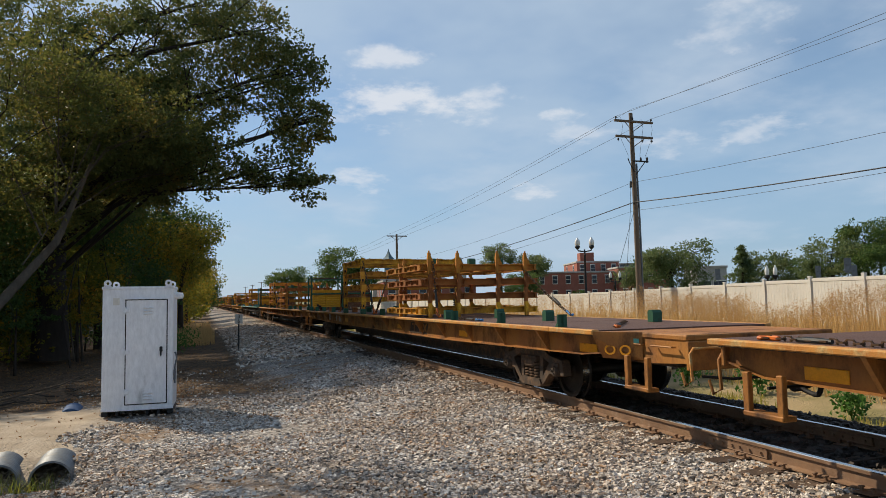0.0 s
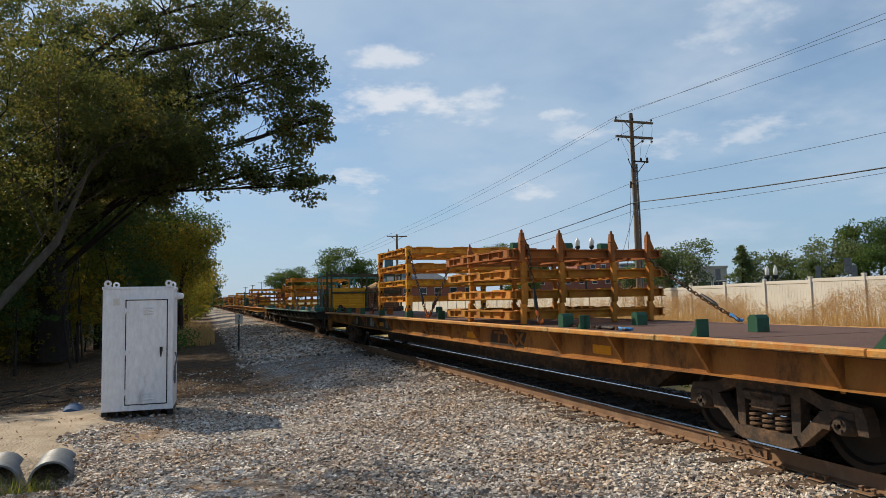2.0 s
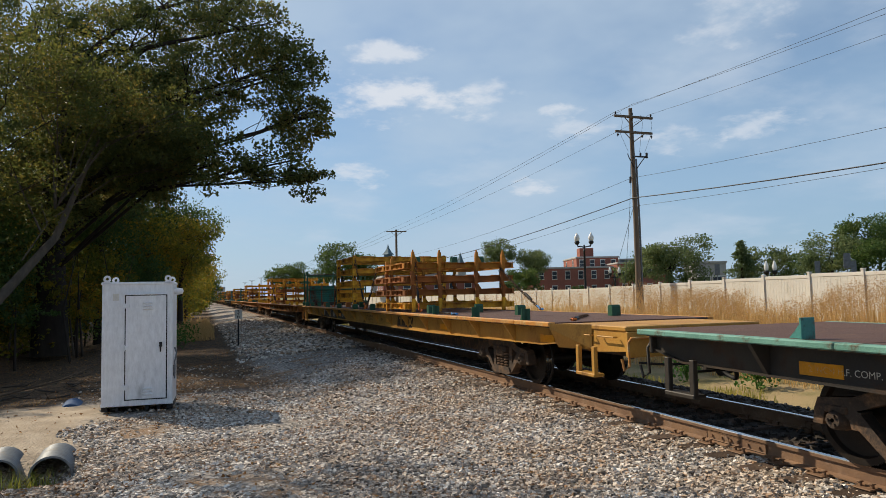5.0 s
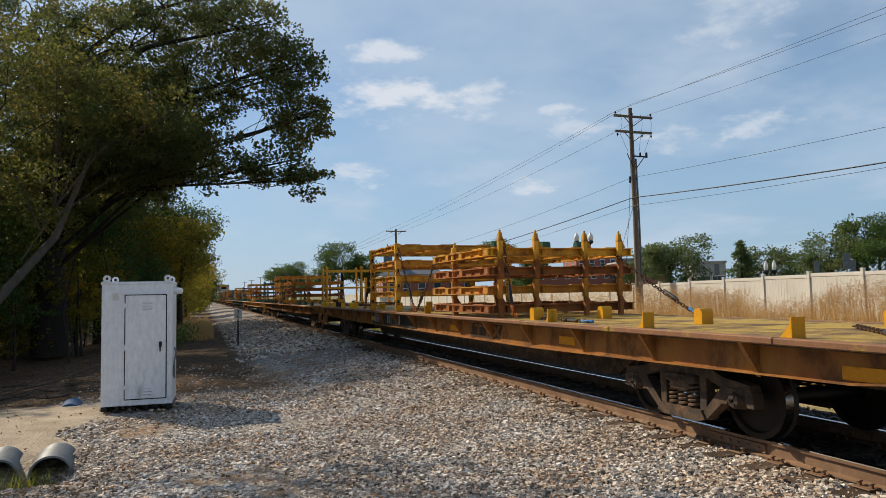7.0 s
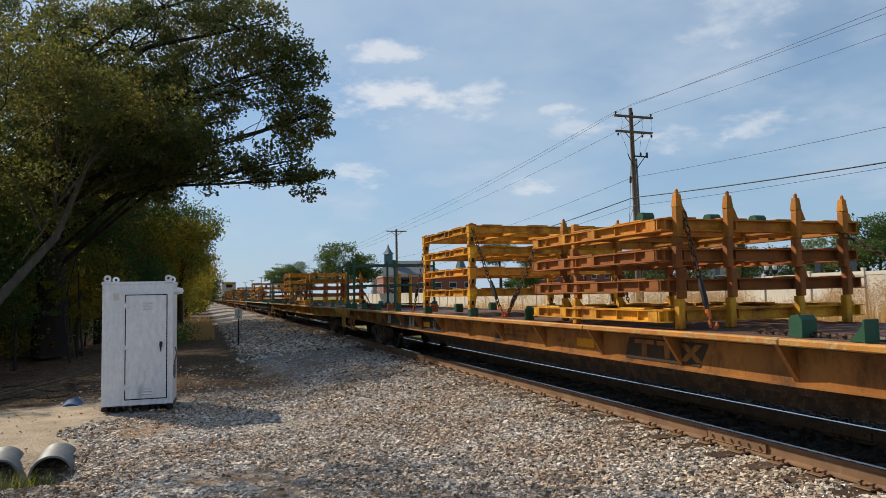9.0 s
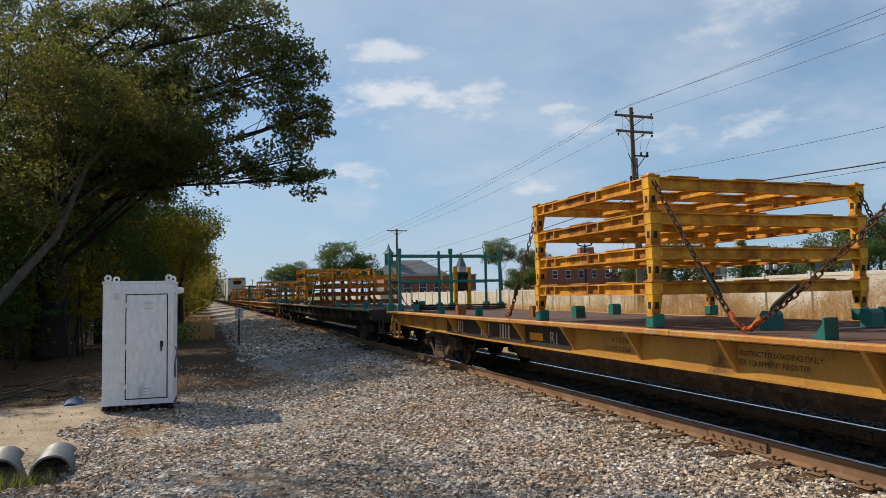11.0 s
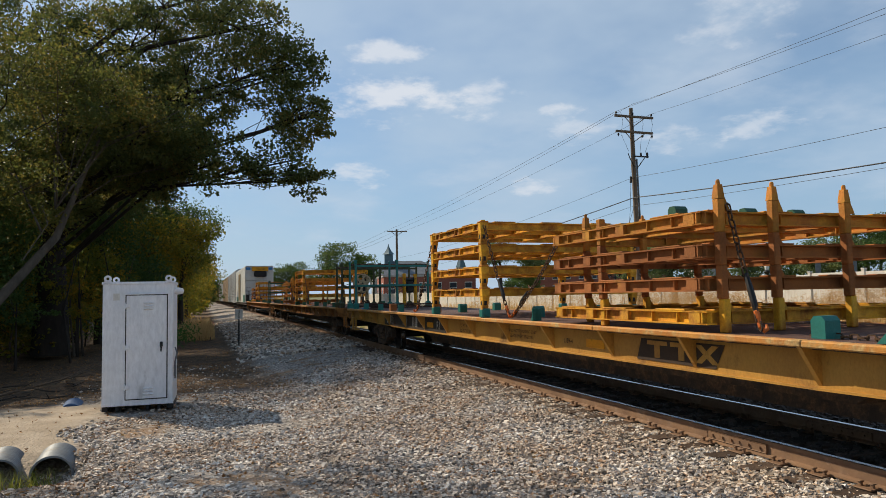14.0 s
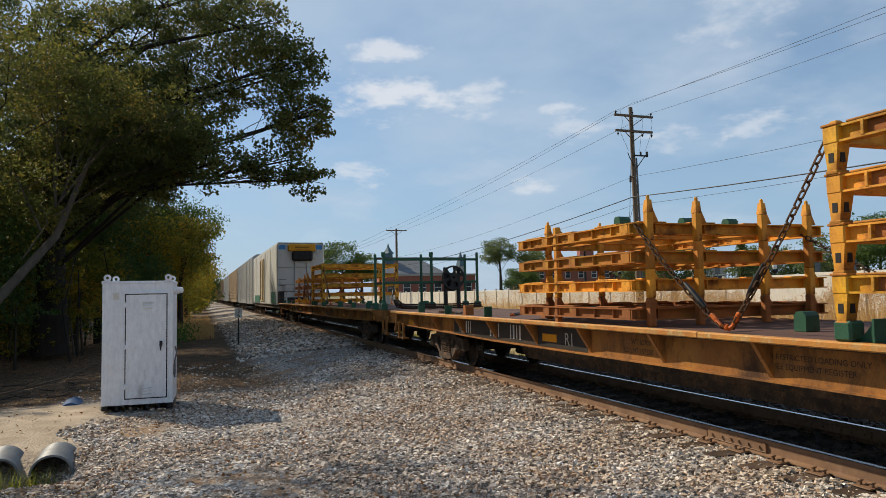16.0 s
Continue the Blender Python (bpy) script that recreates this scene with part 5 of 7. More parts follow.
def add_crate(y, x, cm, torn):
    c = thing("steel_crate", {"yellow": "ribbed yellow steel crate", "crate_green": "ribbed teal-green steel crate, rust-streaked", "crate_rust": "rusted ribbed steel crate",
                              "crate_wood": "weathered ribbed crate with flaking paint"}[cm] + (" with a bent lid" if torn else ""), "crate", (TC + x, y - 0.10, DECK), "crates in the racks")
    part("crate_body", crate_mesh(cm), None, c)
    cp = shared(("crate_post", cm), lambda: Build().cbox((-0.03, -0.03, 0.0), (0.03, 0.03, 0.99), 0.008).mesh("corner_post", MAT["crate_rust" if cm != "yellow" else cm]))
    for x_ in (0.01, 0.62, 1.27):
        for y_ in (-0.91, -0.01):
            part("corner_post", cp, None, c, at=(x_, y_, 0.0))
    sk = shared(("crate_skid", cm), lambda: Build().box((-0.05, -0.92, 0), (0.05, 0, 0.1)).mesh("skid", MAT["crate_rust"]))
    for x_ in (0.15, 1.1):
        part("skid", sk, None, c, at=(x_, 0, 0))
    lid = Build()
    if torn:
        lid.add([(0, -0.92, 0.93), (0.6, -0.9, 1.16), (1.28, -0.92, 0.95), (0, 0, 0.95), (0.55, 0, 1.22), (1.28, 0, 0.93), (0, -0.92, 0.91), (0.6, -0.9, 1.13), (1.28, -0.92, 0.93),
                 (0, 0, 0.92), (0.55, 0, 1.19), (1.28, 0, 0.91)], [(0, 1, 4, 3), (1, 2, 5, 4), (6, 9, 10, 7), (7, 10, 11, 8), (0, 6, 7, 1), (1, 7, 8, 2), (3, 4, 10, 9), (4, 5, 11, 10)])
    else:
        lid.cbox((0.0, -0.92, 0.935), (1.28, 0.0, 0.965), 0.01)
        for x in (0.4, 0.85):
            lid.tube([(x, -0.5, 0.96), (x, -0.5, 1.0), (x + 0.14, -0.5, 1.0), (x + 0.14, -0.5, 0.96)], 0.01, 6)
    part("lid", lid, MAT["yellow" if cm == "yellow" or torn else cm], c)
    rolls(c, c.location.y)


def add_pulley(y, x, mt, dy=-1.45, wheel=True):
    """A chain hoist between two posts; on the wheel's side a spoked hand wheel with round openings."""
    p = thing("hand_wheel_winch", "%s chain winch on two upright posts" % mt.replace("dark_metal", "black"), "winch", (TC + x, y + dy, DECK), "winches on the flatcars")
    m = MAT[mt]
    post_mat = MAT["olive" if mt == "mint" else mt]
    for px, tall in ((-0.2, 1.2), (0.2, 1.18)):
        q = part("post", Build().cbox((px - 0.05, 0.02, 0), (px + 0.05, 0.13, tall), 0.01).cbox((px - 0.09, -0.02, 0), (px + 0.09, 0.17, 0.03), 0.005), post_mat, p)
        b = Build()
        for z in (0.25, 0.5, 0.75, 1.0):
            b.tube([(px, 0.0, z), (px, 0.025, z)], 0.018, 6)
        tagged(part("bolts", b, MAT["dark_metal"], q), kind="stuff")
    part("drum_box", Build().cbox((-0.13, 0.0, 0.52), (0.13, 0.22, 0.92), 0.04), MAT["dark_metal"], p)
    part("drum", Build().lathe([(-0.15, 0.0), (-0.15, 0.1), (-0.11, 0.06), (0.11, 0.06), (0.15, 0.1), (0.15, 0.0)], 14, "x", (0, 0.08, 0.98)), MAT["dark_metal"], p, smooth=40)
    if wheel:
        w = Build()
        for r0, r1, ya, yb in ((0.30, 0.35, -0.08, -0.04), (0.03, 0.12, -0.10, -0.02)):
            w.lathe([(ya, r0), (ya, r1), (yb, r1), (yb, r0), (ya, r0)], 32, "y", (0, 0, 0.9))
        for k in range(6):
            mm = Matrix.Translation((0, -0.06, 0.9)) @ Matrix.Rotation(k * math.pi / 3 + 0.2, 4, "Y")
            # spokes widen to both ends, which leaves round openings
            w.add([mm @ Vector(v) for v in [(sx, sy, sz) for sy in (-0.012, 0.012) for sx, sz in ((-0.06, 0.1), (-0.03, 0.2), (-0.075, 0.31), (0.075, 0.31), (0.03, 0.2), (0.06, 0.1))]],
                  [(0, 1, 4, 5), (1, 2, 3, 4), (11, 10, 7, 6), (10, 9, 8, 7), (0, 6, 7, 1), (1, 7, 8, 2), (3, 9, 10, 4), (4, 10, 11, 5)])
        part("hand_wheel", w, m, p, smooth=30)
    else:
        part("hoop", Build().tube([(-0.36 + 0.2 * math.cos(a), 0.2, 0.84 + 0.24 * math.sin(a)) for a in np.linspace(0.6, 5.7, 14)], 0.014, 6), m, p, smooth=60)
    part("guard", Build().tube([(-0.4, 0.1, 0.6), (-0.46, 0.1, 0.75), (-0.46, 0.1, 1.1), (-0.2, 0.1, 1.15)], 0.014, 6).tube([(0.4, 0.1, 0.6), (0.46, 0.1, 0.75), (0.46, 0.1, 1.1), (0.2, 0.1, 1.15)], 0.014, 6), MAT["yellow"], p) if mt == "mint" else None
    rolls(p, p.location.y)


def link_verts():
    b = Build()
    ring = [(0.0, -0.052), (0.026, -0.03), (0.026, 0.03), (0.0, 0.052), (-0.026, 0.03), (-0.026, -0.03)]
    r = 0.011
    vs, fs = [], []
    n = len(ring)
    for k, (x, z) in enumerate(ring):
        d = Vector((x, 0, z)).normalized()
        for e in range(4):
            a = e * math.pi / 2 + 0.785
            vs.append((x + d.x * r * math.cos(a), r * math.sin(a), z + d.z * r * math.cos(a)))
    for k in range(n):
        for e in range(4):
            fs.append((k * 4 + e, k * 4 + (e + 1) % 4, ((k + 1) % n) * 4 + (e + 1) % 4, ((k + 1) % n) * 4 + e))
    return vs, fs


LINK = link_verts()


def chain(y0, p, q, sag=0.06, hook="orange", name_label="rusty tie-down chain with a hook"):
    """A tie-down chain of links from p to q (x, c, z on the car)."""
    P, Q = Vector((p[0], -p[1], p[2])), Vector((q[0], -q[1], q[2]))
    length = (Q - P).length
    n = max(4, int(length / 0.082))
    b = Build()
    d = (Q - P).normalized()
    for k in range(n):
        t = (k + 0.5) / n
        c = P.lerp(Q, t) - Vector((0, 0, sag * 4 * t * (1 - t)))
        rot = d.to_track_quat("Z", "Y").to_matrix().to_4x4() @ Matrix.Rotation(math.pi / 2 * (k % 2), 4, "Z")
        mm = Matrix.Translation(c) @ rot
        b.add([mm @ Vector(v) for v in LINK[0]], LINK[1])
    ch = thing("chain", name_label, "chain", (TC, y0, 0), "tie-down chains")
    tagged(part("chain_run", b, MAT["chain"], ch), kind="stuff")
    e = Build()
    mm = Matrix.Translation(Q) @ d.to_track_quat("Z", "Y").to_matrix().to_4x4()
    e.tube([mm @ Vector(v) for v in ((0, 0, -0.13), (0.0, 0, -0.03), (0.035, 0, 0.02), (0.07, 0, 0.0), (0.075, 0, -0.05))], [0.024, 0.022, 0.024, 0.02, 0.01], 7)
    e.cbox((-0.026, -0.026, -0.2), (0.026, 0.026, -0.1), 0.015, 0, mm)
    part("hook", e, MAT[hook], ch)
    if length > 1.2:
        s = Build()
        mid = P.lerp(Q, 0.72)
        mm = Matrix.Translation(mid) @ d.to_track_quat("Z", "Y").to_matrix().to_4x4()
        s.add([mm @ Vector(v) for v in Build().lathe([(-0.2, 0.0), (-0.2, 0.02), (-0.05, 0.032), (0.1, 0.032), (0.2, 0.018), (0.2, 0.0)], 8, "z").v],
              Build().lathe([(-0.2, 0.0), (-0.2, 0.02), (-0.05, 0.032), (0.1, 0.032), (0.2, 0.018), (0.2, 0.0)], 8, "z").f)
        part("tensioner", s, MAT["dark_metal"], ch)
    rolls(ch, y0)


def dress(i, y0, rev, cage, crates=(), pulley=None, fittings="green", bmats=None, rods=True):
    """The load of one flatcar: heavy stack, light stack, rack, chains."""
    bm = bmats or ("frame_yellow", "frame_brown", "frame_brown", "frame_rust")
    a_front, b_front = (17.0, 11.2) if rev else ({9: 12.38}.get(i, 12.05), {1: 18.5, 6: 17.95, 8: 18.6, 9: 18.4}.get(i, 18.3))
    load_a(y0, a_front, True, fittings, {1: (1, 2), 2: (0, 2, 3), 3: (0, 1, 3), 5: (2,), 6: (1,), 10: (1, 2), 11: (0,)}.get(i, ()))
    load_b(y0, b_front, bm)
    if cage:
        load_cage(y0, (26.2 if i == 11 else 25.9) if rev else (0.12 if i == 5 else 0.0), cage, crates, rods, pulley)
    a_back = a_front - A_LEN
    near = A_X0 + 0.06
    b_back = b_front - B_LEN
    ends = ((a_front, 13.3, 2.88), (b_back, 13.3, 2.3), (a_back, 7.7, 2.85)) if not rev else ((a_back, 12.6, 2.88), (b_front, 12.6, 2.4), (a_front, 18.4, 2.85))
    for c, foot, z in ends:
        chain(y0, (near, c, z), (near + 0.08, foot + (0.07 if c > foot else -0.07), 1.2))
    chain(y0, (A_X1 - 0.1, a_front, 2.85), (1.2, a_front + 1.35, 1.2))
    if not rev:
        chain(y0, (-1.2, b_front + 0.06, 2.5), (-1.25, b_front + 0.5, 1.2), 0.03)
    chain(y0, (1.2, b_front, 2.3), (1.25, b_front + 2.2, 1.2), 0.05, "blue")
    # slack chains lying along the deck
    c0 = b_front + 1.0 if not rev else 3.0
    chain(y0, (-1.15, c0, 1.17), (-1.2, c0 + 1.9, 1.17), 0.0, "blue")
    chain(y0, (0.3, 24.2 if not rev else 5.0, 1.17), (-0.9, 25.7 if not rev else 6.4, 1.17), 0.0)
    if cage and not rev:
        chain(y0, (-1.3, 3.9, 1.17), (-1.25, 1.6, 1.17), 0.0, "blue")


def tag_mark(car):
    """Sprayed shapes on the leading corner of a car."""
    part("graffiti", Build().add([(-1.405, -26.16, 1.05), (-1.15, -26.62, 1.05), (-1.15, -26.62, 0.99), (-1.395, -26.16, 0.99)], [(0, 1, 2, 3)]), MAT["mint"], car, "pale green sprayed band")
    o = Build()
    n = 14
    for cy, cz in ((-26.28, 0.9), (-26.48, 0.9)):
        x = -1.40 + 0.46 * (-26.16 - cy)
        vs = []
        for k in range(n):
            a = 2 * math.pi * k / n
            for r in (0.075, 0.05):
                yy = cy + r * math.cos(a)
                vs.append((-1.395 + 0.49 * (-26.16 - yy) - 0.03, yy, cz + r * 0.9 * math.sin(a)))
        o.add(vs, [(2 * k, 2 * k + 1, (2 * k + 3) % (2 * n), (2 * k + 2) % (2 * n)) for k in range(n)])
    part("graffiti", o, MAT["reflector"], car, "orange sprayed rings")


def build_train():
    ochre = "long ochre-painted flatcar, rust-stained, loaded with steel frames"
    black = "long black flatcar with a pale deck edge, loaded with steel frames"
    car, y = flatcar(0, "orange_sill", "edge_orange", "deck", "green", ochre, (-4.4, -9.8))
    chain(y, (-1.3, 2.6, 1.17), (-1.25, 0.5, 1.17), 0.0)
    spec = [
        (1, "orange_sill", "edge_orange", "deck", "green", ochre, None, False, "green", ("yellow", "crate_rust"), None, None),
        (2, "orange_sill", "edge_orange", "deck", "green", ochre, (-4.4, -9.8), False, "olive", ("yellow", "crate_rust"), None, ("frame_rust", "frame_rust", "frame_rust", "frame_brown")),
        (3, "black_sill", "edge_mint", "deck", "mint", black, None, True, "mint", ("crate_wood",), (-0.92, "mint"), None),
        (4, "yellow_sill", "edge_orange", "deck", "green", ochre, (-4.4, -9.8), False, "green", ("crate_green", "yellow"), None, None),
        (5, "orange_sill", "edge_brown", "deck_yellow", "yellow", "long flatcar with a yellow-painted deck, loaded with steel frames", (-8.6, -13.2), False, "yellow", (), (0.5, "yellow"), ("frame_brown", "frame_rust", "frame_brown", "frame_yellow")),
        (6, "orange_sill", "edge_orange", "deck", "green", ochre, (-4.4, -9.8), False, "green", (), (0.5, "yellow"), None),
        (7, "yellow_sill", "edge_orange", "deck", "teal", ochre, (-4.4, -9.8), False, "teal", (), (0.5, "yellow"), None),
        (8, "black_sill", "edge_pale", "deck", "teal", black, None, False, "teal", (), (0.5, "yellow"), ("frame_brown", "frame_brown", "frame_rust", "frame_amber")),
        (9, "yellow_sill", "edge_orange", "deck", "teal", ochre, (-4.4, -9.8), False, "teal", (), (0.6, "yellow"), None),
        (10, "orange_sill", "edge_orange", "deck", "green", ochre, (-4.4, -9.8), True, "olive", (), (-0.75, "cream"), ("frame_brown", "frame_amber", "frame_rust", "frame_amber")),
        (11, "orange_sill", "edge_orange", "deck", "green", ochre, (-4.4, -9.8), True, "green", (), (0.55, "dark_metal"), None),
    ]
    for i, sill, edge, deck, fit, lab, plate, rev, cage, crates, pulley, bm in spec:
        car, y = flatcar(i, sill, edge, deck, fit, lab, plate)
        if i == 1:
            tag_mark(car)
        dress(i, y, rev, cage, crates, pulley, fit, bm, rods=(i != 3))
    build_closed_cars()


def rack_car_mesh(mt, length, high, panels):
    b = Build()
    W = 1.55
    b.cbox((-W, -length, 0.85), (W, 0, 1.15), 0.02)
    n = panels
    for k in range(n):
        ya, yb = -length * (k + 0.04) / n, -length * (k + 0.96) / n
        rows = 18
        for r in range(rows):
            za = 1.15 + (high - 1.5) * r / rows
            b.box((-W, yb, za), (-W + 0.06, ya, za + (high - 1.5) / rows * 0.8))
        b.box((W - 0.06, yb, 1.15), (W, ya, high - 0.35))
    for k in range(n + 1):
        y = -length * k / n
        b.cbox((-W - 0.03, y - 0.07, 0.9), (-W + 0.1, y + 0.07, high - 0.3), 0.01)
    b.box((-W + 0.07, -length + 0.05, 1.15), (W - 0.07, -0.05, high - 0.35))
    # rounded roof
    pts = [(-W, high - 0.38), (-W, high - 0.3), (-1.2, high - 0.08), (-0.6, high), (0.6, high), (1.2, high - 0.08), (W, high - 0.3), (W, high - 0.38)]
    k = len(pts)
    b.add([(x, 0, z) for x, z in pts] + [(x, -length, z) for x, z in pts], [(j, (j + 1) % k, k + (j + 1) % k, k + j) for j in range(k)] + [tuple(range(k)), tuple(range(2 * k - 1, k - 1, -1))])
    return b.mesh("body", MAT[mt])


def build_closed_cars():
    """White refrigerated car and the tall car carriers behind it."""
    lead = REAR0 + 12 * PITCH + 0.4          # the first one's leading end
    Lr = 21.5
    y0 = lead + Lr
    c = thing("refrigerator_car", "tall white refrigerated boxcar with a yellow cooling unit, graffiti-marked", "boxcar", (TC, y0, 0))
    b = Build()
    b.cbox((-1.55, -Lr, 1.0), (1.55, 0, 5.12), 0.05)
    for y in (-0.3, -4.1, -7.9, -13.0, -17.0, -21.2):
        b.cbox((-1.565, y - 0.03, 1.1), (-1.54, y + 0.03, 5.0), 0.006)
    b.prism([(0, 5.12), (0, 5.17), (-Lr, 5.17), (-Lr, 5.12)], -1.5, 1.5)
    body = part("body", b, MAT["reefer"], c)
    part("underframe", Build().cbox((-1.4, -Lr, 0.75), (1.4, 0, 1.0), 0.02), MAT["steel"], c)
    d = Build()
    d.cbox((-1.63, -12.0, 1.2), (-1.57, -8.6, 4.6), 0.02)
    door = part("plug_door", d, MAT["cream"], c, "cream-coloured sliding plug door")
    part("door_bars", Build().tube([(-1.66, -9.4, 1.3), (-1.66, -9.4, 4.5)], 0.03, 6).tube([(-1.66, -11.2, 1.3), (-1.66, -11.2, 4.5)], 0.03, 6), MAT["rack_tan"], door)
    f = -Lr
    part("cooling_unit", Build().cbox((-0.85, f - 0.22, 4.58), (0.98, f, 5.06), 0.05), MAT["yellow"], c, "yellow cooling unit on the end wall")
    part("grille", Build().cbox((-0.6, f - 0.27, 3.92), (0.78, f, 4.58), 0.1), MAT["seal"], c)
    for x in (-1.35, 1.1):
        part("marking_panel", Build().box((x - 0.1, f - 0.01, 4.7), (x + 0.35, f - 0.002, 5.0)), MAT["blue"], c, "dark blue marking panel")
    for z in (4.7, 4.8, 4.9):
        part("slot", Build().box((-0.4, f - 0.226, z), (0.55, f - 0.22, z + 0.03)), MAT["seal"], c)
    part("graffiti", Build().box((-1.5, f - 0.006, 1.1), (-1.1, f - 0.003, 1.9)).box((-0.9, f - 0.006, 1.2), (0.3, f - 0.003, 1.5)), MAT["dark_metal"], c, "dark painted graffiti shapes")
    part("graffiti", Build().box((-1.585, -20.5, 1.1), (-1.58, -17.6, 1.9)).box((-1.585, -7.6, 1.1), (-1.58, -2.5, 1.7)), MAT["crate_green"], c, "dull green painted graffiti shapes")
    part("end_ribs", Build().cbox((-0.42, f - 0.05, 1.2), (-0.38, f, 3.9), 0.01).cbox((0.40, f - 0.05, 1.2), (0.44, f, 3.9), 0.01).cbox((-1.5, f - 0.05, 2.35), (1.5, f, 2.4), 0.01)
         .cbox((-1.5, f - 0.05, 3.5), (1.5, f, 3.54), 0.01), MAT["rack_grey"], c)
    lad = Build()
    for z in (1.5, 1.9, 2.3, 2.7):
        lad.tube([(-1.45, f - 0.08, z), (-1.0, f - 0.08, z)], 0.015, 6)
    lad.tube([(-1.5, f - 0.7, 1.9), (1.5, f - 0.7, 1.9)], 0.025, 6).tube([(-1.5, f - 0.7, 1.0), (-1.5, f - 0.7, 1.95)], 0.03, 6)
    lad.cbox((-1.4, f - 0.8, 1.0), (1.4, f, 1.06), 0.01)
    part("end_walkway", lad, MAT["steel"], c)
    for yc in (-2.4, -Lr + 2.4):
        add_truck(c, yc, False)
    rolls(c, y0)
    y = y0 + 0.9
    for k, mt in enumerate(("rack_grey", "rack_tan", "rack_grey", "rack_brown", "rack_brown", "rack_tan", "rack_brown", "rack_grey")):
        Lc = 27.4
        yy = y + Lc
        ob = thing("autorack_car", {"rack_grey": "tall galvanised car carrier with slatted side panels", "rack_tan": "tall tan-painted car carrier with slatted side panels",
                                    "rack_brown": "tall rust-brown car carrier with slatted side panels"}[mt], "railcar", (TC, yy, 0), "tall car carriers of the train")
        part("body", shared(("rackcar", mt), lambda: rack_car_mesh(mt, Lc, 5.75, 12)), None, ob)
        for yc in (-3.2, -Lc + 3.2):
            add_truck(ob, yc, False)
        rolls(ob, yy)
        y = yy + 0.9


# ---- the yard ----
def build_cabinet():
    c = thing("equipment_cabinet", "tall white steel trackside equipment cabinet, scuffed, on skids", "cabinet", (-1.57, 13.2, -0.30), rz=-2.0)
    W, Dp, H = 1.14, 1.0, 2.19
    b = Build()
    b.cbox((0, 0, 0.09), (W, Dp, H), 0.015)
    b.cbox((-0.012, -0.012, H - 0.02), (W + 0.012, Dp + 0.012, H + 0.03), 0.01)
    b.cbox((-0.006, -0.008, 0.09), (W + 0.006, 0.0, 0.14), 0.003)
    part("body", b, MAT["cabinet"], c)
    part("skid", Build().cbox((0.0, 0.03, 0), (0.1, Dp - 0.03, 0.09), 0.01), MAT["dark_metal"], c)
    part("skid", Build().cbox((W - 0.1, 0.03, 0), (W, Dp - 0.03, 0.09), 0.01), MAT["dark_metal"], c)
    for x in (0.22, 0.7, 0.88):
        part("foot", Build().cbox((x, 0.03, 0.0), (x + 0.05, 0.3, 0.09), 0.006), MAT["dark_metal"], c)
    x0, x1, z0, z1 = 0.38, 1.03, 0.2, 1.98
    part("door_seal", Build().box((x0 - 0.018, -0.004, z0 - 0.018), (x1 + 0.018, 0.002, z1 + 0.018)), MAT["seal"], c)
    d = part("door", Build().cbox((x0, -0.022, z0), (x1, 0.0, z1), 0.006), MAT["cabinet"], c)
    part("drip_edge", Build().cbox((x0 - 0.03, -0.045, z1 + 0.015), (x1 + 0.03, 0.0, z1 + 0.035), 0.005), MAT["cabinet"], c)
    for z in (z1 - 0.17, z0 + 0.14):
        for k in range(3):
            zz = z - 0.05 * (k - 1)
            part("louvre", shared("louvre", lambda: Build().add([(0, -0.024, 0), (0.155, -0.024, 0), (0.155, -0.048, -0.016), (0, -0.048, -0.016), (0, -0.022, -0.03), (0.155, -0.022, -0.03)],
                                                                  [(0, 1, 2, 3), (3, 2, 5, 4), (0, 3, 4), (1, 5, 2)]).mesh("louvre", MAT["cabinet"])), None, d, at=(x0 + 0.28, 0, zz))
    for z in (0.42, 1.1, 1.82):
        part("hinge", Build().cbox((x0 - 0.055, -0.045, z - 0.05), (x0 + 0.06, -0.02, z + 0.02), 0.006).tube([(x0 - 0.02, -0.04, z - 0.07), (x0 - 0.02, -0.04, z + 0.04)], 0.014, 8), MAT["cabinet"], c)
    part("handle", Build().cbox((x1 - 0.11, -0.035, 1.08), (x1 - 0.06, -0.02, 1.17), 0.01).tube([(x1 - 0.085, -0.06, 1.13), (x1 - 0.085, -0.065, 1.0)], [0.018, 0.011], 8), MAT["dark_metal"], d, "dark worn latch handle")
    for x in (0.02, W - 0.14):
        for y in (0.0, Dp - 0.02):
            e = Build()
            n = 12
            out = [(0, 0), (0.12, 0), (0.12, 0.09)] + [(0.06 + 0.06 * math.cos(a), 0.09 + 0.06 * math.sin(a)) for a in np.linspace(0.3, math.pi - 0.3, 7)] + [(0, 0.09)]
            hole = [(0.06 + 0.025 * math.cos(2 * math.pi * k / 16), 0.085 + 0.025 * math.sin(2 * math.pi * k / 16)) for k in range(16)]
            ring = [(0.06 + (0.06) * math.cos(2 * math.pi * k / 16), 0.085 + 0.06 * math.sin(2 * math.pi * k / 16)) for k in range(16)]
            ys = (y - 0.012, y + 0.012)
            vs = [(x + u, yy, H + 0.0 + v) for yy in ys for u, v in hole] + [(x + u, yy, H + v) for yy in ys for u, v in ring]
            fs = []
            for k in range(16):
                q = (k + 1) % 16
                fs += [(k, q, 32 + q, 32 + k), (16 + k, 48 + k, 48 + q, 16 + q), (k, 16 + k, 16 + q, q), (32 + k, 32 + q, 48 + q, 48 + k)]
            e.add(vs, fs).box((x, ys[0], H), (x + 0.12, ys[1], H + 0.04))
            part("lifting_eye", e, MAT["cabinet"], c)
    lamp = Build()
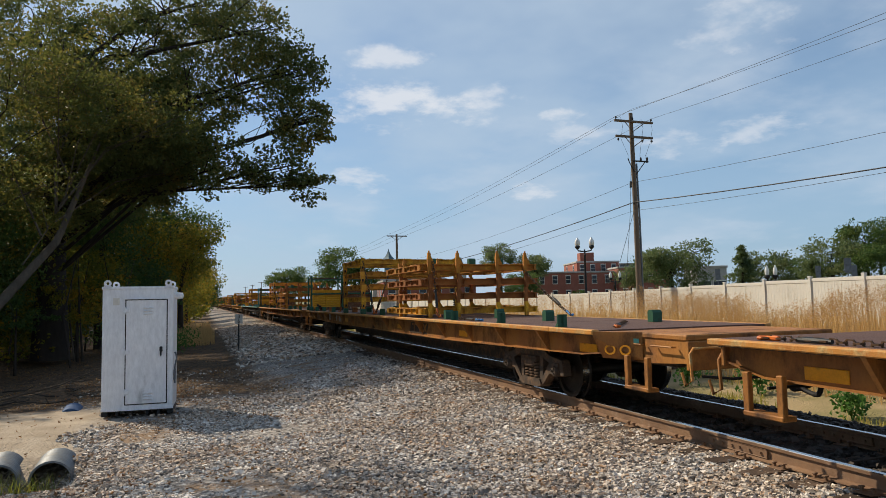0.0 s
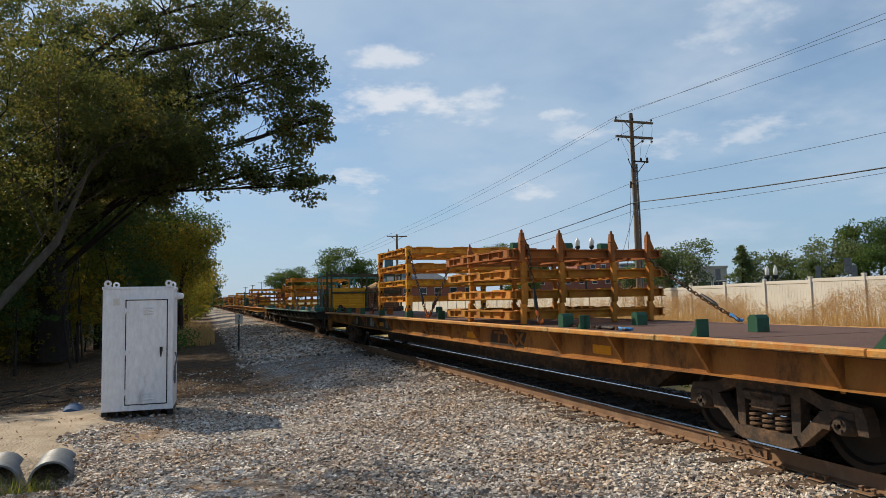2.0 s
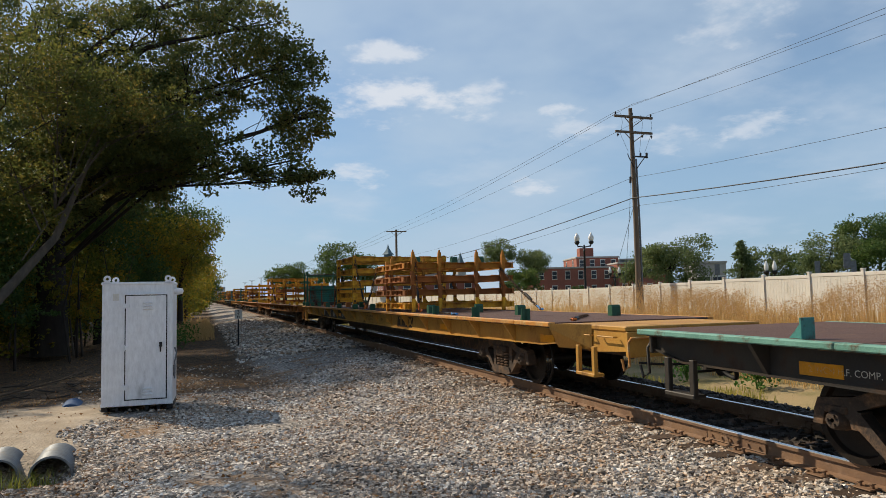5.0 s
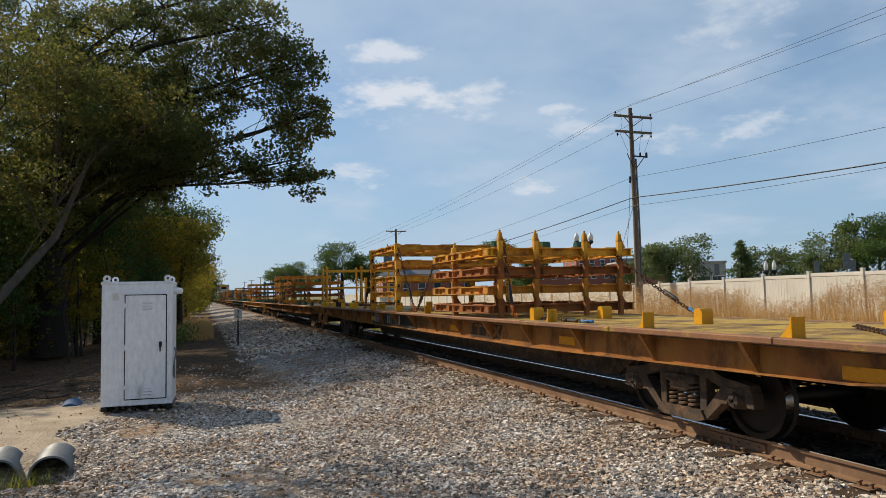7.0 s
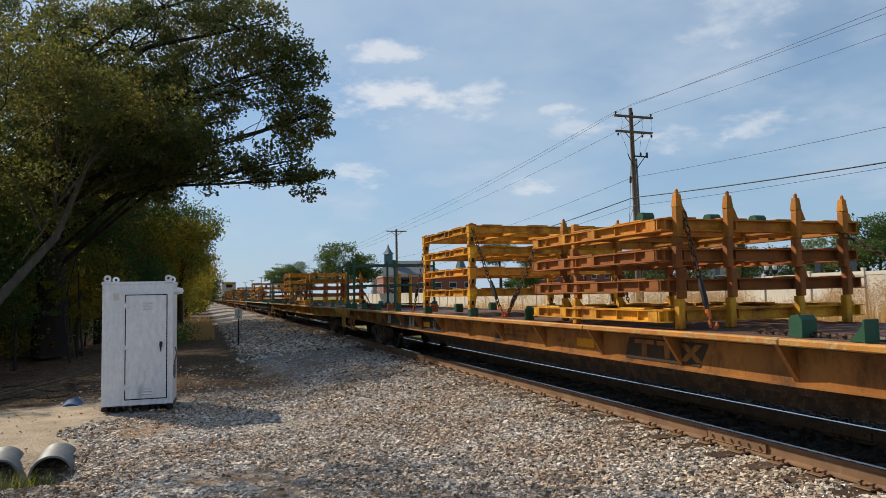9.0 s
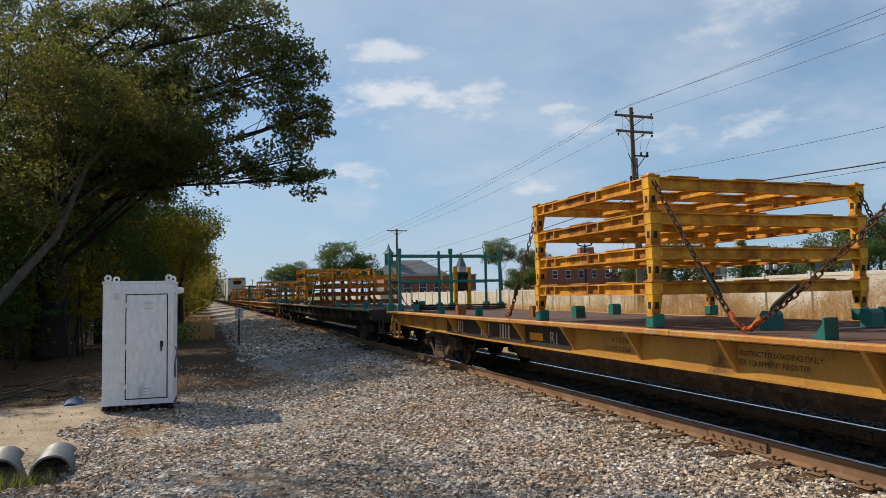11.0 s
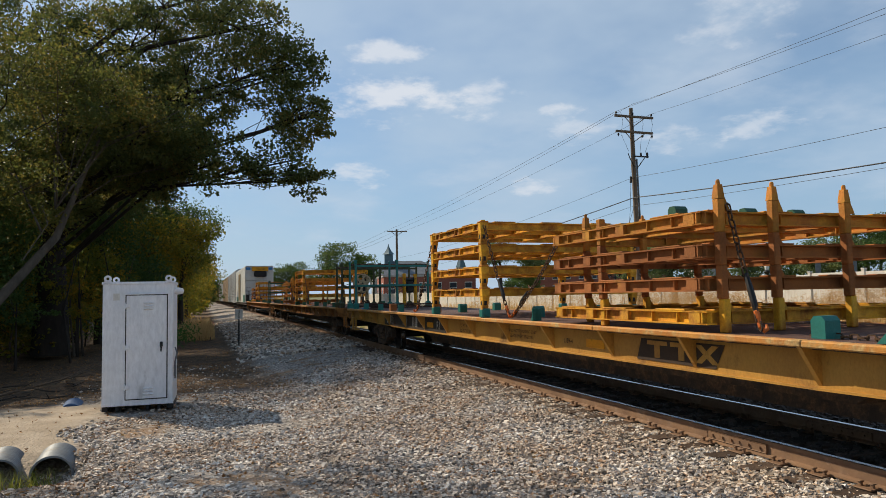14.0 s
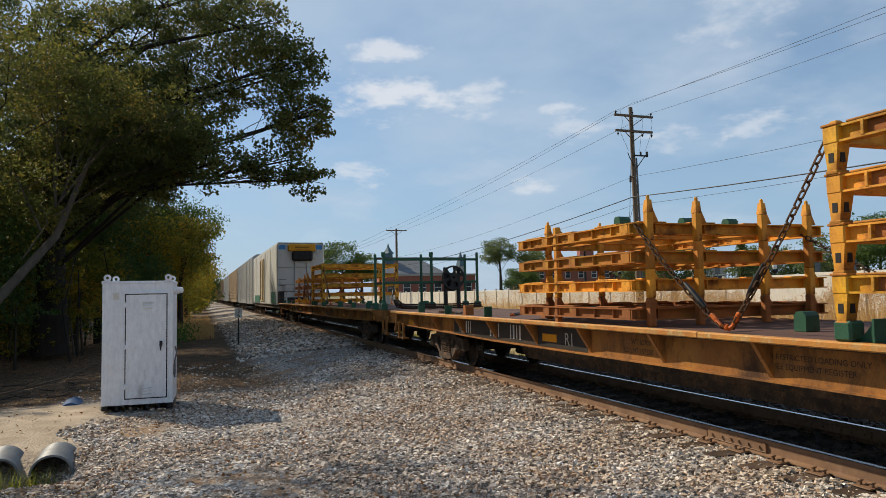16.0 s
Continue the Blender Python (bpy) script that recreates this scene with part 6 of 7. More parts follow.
    lamp.lathe([(0, 0.0), (0.0, 0.05), (0.05, 0.065), (0.14, 0.05), (0.16, 0.0)], 12, "x", (W, 0.3, H - 0.14))
    part("side_lamp", lamp, MAT["cabinet"], c, smooth=50)
    part("conduit", Build().tube([(W + 0.02, 0.2, 0.5), (W + 0.02, 0.2, 0.8), (W + 0.05, 0.2, 0.95), (W + 0.02, 0.2, 1.05)], 0.015, 6).cbox((W, 0.12, 0.55), (W + 0.03, 0.32, 0.75), 0.008), MAT["galvanised"], c)
    part("name_plate", Build().box((0.17, -0.0035, 1.9), (0.27, 0.0, 2.02)), MAT["fence"], c)


def pipe(x, y, z, r, length, rz, rx, mt="galvanised"):
    p = thing("culvert_pipe", "corrugated galvanised culvert pipe, half buried in gravel", "pipe", (x, y, z))
    p.matrix_basis = pose(x, y, z, rx, 0, rz)
    b = Build()
    prof = []
    n = int(length / 0.022)
    for k in range(n):
        prof.append((length * k / n, r + 0.007 * math.sin(k * math.pi / 1.5)))
    b.lathe([(0, r - 0.02)] + [(0, r + 0.004)] + prof[1:], 28, "y")
    b.lathe([(0, r - 0.02), (length, r - 0.02)], 28, "y")
    part("pipe_wall", b, MAT[mt], p, smooth=50)
    # added black inner skin and back disc: shade inside the pipe painted as colour
    part("pipe_lining", Build().lathe([(0.02, r - 0.023), (length * 0.8, r - 0.023)], 28, "y"), MAT["seal"], p, smooth=50)
    part("pipe_end", Build().lathe([(length * 0.8, r - 0.019), (length * 0.8, 0.0)], 28, "y"), MAT["seal"], p)


def build_pipes():
    pipe(-1.66, 9.5, -0.47, 0.235, 0.8, 3, 1)
    pipe(-2.24, 9.6, -0.47, 0.225, 0.8, 6, 1)
    p = thing("plastic_pipe", "short blue plastic drain pipe lying in the earth", "pipe", (-2.3, 15.2, -0.45))
    part("pipe_wall", Build().lathe([(0, 0.0), (0, 0.2), (0.9, 0.2), (0.9, 0.0)], 20, "y"), material("blue_plastic", (0.03, 0.085, 0.2), (0.025, 0.07, 0.17), 4, 0.8), p, smooth=50)
    p.matrix_basis = pose(-2.25, 14.6, -0.50, 0, 0, 5)
    # blades of grass in front of the pipes
    rng = np.random.default_rng(21)
    blades("grass_tuft", "yellow-green grass tuft at the pipe mouths", "grass", rng, np.stack([rng.normal(-1.92, 0.2, 190), rng.normal(9.34, 0.07, 190), np.full(190, -0.68)], -1), 0.34, 0.011, MAT["straw_green"], 1.1)
    lg = thing("fallen_branch", "bare grey fallen branch on the earth", "branch", (-3.4, 14.6, -0.2))
    part("limb", Build().tube([(-0.6, -0.4, 0.15), (0, 0, 0.12), (0.9, 0.5, 0.3), (1.6, 1.2, 0.55)], [0.022, 0.02, 0.014, 0.005], 6), MAT["bark"], lg)


def build_twigs():
    """Bare fallen sticks on the bank under the trees."""
    rng = random.Random(17)
    for k in range(26):
        x, y = rng.uniform(-7.5, -2.2), rng.uniform(15.6, 24)
        lg = thing("fallen_branch", "bare grey-brown stick fallen among the leaves", "branch", (x, y, float(ground_z(x, y)) + 0.03), "fallen sticks", rng.uniform(0, 360))
        n = rng.uniform(0.6, 1.6)
        stick = part("limb", Build().tube([(-n / 2, 0, 0), (-n / 6, 0.06 * n, 0.02), (n / 5, -0.04 * n, 0.03), (n / 2, 0.05 * n, rng.uniform(0, 0.2))], [0.02, 0.017, 0.012, 0.004], 6), MAT["bark_pale" if k % 2 else "bark"], lg)
        part("twig", Build().tube([(n / 5, -0.04 * n, 0.03), (n / 3, -0.2 * n, 0.06)], [0.01, 0.003], 5), MAT["bark"], stick)


def blades(name, label, category, rng, base, height, width, mt, bend=0.4, kind="stuff", parent=None):
    """Grass blades: bent strips of two faces that taper to a tip."""
    n = len(base)
    a = rng.uniform(0, 6.283, n)
    h = height * rng.uniform(0.5, 1.15, n)
    d = np.stack([np.cos(a), np.sin(a), np.zeros(n)], -1)
    s = np.stack([-np.sin(a), np.cos(a), np.zeros(n)], -1) * width * 0.5
    lean = (rng.uniform(0.1, bend, n) * h)[:, None]
    up = np.stack([np.zeros(n), np.zeros(n), h], -1)
    mid, tip = base + up * 0.55 + d * lean * 0.4, base + up + d * lean
    V = np.stack([base - s, base + s, mid + s * 0.8, mid - s * 0.8, tip], 1).reshape(-1, 3)
    b = np.arange(n)[:, None] * 5
    F = np.concatenate([b + np.array([[0, 1, 2]]), b + np.array([[0, 2, 3]]), b + np.array([[3, 2, 4]])])
    ob = new(name, raw_mesh(name, V, F, mt))
    if parent:
        ob.parent = parent
        return tagged(ob, label)
    return tagged(ob, label, category, kind=kind)


MAT["straw_green"] = leaf_material("yellowing_grass", (0.13, 0.17, 0.03), (0.28, 0.26, 0.05), (0.46, 0.34, 0.08), 0.35)


def build_milepost():
    p = thing("milepost", "slim dark trackside post with a white number plate", "milepost", (1.64, 31.86, -0.42))
    part("post", Build().cbox((-0.03, -0.03, -0.1), (0.03, 0.03, 1.35), 0.006), MAT["dark_metal"], p)
    pl = part("number_plate", Build().cbox((-0.16, -0.045, 1.1), (0.16, -0.032, 1.52), 0.004), MAT["white_paint"], p, "small white number plate")
    for w, z in (("3", 1.40), ("6", 1.21)):
        ob = part("number", text_mesh((w, "milepost"), w, 0.24, MAT["dark_paint"]), None, pl)
        ob.matrix_basis = pose(0, -0.048, z, 90)


# ---- fence side ----
def build_fence():
    f = thing("fence", "long cream-white vinyl panel fence with square posts", "fence", (23.5, 0, 0))
    pm = Build().cbox((-0.065, -0.065, -0.2), (0.065, 0.065, 2.0), 0.008).cbox((-0.08, -0.08, 1.98), (0.08, 0.08, 2.03), 0.01).mesh("post", MAT["fence"])
    pb = Build()
    line = []
    for k in range(15):
        y = 0.07 + k * 0.1535
        line += [(-0.012, y), (-0.012, y + 0.145), (-0.004, y + 0.148), (-0.004, y + 0.151)]
    n = len(line)
    vs = [(x, y, z) for z in (0.0, 1.78) for x, y in line] + [(-x, y, z) for z in (0.0, 1.78) for x, y in line]
    fs = [(k, k + 1, n + k + 1, n + k) for k in range(n - 1)] + [(2 * n + k, 3 * n + k, 3 * n + k + 1, 2 * n + k + 1) for k in range(n - 1)]
    me = pb.add(vs, fs + [(0, n, 3 * n, 2 * n), (n - 1, 3 * n - 1, 4 * n - 1, 2 * n - 1)]).mesh("panel", MAT["fence"])
    rl = Build().cbox((-0.03, 0.06, 0), (0.03, 2.38, 0.14), 0.008).mesh("rail", MAT["fence"])
    for k in range(-4, 40):
        y = 19.3 + 2.44 * k
        z = 0.24 - max(0.0, (y - 19.3)) * 0.020 if y < 40 else -0.17
        ob = part("post", pm, None, f, at=(0.0, y, z))
        part("panel", me, None, f, at=(0.0, y, z))
        for dz in (-0.06, 1.76):
            part("rail", rl, None, f, at=(0.0, y, z + dz))


def build_poles():
    p = thing("utility_pole", "tall weathered wooden utility pole with crossarms and a metal riser", "utility pole", (22.4, 31.86, 0.0))
    part("shaft", Build().tube([(0, 0, -0.3), (-0.02, 0, 5.5), (-0.12, 0, 11.55)], [0.165, 0.14, 0.105], 12), MAT["wood_pole"], p, smooth=60)
    for z, x0, x1 in ((11.05, -1.25, 1.2), (10.2, -1.2, 1.15)):
        a = part("crossarm", Build().cbox((x0, -0.18, z - 0.06), (x1, -0.07, z + 0.06), 0.01), MAT["wood_pole"], p)
        for s in (-1, 1):
            part("brace", Build().tube([(s * 0.62, -0.16, z - 0.06), (-0.1, -0.14, z - 0.55)], 0.022, 6), MAT["wood_pole"], a)
        for x in ((x0 + 0.1, -0.1, x1 - 0.1) if z > 10.5 else (x0 + 0.15, 0.5, x1 - 0.05)):
            zz = z + 0.06
            part("insulator", Build().lathe([(0, 0.02), (0.05, 0.02), (0.07, 0.06), (0.11, 0.05), (0.14, 0.055), (0.18, 0.02), (0.18, 0)], 10, "z", (x, -0.12, zz if z > 10.5 else z - 0.28)), MAT["dark_metal"], a, smooth=50)
    part("riser", Build().tube([(0.205, -0.07, -0.2), (0.165, -0.07, 5.5), (0.09, -0.07, 8.75)], 0.05, 10), MAT["galvanised"], p, "grey metal riser pipe", smooth=60)
    part("bracket", Build().tube([(-0.06, -0.1, 8.25), (-0.42, -0.18, 8.75), (-0.52, -0.18, 9.0)], 0.025, 6).tube([(0.08, -0.1, 8.2), (0.36, -0.18, 8.6), (0.62, -0.18, 8.9)], 0.025, 6)
         .cbox((-0.15, -0.22, 8.82), (0.78, -0.14, 8.9), 0.02).lathe([(8.85, 0.05), (9.05, 0.055), (9.1, 0)], 8, "z", (0.3, -0.18, 0)).lathe([(8.8, 0.06), (9.08, 0.065), (9.12, 0)], 8, "z", (0.7, -0.18, 0)), MAT["dark_metal"], p)
    guy = part("guy_wire", Build().tube([(-0.15, -0.05, 10.1), (-0.45, -0.1, 6.0), (-1.2, -0.2, 0.0)], 0.011, 5), MAT["wire"], p)
    part("strain_insulator", Build().tube([(-0.325, -0.08, 7.75), (-0.35, -0.085, 7.4)], 0.06, 8), MAT["dark_metal"], guy)
    part("guy_wire", Build().tube([(-0.12, 0, 6.2), (-2.3, 0.1, 0.0)], 0.011, 5), MAT["wire"], p)
    for x, z in ((-0.85, 10.95), (0.45, 10.9), (1.05, 10.9)):
        part("jumper_wire", Build().tube([(x, -0.12, z + 0.3), (x + 0.1, -0.14, z - 0.2), (x - 0.05, -0.15, z - 0.9), (x * 0.55, -0.18, 9.1)], 0.008, 5), MAT["wire"], p)
    q = thing("utility_pole", "slender wooden utility pole with one crossarm, further along the line", "utility pole", (22.3, 80, 0))
    part("shaft", Build().tube([(0, 0, -0.3), (0, 0, 9.4)], [0.17, 0.12], 10), MAT["wood_pole"], q, smooth=60)
    a = part("crossarm", Build().cbox((-1.25, -0.15, 9.1), (1.25, -0.05, 9.22), 0.01), MAT["wood_pole"], q)
    part("brace", Build().tube([(-0.7, -0.1, 9.1), (0, -0.1, 8.6), (0.7, -0.1, 9.1)], 0.025, 6), MAT["wood_pole"], a)
    for y, z in ((128, 9.0), (176, 9.0), (224, 9.0), (272, 9.2), (320, 9.3), (370, 9.5)):
        ob = copy_thing(q, pose(22.3, y, z - 9.4))
        tagged(ob, "distant wooden utility pole along the railway")
    # wires, sagging from pole to pole
    def wire(a, b, sag, r=0.012):
        A, B = Vector(a), Vector(b)
        w = new("overhead_wire", Build().tube([A.lerp(B, t) - Vector((0, 0, 4 * sag * t * (1 - t))) for t in np.linspace(0, 1, 15)], r, 5).mesh("overhead_wire", MAT["wire"], 60))
        tagged(w, "dark overhead wire hung between poles", "wire", "overhead wires")
    ends = [(-1.15, 11.28), (-0.1, 11.75), (1.1, 11.28)]
    for k, (x, z) in enumerate(ends):
        wire((22.4 + x, 31.74, z), (22.4 + x, -14, (10.9, 10.6, 10.8)[k]), 0.5, 0.008)
        wire((22.4 + x, 31.74, z), (22.3 + (-1.15, 0.0, 1.15)[k], 80, 9.3), 0.35, 0.009)
        for j in range(4):
            wire((22.3 + (-1.15, 0.0, 1.15)[k], 80 + 48 * j, 9.3 if not j else 8.9), (22.3 + (-1.15, 0.0, 1.15)[k], 128 + 48 * j, 8.9), 0.4, 0.012)
    for z, z2, r in ((7.7, 7.2, 0.009), (6.6, 5.75, 0.026), (6.15, 6.15, 0.009)):
        wire((22.2, 31.8, z), (22.3, -14, z2), 0.6, r)
        wire((22.2, 31.8, z), (22.3, 80, z - 1.75), 0.5, r)


def street_lamp(x, y, z, h, spread=0.52, globe=0.21):
    l = thing("street_lamp", "black twin-globe street lamp behind the fence", "street lamp", (x, y, z), "street lamps")
    part("column", Build().lathe([(0, 0.2), (0.5, 0.16), (0.6, 0.1), (h - 1.0, 0.07), (h - 0.95, 0.1), (h - 0.9, 0.06), (h - 0.55, 0.06), (h - 0.5, 0.0)], 12, "z"), MAT["dark_metal"], l, smooth=50)
    part("arm", Build().tube([(-spread, 0, h - 0.45), (-spread * 0.9, 0, h - 0.62), (0, 0, h - 0.7), (spread * 0.9, 0, h - 0.62), (spread, 0, h - 0.45)], 0.05, 8), MAT["dark_metal"], l)
    for s in (-1, 1):
        g = part("globe", Build().lathe([(h - 0.28, 0.05), (h - 0.2, globe * 0.8), (h, globe), (h + 0.18, globe * 0.75), (h + 0.3, 0.06), (h + 0.36, 0.05), (h + 0.4, 0)], 14, "z", (s * spread, 0, 0)), MAT["globe"], l, "white glass globe", smooth=60)
        part("globe_base", Build().lathe([(h - 0.5, 0.0), (h - 0.5, 0.1), (h - 0.34, 0.2), (h - 0.24, 0.17), (h - 0.24, 0.0)], 12, "z", (s * spread, 0, 0)), MAT["dark_metal"], g)
    l.matrix_basis = pose(x, y, z, 0, 0, -30)


def building(name, label, x, y, w, dp, h, rz, wall, storeys, bays, z=0.3, win=(0.9, 1.5), parapet=True):
    """A block with real window openings set back in its front and side, and a flat roof with a parapet."""
    o = thing(name, label, "building", (x, y, z), rz=rz)
    part("wall", Build().cbox((0, 0, 0), (w, dp, h), 0.03), MAT[wall], o)
    part("roof", Build().cbox((-0.15, -0.15, h), (w + 0.15, dp + 0.15, h + 0.35), 0.05), MAT["concrete"], o)
    me = Build().box((-win[0] / 2, -0.02, 0), (win[0] / 2, 0.02, win[1])).mesh("window", MAT["glass"])
    fr = Build()
    for a_, b_ in (((-win[0] / 2 - 0.1, -0.06, -0.12), (win[0] / 2 + 0.1, 0.02, 0.0)), ((-win[0] / 2 - 0.1, -0.05, win[1]), (win[0] / 2 + 0.1, 0.02, win[1] + 0.16)),
                   ((-win[0] / 2 - 0.06, -0.05, 0), (-win[0] / 2, 0.02, win[1])), ((win[0] / 2, -0.05, 0), (win[0] / 2 + 0.06, 0.02, win[1])), ((-win[0] / 2, -0.04, win[1] * 0.48), (win[0] / 2, 0.02, win[1] * 0.53))):
        fr.box(a_, b_)
    frm = fr.mesh("window_frame", MAT["fence"])
    sh = h / storeys
    for s in range(storeys):
        for k in range(bays):
            wn = part("window", me, None, o, at=(w * (k + 0.5) / bays, -0.012, sh * s + sh * 0.3))
            part("window_frame", frm, None, wn)
        for k in range(max(2, bays // 2)):
            wn = part("window", me, None, o)
            wn.matrix_basis = pose(-0.012, dp * (k + 0.5) / max(2, bays // 2), sh * s + sh * 0.3, 0, 0, -90)
            part("window_frame", frm, None, wn)
    return o


def build_town():
    building("brick_building", "long red brick building with white-framed windows", 64.0, 126.0, 16, 14, 5.9, -18, "brick", 2, 6)
    t = building("brick_building", "tall red brick building with a stair tower", 76.0, 130.0, 9.0, 14, 8.3, -18, "brick", 3, 4)
    part("tower", Build().cbox((1.2, 2, 8.3), (4.2, 5, 10.6), 0.05), MAT["brick"], t)
    building("brick_building", "red brick wing with a flat parapet", 79.0, 119.0, 10, 10, 6.6, -18, "brick", 2, 4)
    building("office_building", "low grey office building with dark window bands", 74.5, 90.5, 4.6, 8, 5.3, -25, "concrete", 1, 2, win=(1.9, 1.6))
    building("office_building", "pale rooftop block behind the brick wing", 92, 138, 7, 8, 8.3, -20, "roof", 2, 3)
    building("station_building", "long pink-brick low building beside the line", 33.0, 128.0, 18, 12, 4.6, -8, "brick", 1, 6, win=(1.3, 2.0))
    h = building("town_hall", "grey town building with a hipped roof and a small spire", 38.0, 157.5, 17, 12, 5.6, -12, "concrete", 2, 6)
    r = Build()
    r.add([(-0.4, -0.4, 5.9), (17.4, -0.4, 5.9), (17.4, 12.4, 5.9), (-0.4, 12.4, 5.9), (5, 6, 9.4), (12, 6, 9.4)], [(0, 1, 5, 4), (1, 2, 5), (2, 3, 4, 5), (3, 0, 4)])
    part("hipped_roof", r, MAT["roof"], h)
    part("tower", Build().cbox((3.0, 4.2, 7.0), (5.0, 6.2, 11.0), 0.05), MAT["copper"], h)
    part("spire", Build().lathe([(11.0, 1.5), (11.4, 1.0), (12.4, 0.35), (13.6, 0.0)], 4, "z", (4.0, 5.2, 0)), MAT["copper"], h)
    c = thing("church", "distant church with a slim pointed steeple", "church", (89, 233.7, 0))
    part("tower", Build().cbox((-1.5, -1.5, 0), (1.5, 1.5, 11), 0.1), MAT["concrete"], c)
    part("steeple", Build().lathe([(11, 2.0), (16.5, 0.0)], 6, "z"), MAT["copper"], c)
    street_lamp(27.3, 45.5, 0.3, 5.3)
    street_lamp(39.6, 60.3, 0.3, 3.3, 0.45, 0.16)
    street_lamp(34.9, 35.3, 0.3, 2.65, 0.25, 0.14)
    for x, y in ((37.9, 34.4), (40.1, 33.6), (33.0, 38.0), (30.6, 26.0)):
        s = thing("street_sign", "blank grey back of a roadside sign on a post", "sign", (x, y, 0.3), "roadside signs", rz=-40)
        part("post", Build().tube([(0, 0, 0), (0, 0, 2.7)], 0.03, 6), MAT["galvanised"], s)
        part("panel", Build().cbox((-0.16, -0.03, 2.2), (0.16, -0.015, 2.95), 0.005), MAT["galvanised"], s)
    v = thing("parked_van", "white vehicle far down beside the line", "van", (4.0 - 3.2, 330, 0.2))
    part("body", Build().cbox((-1, -2.3, 0.35), (1, 2.3, 1.2), 0.15).cbox((-0.9, -1.4, 1.2), (0.9, 2.2, 2.0), 0.2), MAT["fence"], v)
    for x in (-0.8, 0.8):
        for y in (-1.5, 1.5):
            part("wheel", Build().lathe([(-0.12, 0), (-0.12, 0.35), (0.12, 0.35), (0.12, 0)], 12, "x", (x, y, 0.35)), MAT["seal"], v)


# ---- plants ----
def tree(name, label, base, lobes, rng, mt, leaf, per_m2, limb_mat="bark", trunk=0.4, lean=(0, 0), limbs=True, cluster=0.45, per_cluster=26, rise=None, broad=0.6):
    """Tapered trunk, limbs that reach into each lobe, and leaves in clusters spread unevenly through the lobes."""
    t = thing(name, label, "tree", base)
    B = Vector(base)
    top = max(c[2] for c, r in lobes)
    tr = Build()
    fork = 0.42
    crown = sum((Vector(c) for c, r in lobes), Vector()) / len(lobes) - B
    knots = [Vector((0, 0, -0.4)), Vector((lean[0] * 0.3, lean[1] * 0.3, (top - B.z) * 0.2)), Vector((lean[0], lean[1], (top - B.z) * fork)), Vector((lean[0] * 1.3 + crown.x * 0.2, lean[1] * 1.3 + crown.y * 0.2, (top - B.z) * 0.8))]
    tr.tube(knots, [trunk * 1.35, trunk, trunk * 0.8, trunk * 0.25], 12)
    part("trunk", tr, MAT[limb_mat], t, smooth=60)
    for c, r in lobes:
        C = Vector(c) - B
        zf = min(max(C.z * 0.62, (top - B.z) * 0.2), (top - B.z) * 0.7)
        if rise is not None:
            zf = C.z - rise * math.hypot(C.x, C.y)
        S = knots[1].lerp(knots[3], min(max((zf - knots[1].z) / (knots[3].z - knots[1].z), 0), 1))
        m1 = S.lerp(C, 0.45) + Vector((rng.normal(0, 0.3), rng.normal(0, 0.3), 0.10 * (C - S).length + rng.normal(0, 0.3)))
        b = Build()
        rad = trunk * (0.24 if r > 1.8 else 0.15)
        b.tube([S, m1, C, C + (C - m1).normalized() * r * 0.6], [rad, rad * 0.7, rad * 0.4, rad * 0.1], 8)
        for k in range(7 if limbs else 3):
            d = Vector(rng.normal(0, 1, 3))
            d.z = abs(d.z) * 0.5 - 0.15
            d = d.normalized() * r * rng.uniform(0.7, 1.05)
            s = m1.lerp(C, rng.uniform(0.3, 1.0))
            b.tube([s, s.lerp(C + d, 0.5) + Vector(rng.normal(0, 0.12 * r, 3)), C + d], [rad * 0.3, rad * 0.2, 0.012], 5)
        part("limb", b, MAT[limb_mat], t, smooth=60)
    pts = []
    for c, r in lobes:
        n = max(6, int(per_m2 * r * r * 12.6 / per_cluster))
        d = rng.normal(0, 1, (n, 3))
        d /= np.linalg.norm(d, axis=1)[:, None]
        rad = r * (rng.uniform(0.25, 1.0, n) ** 0.5) * (1 + 0.22 * np.array([noise.noise(Vector(q) * 2.2 + Vector(c)) for q in d.tolist()]))
        q = d * rad[:, None] * np.array([1, 1, 0.8]) + np.array(c)
        cl = q[:, None] + np.clip(rng.normal(0, 1, (n, per_cluster, 3)), -1.5, 1.5) * np.array([cluster, cluster, cluster * 0.55]) * min(1.0, r / 1.6)
        pts.append(cl.reshape(-1, 3))
    pts = np.concatenate(pts) - np.array(base)
    cards("crown", pts, leaf, leaf * broad, MAT[mt], rng, parent=t)
    return t


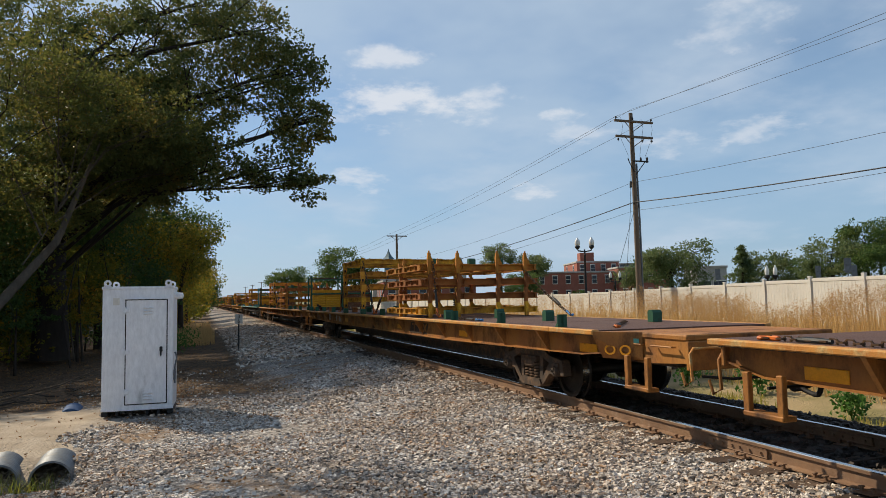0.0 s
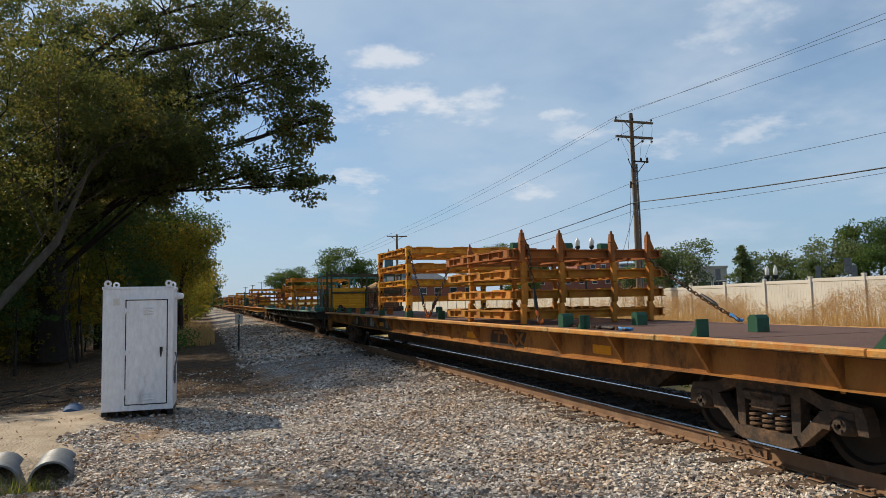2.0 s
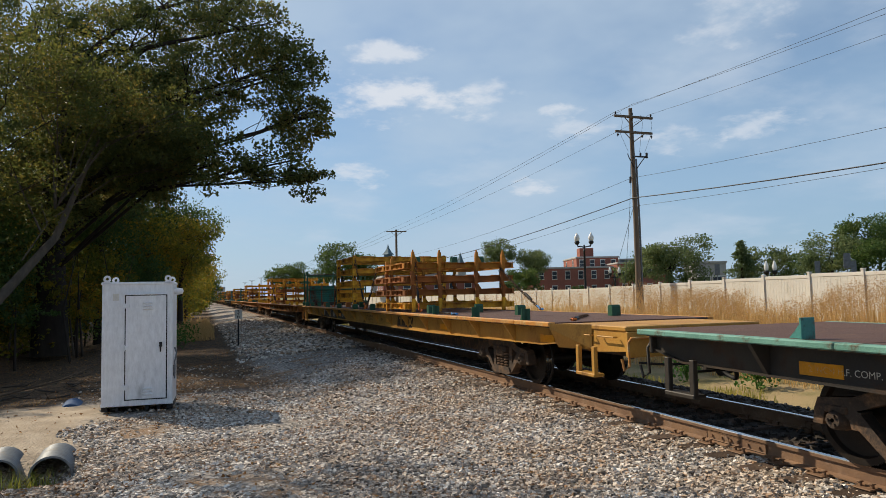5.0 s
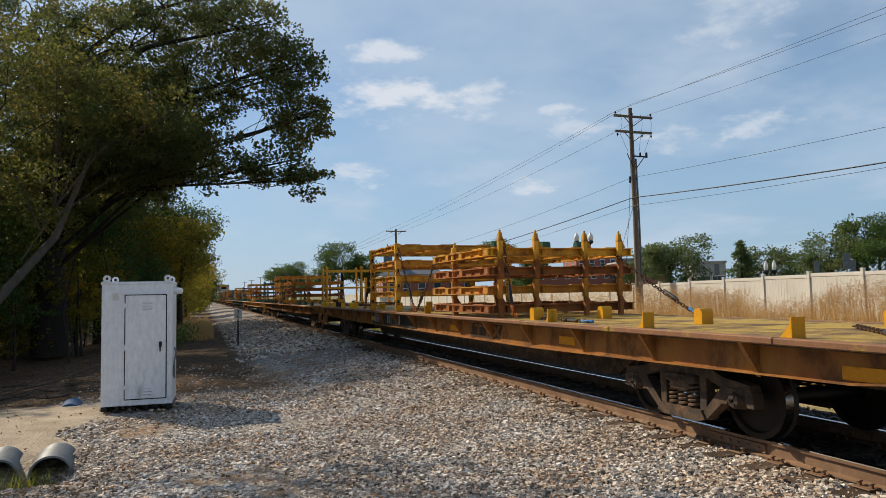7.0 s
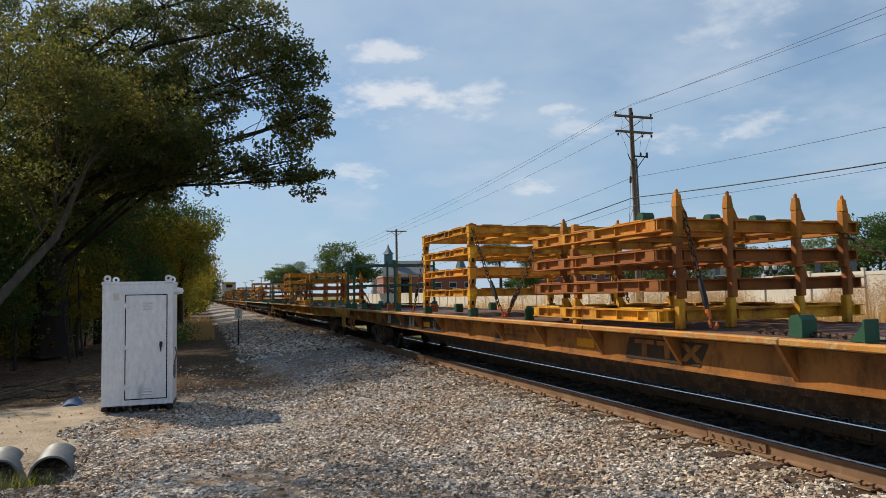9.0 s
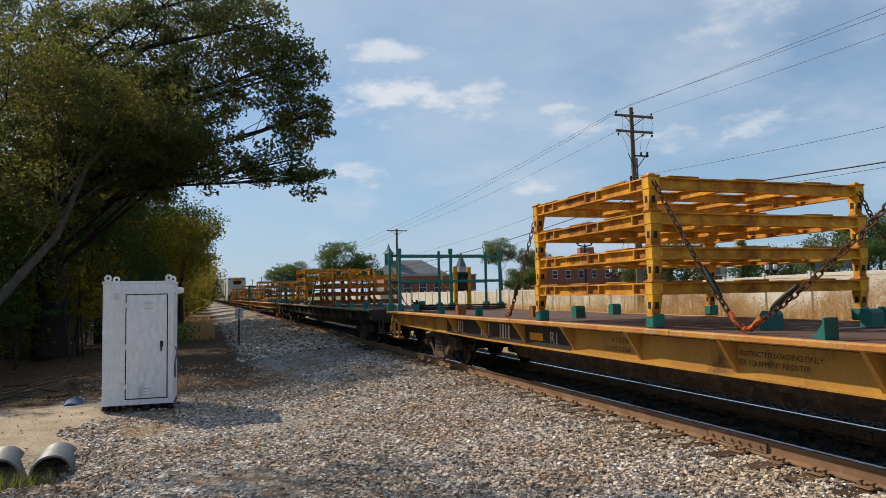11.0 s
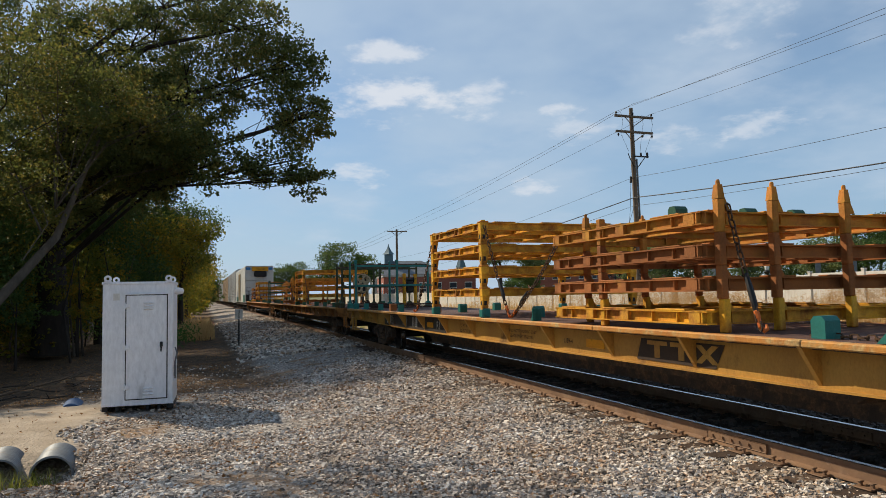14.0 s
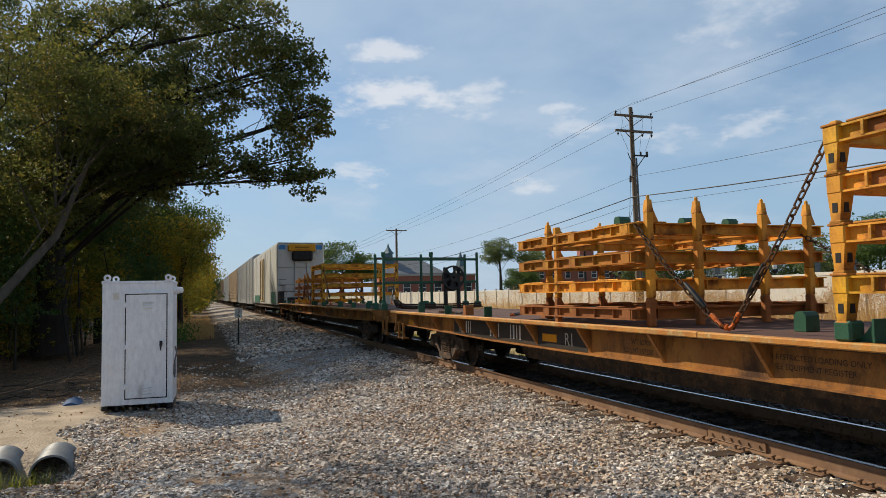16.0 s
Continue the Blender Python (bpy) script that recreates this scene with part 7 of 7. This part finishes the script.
def build_trees():
    rng = np.random.default_rng(12)
    lobes = [(2.1, 23.6, 9.2, 1.75), (3.0, 22.8, 7.4, 1.15), (2.5, 22.4, 5.9, 1.2), (3.2, 22.1, 5.3, 0.8), (1.4, 24.9, 11.1, 1.9), (-0.4, 24.5, 8.4, 2.0), (0.5, 23.1, 5.9, 1.3), (-2.4, 27.4, 10.8, 2.7), (-4.2, 26.9, 8.4, 2.6),
             (-6.2, 28.7, 11.5, 2.7), (-1.8, 25.0, 6.2, 1.6), (-4.7, 28.2, 6.2, 2.2), (-6.1, 26.5, 6.2, 2.0), (-0.5, 26.7, 12.6, 2.5), (-2.3, 25.4, 8.0, 2.2), (-1.2, 27.7, 8.9, 2.2), (-1.5, 30.8, 8.1, 2.2)]
    k = 1.3      # how much larger and farther than the first sketch
    oak = [((x * k, y * k, CAM_Z + (z - CAM_Z) * k), r * k) for x, y, z, r in lobes]
    oak += [((-2.0, 29.0, 8.2), 1.8), ((-1.0, 33.5, 8.2), 2.0), ((-2.4, 37.5, 8.6), 2.2), ((-3.4, 41.5, 9.0), 2.4), ((-3.5, 32.8, 7.2), 1.5), ((-5.3, 33.0, 5.9), 1.5), ((-1.7, 32.0, 6.6), 1.4), ((3.9, 29.8, 11.3), 1.5), ((4.2, 29.6, 9.2), 1.3)]
    tree("oak_tree", "large dark-leaved oak with wide low limbs and a thick trunk", (-6.3, 35.4, -0.4), oak, rng, "leaf_oak", 0.135, 64, trunk=0.6, cluster=0.27, per_cluster=52, rise=0.4, broad=0.75)
    tree("leaning_tree", "slender trunk leaning over the earth bank, yellowing leaves", (-7.0, 26.0, -0.5), [((-4.6, 28.8, 8.3), 2.0), ((-6.2, 28.0, 10.0), 2.2), ((-7.7, 29.4, 6.9), 1.9), ((-5.6, 29.5, 5.2), 1.5),
         ((-4.3, 24.6, 8.4), 1.6), ((-2.7, 25.6, 8.6), 1.5), ((-1.1, 26.6, 8.2), 1.2), ((-3.4, 28.6, 9.2), 1.7), ((-1.4, 29.6, 8.6), 1.5), ((-0.4, 31.4, 7.4), 1.2)], rng, "leaf_tan", 0.12, 34, "bark_pale", 0.17, (2.1, 2.2), cluster=0.3)
    tree("young_tree", "young yellow-green tree before the oak", (-8.2, 27.5, -0.5), [((-4.6, 29.0, 10.9), 2.3), ((-6.0, 26.0, 9.0), 2.1), ((-3.5, 26.0, 8.5), 1.8), ((-7.6, 26.5, 6.0), 1.8), ((-5.2, 26.5, 5.6), 1.5), ((-8.6, 27.5, 11.6), 2.2)],
         rng, "leaf_tan", 0.13, 24, "bark", 0.14, (0.8, 0.0), cluster=0.3, rise=0.5)
    edge = [(-2.9, 49.8, 3.4, 2.5), (-4.7, 44.1, 4.0, 2.9), (-6.4, 39.5, 2.6, 2.6), (-8.0, 36.5, 2.2, 2.6), (-9.4, 35.0, 4.6, 3.2), (-2.0, 60.0, 3.9, 2.7), (-0.4, 72.0, 4.3, 2.5), (-9.5, 29.0, 3.2, 2.6),
            (-4.5, 53, 6.0, 2.8), (-6.4, 47.5, 6.6, 3.0), (-8.5, 43, 7.2, 3.3), (-3.0, 61.5, 6.6, 2.8), (-1.9, 56.0, 6.0, 2.4), (-3.0, 54.5, 8.2, 2.3), (-2.2, 47.0, 5.0, 1.8), (-0.4, 50.0, 5.6, 1.7), (-0.5, 56.0, 7.4, 1.9), (-1.6, 86.0, 4.4, 3.0), (-1.0, 104, 4.2, 3.2), (-0.6, 126, 4.4, 3.6), (-1.0, 152, 4.5, 4.0), (-2.0, 185, 4.8, 4.6), (-3.0, 230, 5.0, 5.5)]
    for k, (x, y, z, r) in enumerate(edge):
        lobes = [((x, y, z), r)]
        for j in range(5):
            a = rng.uniform(0, 6.28)
            lobes.append(((x + math.cos(a) * r * 0.8 - 0.3 * r, y + math.sin(a) * r * 0.9, z + rng.uniform(-0.75, 0.75) * r), r * rng.uniform(0.45, 0.75)))
        lobes.append(((x - 0.5, y, max(1.2, z - r)), r * 0.8))
        far = y > 80
        tree("woodland_tree", "autumn-tinted woodland tree at the edge of the cutting" if k % 2 else "green and yellow woodland tree beside the railway", (x - 0.8, y, float(ground_z(x, y))), lobes, rng,
             "leaf_mix" if k % 3 != 1 else "leaf_green", 0.17 if not far else 0.34, 27 if not far else 14, trunk=0.16, limbs=not far)
    # deeper wood that closes the view behind the edge
    for k in range(14):
        x, y = -13 - rng.uniform(0, 10), 16 + k * 6.5
        lobes = [((x, y, 7.5), 3.6), ((x + 1.5, y + 1, 4.5), 3.0), ((x - 1, y - 1, 10.5), 3.0), ((x + 1, y, 2.2), 2.4)]
        tree("background_tree", "shaded tree in the wood behind the cabinet", (x, y, 0.2), lobes, rng, "leaf_oak" if k % 2 else "leaf_mix", 0.3, 11, trunk=0.25, limbs=False)
    # taller crowns, unseen, added to shade the bank and the shoulder of the line
    for x, y, z, r in ((-11.0, 29.0, 9.0, 2.4), (-13.5, 25.5, 7.5, 2.4), (-9.5, 33.0, 6.0, 2.4), (-5.5, 45.0, 9.5, 2.6), (-6.2, 50.5, 10.5, 2.8), (-6.6, 56.0, 11.0, 3.0), (-9.5, 48.0, 12.0, 3.2)):
        lobes = [((x, y, z), r), ((x + 0.6 * r, y - 0.5 * r, z + 0.7 * r), r * 0.7), ((x - 0.5 * r, y + 0.6 * r, z + 0.8 * r), r * 0.75), ((x + 0.3 * r, y + 0.4 * r, z - 0.9 * r), r * 0.75), ((x - 0.4 * r, y - 0.4 * r, z - 1.3 * r), r * 0.7)]
        tree("woodland_tree", "tall unseen woodland tree, added to shade the bank and the shoulder", (x, y, float(ground_z(x, y))), lobes, rng, "leaf_oak", 0.22, 22, trunk=0.24, cluster=0.4, per_cluster=40)
    # shrubs under the trees
    for k, (x, y, z, r) in enumerate(((-6.6, 30.5, 1.3, 1.1), (-5.0, 34.0, 1.6, 1.3), (-3.4, 38.0, 1.9, 1.4), (-8.6, 27.0, 1.2, 1.0), (-2.4, 42.0, 2.0, 1.3), (-7.8, 24.5, 0.8, 0.7))):
        lobes = [((x, y, z), r * 0.8), ((x + 0.7 * r, y, z - 0.3 * r), r * 0.6), ((x - 0.6 * r, y + 0.3 * r, z + 0.4 * r), r * 0.6), ((x, y - 0.4 * r, z + 0.8 * r), r * 0.5)]
        t = tree("shrub", "shaded green shrub in the undergrowth", (x, y, float(ground_z(x, y))), lobes, rng, "leaf_mix" if k % 2 else "leaf_green", 0.12, 40, trunk=0.05, cluster=0.25)
        tagged(t, category="shrub")
    for k in range(44):
        x, y = -3.5 - rng.uniform(0, 8), 22 + rng.uniform(0, 26)
        s = thing("sapling", "thin bare sapling stem in the undergrowth", "sapling", (x, y, float(ground_z(x, y))), "saplings")
        part("stem", Build().tube([(0, 0, -0.1), (rng.normal(0, 0.2), 0, 2.0), (rng.normal(0, 0.4), rng.normal(0, 0.3), 4.5)], [0.05, 0.035, 0.012], 6), MAT["bark_pale" if k % 3 == 0 else "bark"], s)
    # a crown just beside the yard, whose shade falls across the near gravel
    x, y = -5.6, 16.6
    tree("shade_tree", "thin-leaved tree at the yard's edge that dapples the gravel", (x - 2.5, y - 0.5, -0.3), [((x, y, 9.2), 1.5), ((x + 1.2, y - 1.6, 9.6), 1.3), ((x - 1.5, y - 2.5, 9.5), 1.8), ((x - 2.5, y + 1, 10.5), 2.0)], rng, "leaf_oak", 0.17, 19, trunk=0.22, limbs=False)
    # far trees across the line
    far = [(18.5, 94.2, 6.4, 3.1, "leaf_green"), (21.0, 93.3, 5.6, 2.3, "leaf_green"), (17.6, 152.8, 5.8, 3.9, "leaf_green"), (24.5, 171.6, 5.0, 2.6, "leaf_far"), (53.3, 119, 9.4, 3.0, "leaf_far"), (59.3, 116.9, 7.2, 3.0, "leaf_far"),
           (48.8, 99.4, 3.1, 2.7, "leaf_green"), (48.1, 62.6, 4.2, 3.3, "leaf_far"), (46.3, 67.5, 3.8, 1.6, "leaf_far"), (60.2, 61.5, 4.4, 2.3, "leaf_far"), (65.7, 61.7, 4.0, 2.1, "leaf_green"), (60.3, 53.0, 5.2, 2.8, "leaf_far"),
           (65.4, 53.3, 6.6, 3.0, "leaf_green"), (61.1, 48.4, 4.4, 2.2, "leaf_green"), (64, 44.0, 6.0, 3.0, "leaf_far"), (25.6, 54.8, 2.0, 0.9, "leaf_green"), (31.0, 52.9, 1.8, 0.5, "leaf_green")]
    for x, y, z, r, m in far:
        lobes = [((x, y, z), r)]
        for j in range(7):
            a = rng.uniform(0, 6.28)
            lobes.append(((x + math.cos(a) * r * 0.75, y + math.sin(a) * r * 0.75, z + rng.uniform(-0.7, 0.55) * r), r * rng.uniform(0.35, 0.6)))
        tree("street_tree", "full green tree beyond the fence", (x, y, 0.2), lobes, rng, m, 0.24 if r > 1 else 0.12, 26 if r > 1 else 60, trunk=0.12 + 0.06 * r, limbs=False, cluster=0.4)
    conifer(55.4, 60.0, 0.2, 6.6, 2.5, rng)


def conifer(x, y, z, h, r, rng):
    t = thing("pine_tree", "dark green pine with tiered branches beyond the fence", "tree", (x, y, z))
    part("trunk", Build().tube([(0, 0, 0), (0, 0, h)], [0.2, 0.03], 8), MAT["bark"], t)
    pts = []
    for k in range(46):
        zz = h * (0.18 + 0.8 * k / 46)
        rr = r * (1 - k / 48) * rng.uniform(0.7, 1.15)
        a = rng.uniform(0, 6.28)
        for s in np.linspace(0.15, 1, 7):
            c = np.array([math.cos(a) * rr * s, math.sin(a) * rr * s, zz - 0.12 * s])
            pts.append(c + rng.normal(0, 0.18, (18, 3)) * np.array([1, 1, 0.6]))
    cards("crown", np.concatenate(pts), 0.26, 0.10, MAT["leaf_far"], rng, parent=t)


def build_grass():
    rng = np.random.default_rng(31)
    # tall dry grass between the ditch and the fence, in drifts
    n = 52000
    x, y = rng.uniform(12.5, 23.2, n), rng.uniform(6, 62, n)
    tall = np.array([0.5 + 0.5 * noise.noise((a * 0.35, b * 0.28, 3.0)) for a, b in zip(x.tolist(), y.tolist())])
    near = np.clip((x - 12.0) / 7.0, 0.3, 1.0)
    keep = rng.uniform(0, 1, n) < (0.35 + 0.65 * tall) * np.clip(1.25 - y / 60, 0.2, 1)
    x, y, tall, near = x[keep], y[keep], tall[keep], near[keep]
    base = np.stack([x, y, ground_z(x, y)], -1)
    blades("dry_grass", "tall dry straw-coloured grass in front of the fence", "grass", rng, base, 0.75, 0.022, MAT["straw"], 0.5)
    # taller seed-headed stalks, thickest opposite the camera
    m = 2600
    sx, sy = rng.uniform(16.5, 22.6, m), 6 + 44 * rng.beta(1.3, 2.4, m)
    patch = np.array([noise.noise((a * 0.22, b * 0.2, 9.0)) for a, b in zip(sx.tolist(), sy.tolist())])
    k = (patch > -0.12) & (rng.uniform(0, 1, m) < 0.85)
    sx, sy, patch = sx[k], sy[k], patch[k]
    h = (1.0 + 0.9 * np.clip(patch + 0.3, 0, 1)) * rng.uniform(0.75, 1.15, len(sx))
    sb = np.stack([sx, sy, ground_z(sx, sy)], -1)
    blades("grass_stalks", "tall seed-headed dry stalks by the fence", "grass", rng, np.repeat(sb, 2, 0), 1.5, 0.016, MAT["straw"], 0.25)
    plume = []
    for b, hh in zip(sb, h):
        c = b + np.array([0, 0, hh])
        for j in range(7):
            a = rng.uniform(0, 6.28)
            s = np.linspace(0.0, 1, 6)[:, None]
            plume.append(c + s * np.array([math.cos(a) * 0.22, math.sin(a) * 0.22, 0.12]) + np.array([0, 0, -0.45 + 0.075 * j]) + rng.normal(0, 0.025, (6, 3)))
    cards("seed_heads", np.concatenate(plume), 0.06, 0.014, MAT["seed"], rng, label="feathery tan seed heads", category="grass")
    # low greenery along the ditch
    n = 16000
    x, y = rng.uniform(9.9, 12.8, n), rng.uniform(4, 60, n)
    g = np.array([noise.noise((a * 0.7, b * 0.45, 5.0)) for a, b in zip(x.tolist(), y.tolist())])
    kk = g > 0.12
    x, y = x[kk], y[kk]
    blades("ditch_grass", "short green and straw grass along the ditch", "grass", rng, np.stack([x, y, ground_z(x, y)], -1), 0.17, 0.018, MAT["straw_green"])
    n = 4000
    x, y = rng.uniform(-1.6, 1.4, n), rng.uniform(38, 62, n)
    blades("verge_grass", "yellow tall grass at the foot of the trees", "grass", rng, np.stack([x - 0.6, y, ground_z(x, y)], -1), 0.7, 0.02, MAT["straw"])
    for x, y, r in ((11.6, 14.6, 0.5), (11.2, 9.6, 0.35), (10.8, 17.6, 0.45), (11.9, 12.6, 0.45), (12.2, 20.0, 0.45), (-0.6, 36.0, 0.7), (-1.0, 33.0, 0.6)):
        w = thing("weed", "leafy bright green weed clump", "weed", (x, y, float(ground_z(x, y))), "weeds")
        st = Build()
        for j in range(6):
            a = rng.uniform(0, 6.28)
            st.tube([(0, 0, 0), (math.cos(a) * r * 0.5, math.sin(a) * r * 0.5, r * 1.4)], [0.012, 0.005], 5)
        part("stems", st, MAT["weed"], w)
        d = rng.normal(0, 1, (220, 3)) * np.array([r * 0.45, r * 0.45, r * 0.4]) + np.array([0, 0, r * 0.9])
        d[:, 2] = np.abs(d[:, 2])
        cards("leaves", d, 0.11, 0.07, MAT["weed"], rng, parent=w)


# small surges of the train along the track, in metres, by time
SURGE = {0.5: 0.17, 1.5: -0.12, 2.0: 0.15, 3.5: -0.38, 7.0: 0.12, 7.5: -0.1, 8.0: -0.65, 8.5: -0.4, 9.0: -0.08, 13.0: -0.6, 13.5: -0.02}


def motions():
    """All that rolls with the train."""
    times = [0.5 * k for k in range(33)]
    for ob, y in MOVERS:
        base = ob.matrix_basis.copy()
        rows = []
        for t in times:
            m = base.copy()
            m.translation.y = y - travelled(t) - SURGE.get(t, 0.0)
            rows.append((t, m))
        walk(ob, rows)
    for ws, yc in SPINNERS:
        rows = []
        for k in range(481):
            t = k / FPS
            rows.append((t, pose(0, yc, 0.42, math.degrees(travelled(t) / 0.42) % 360.0)))
        walk(ws, rows)


build_ground()
build_track()
build_train()
build_cabinet()
build_pipes()
build_twigs()
build_milepost()
build_fence()
build_poles()
build_town()
build_trees()
build_grass()
build_gravel()
build_litter()
motions()
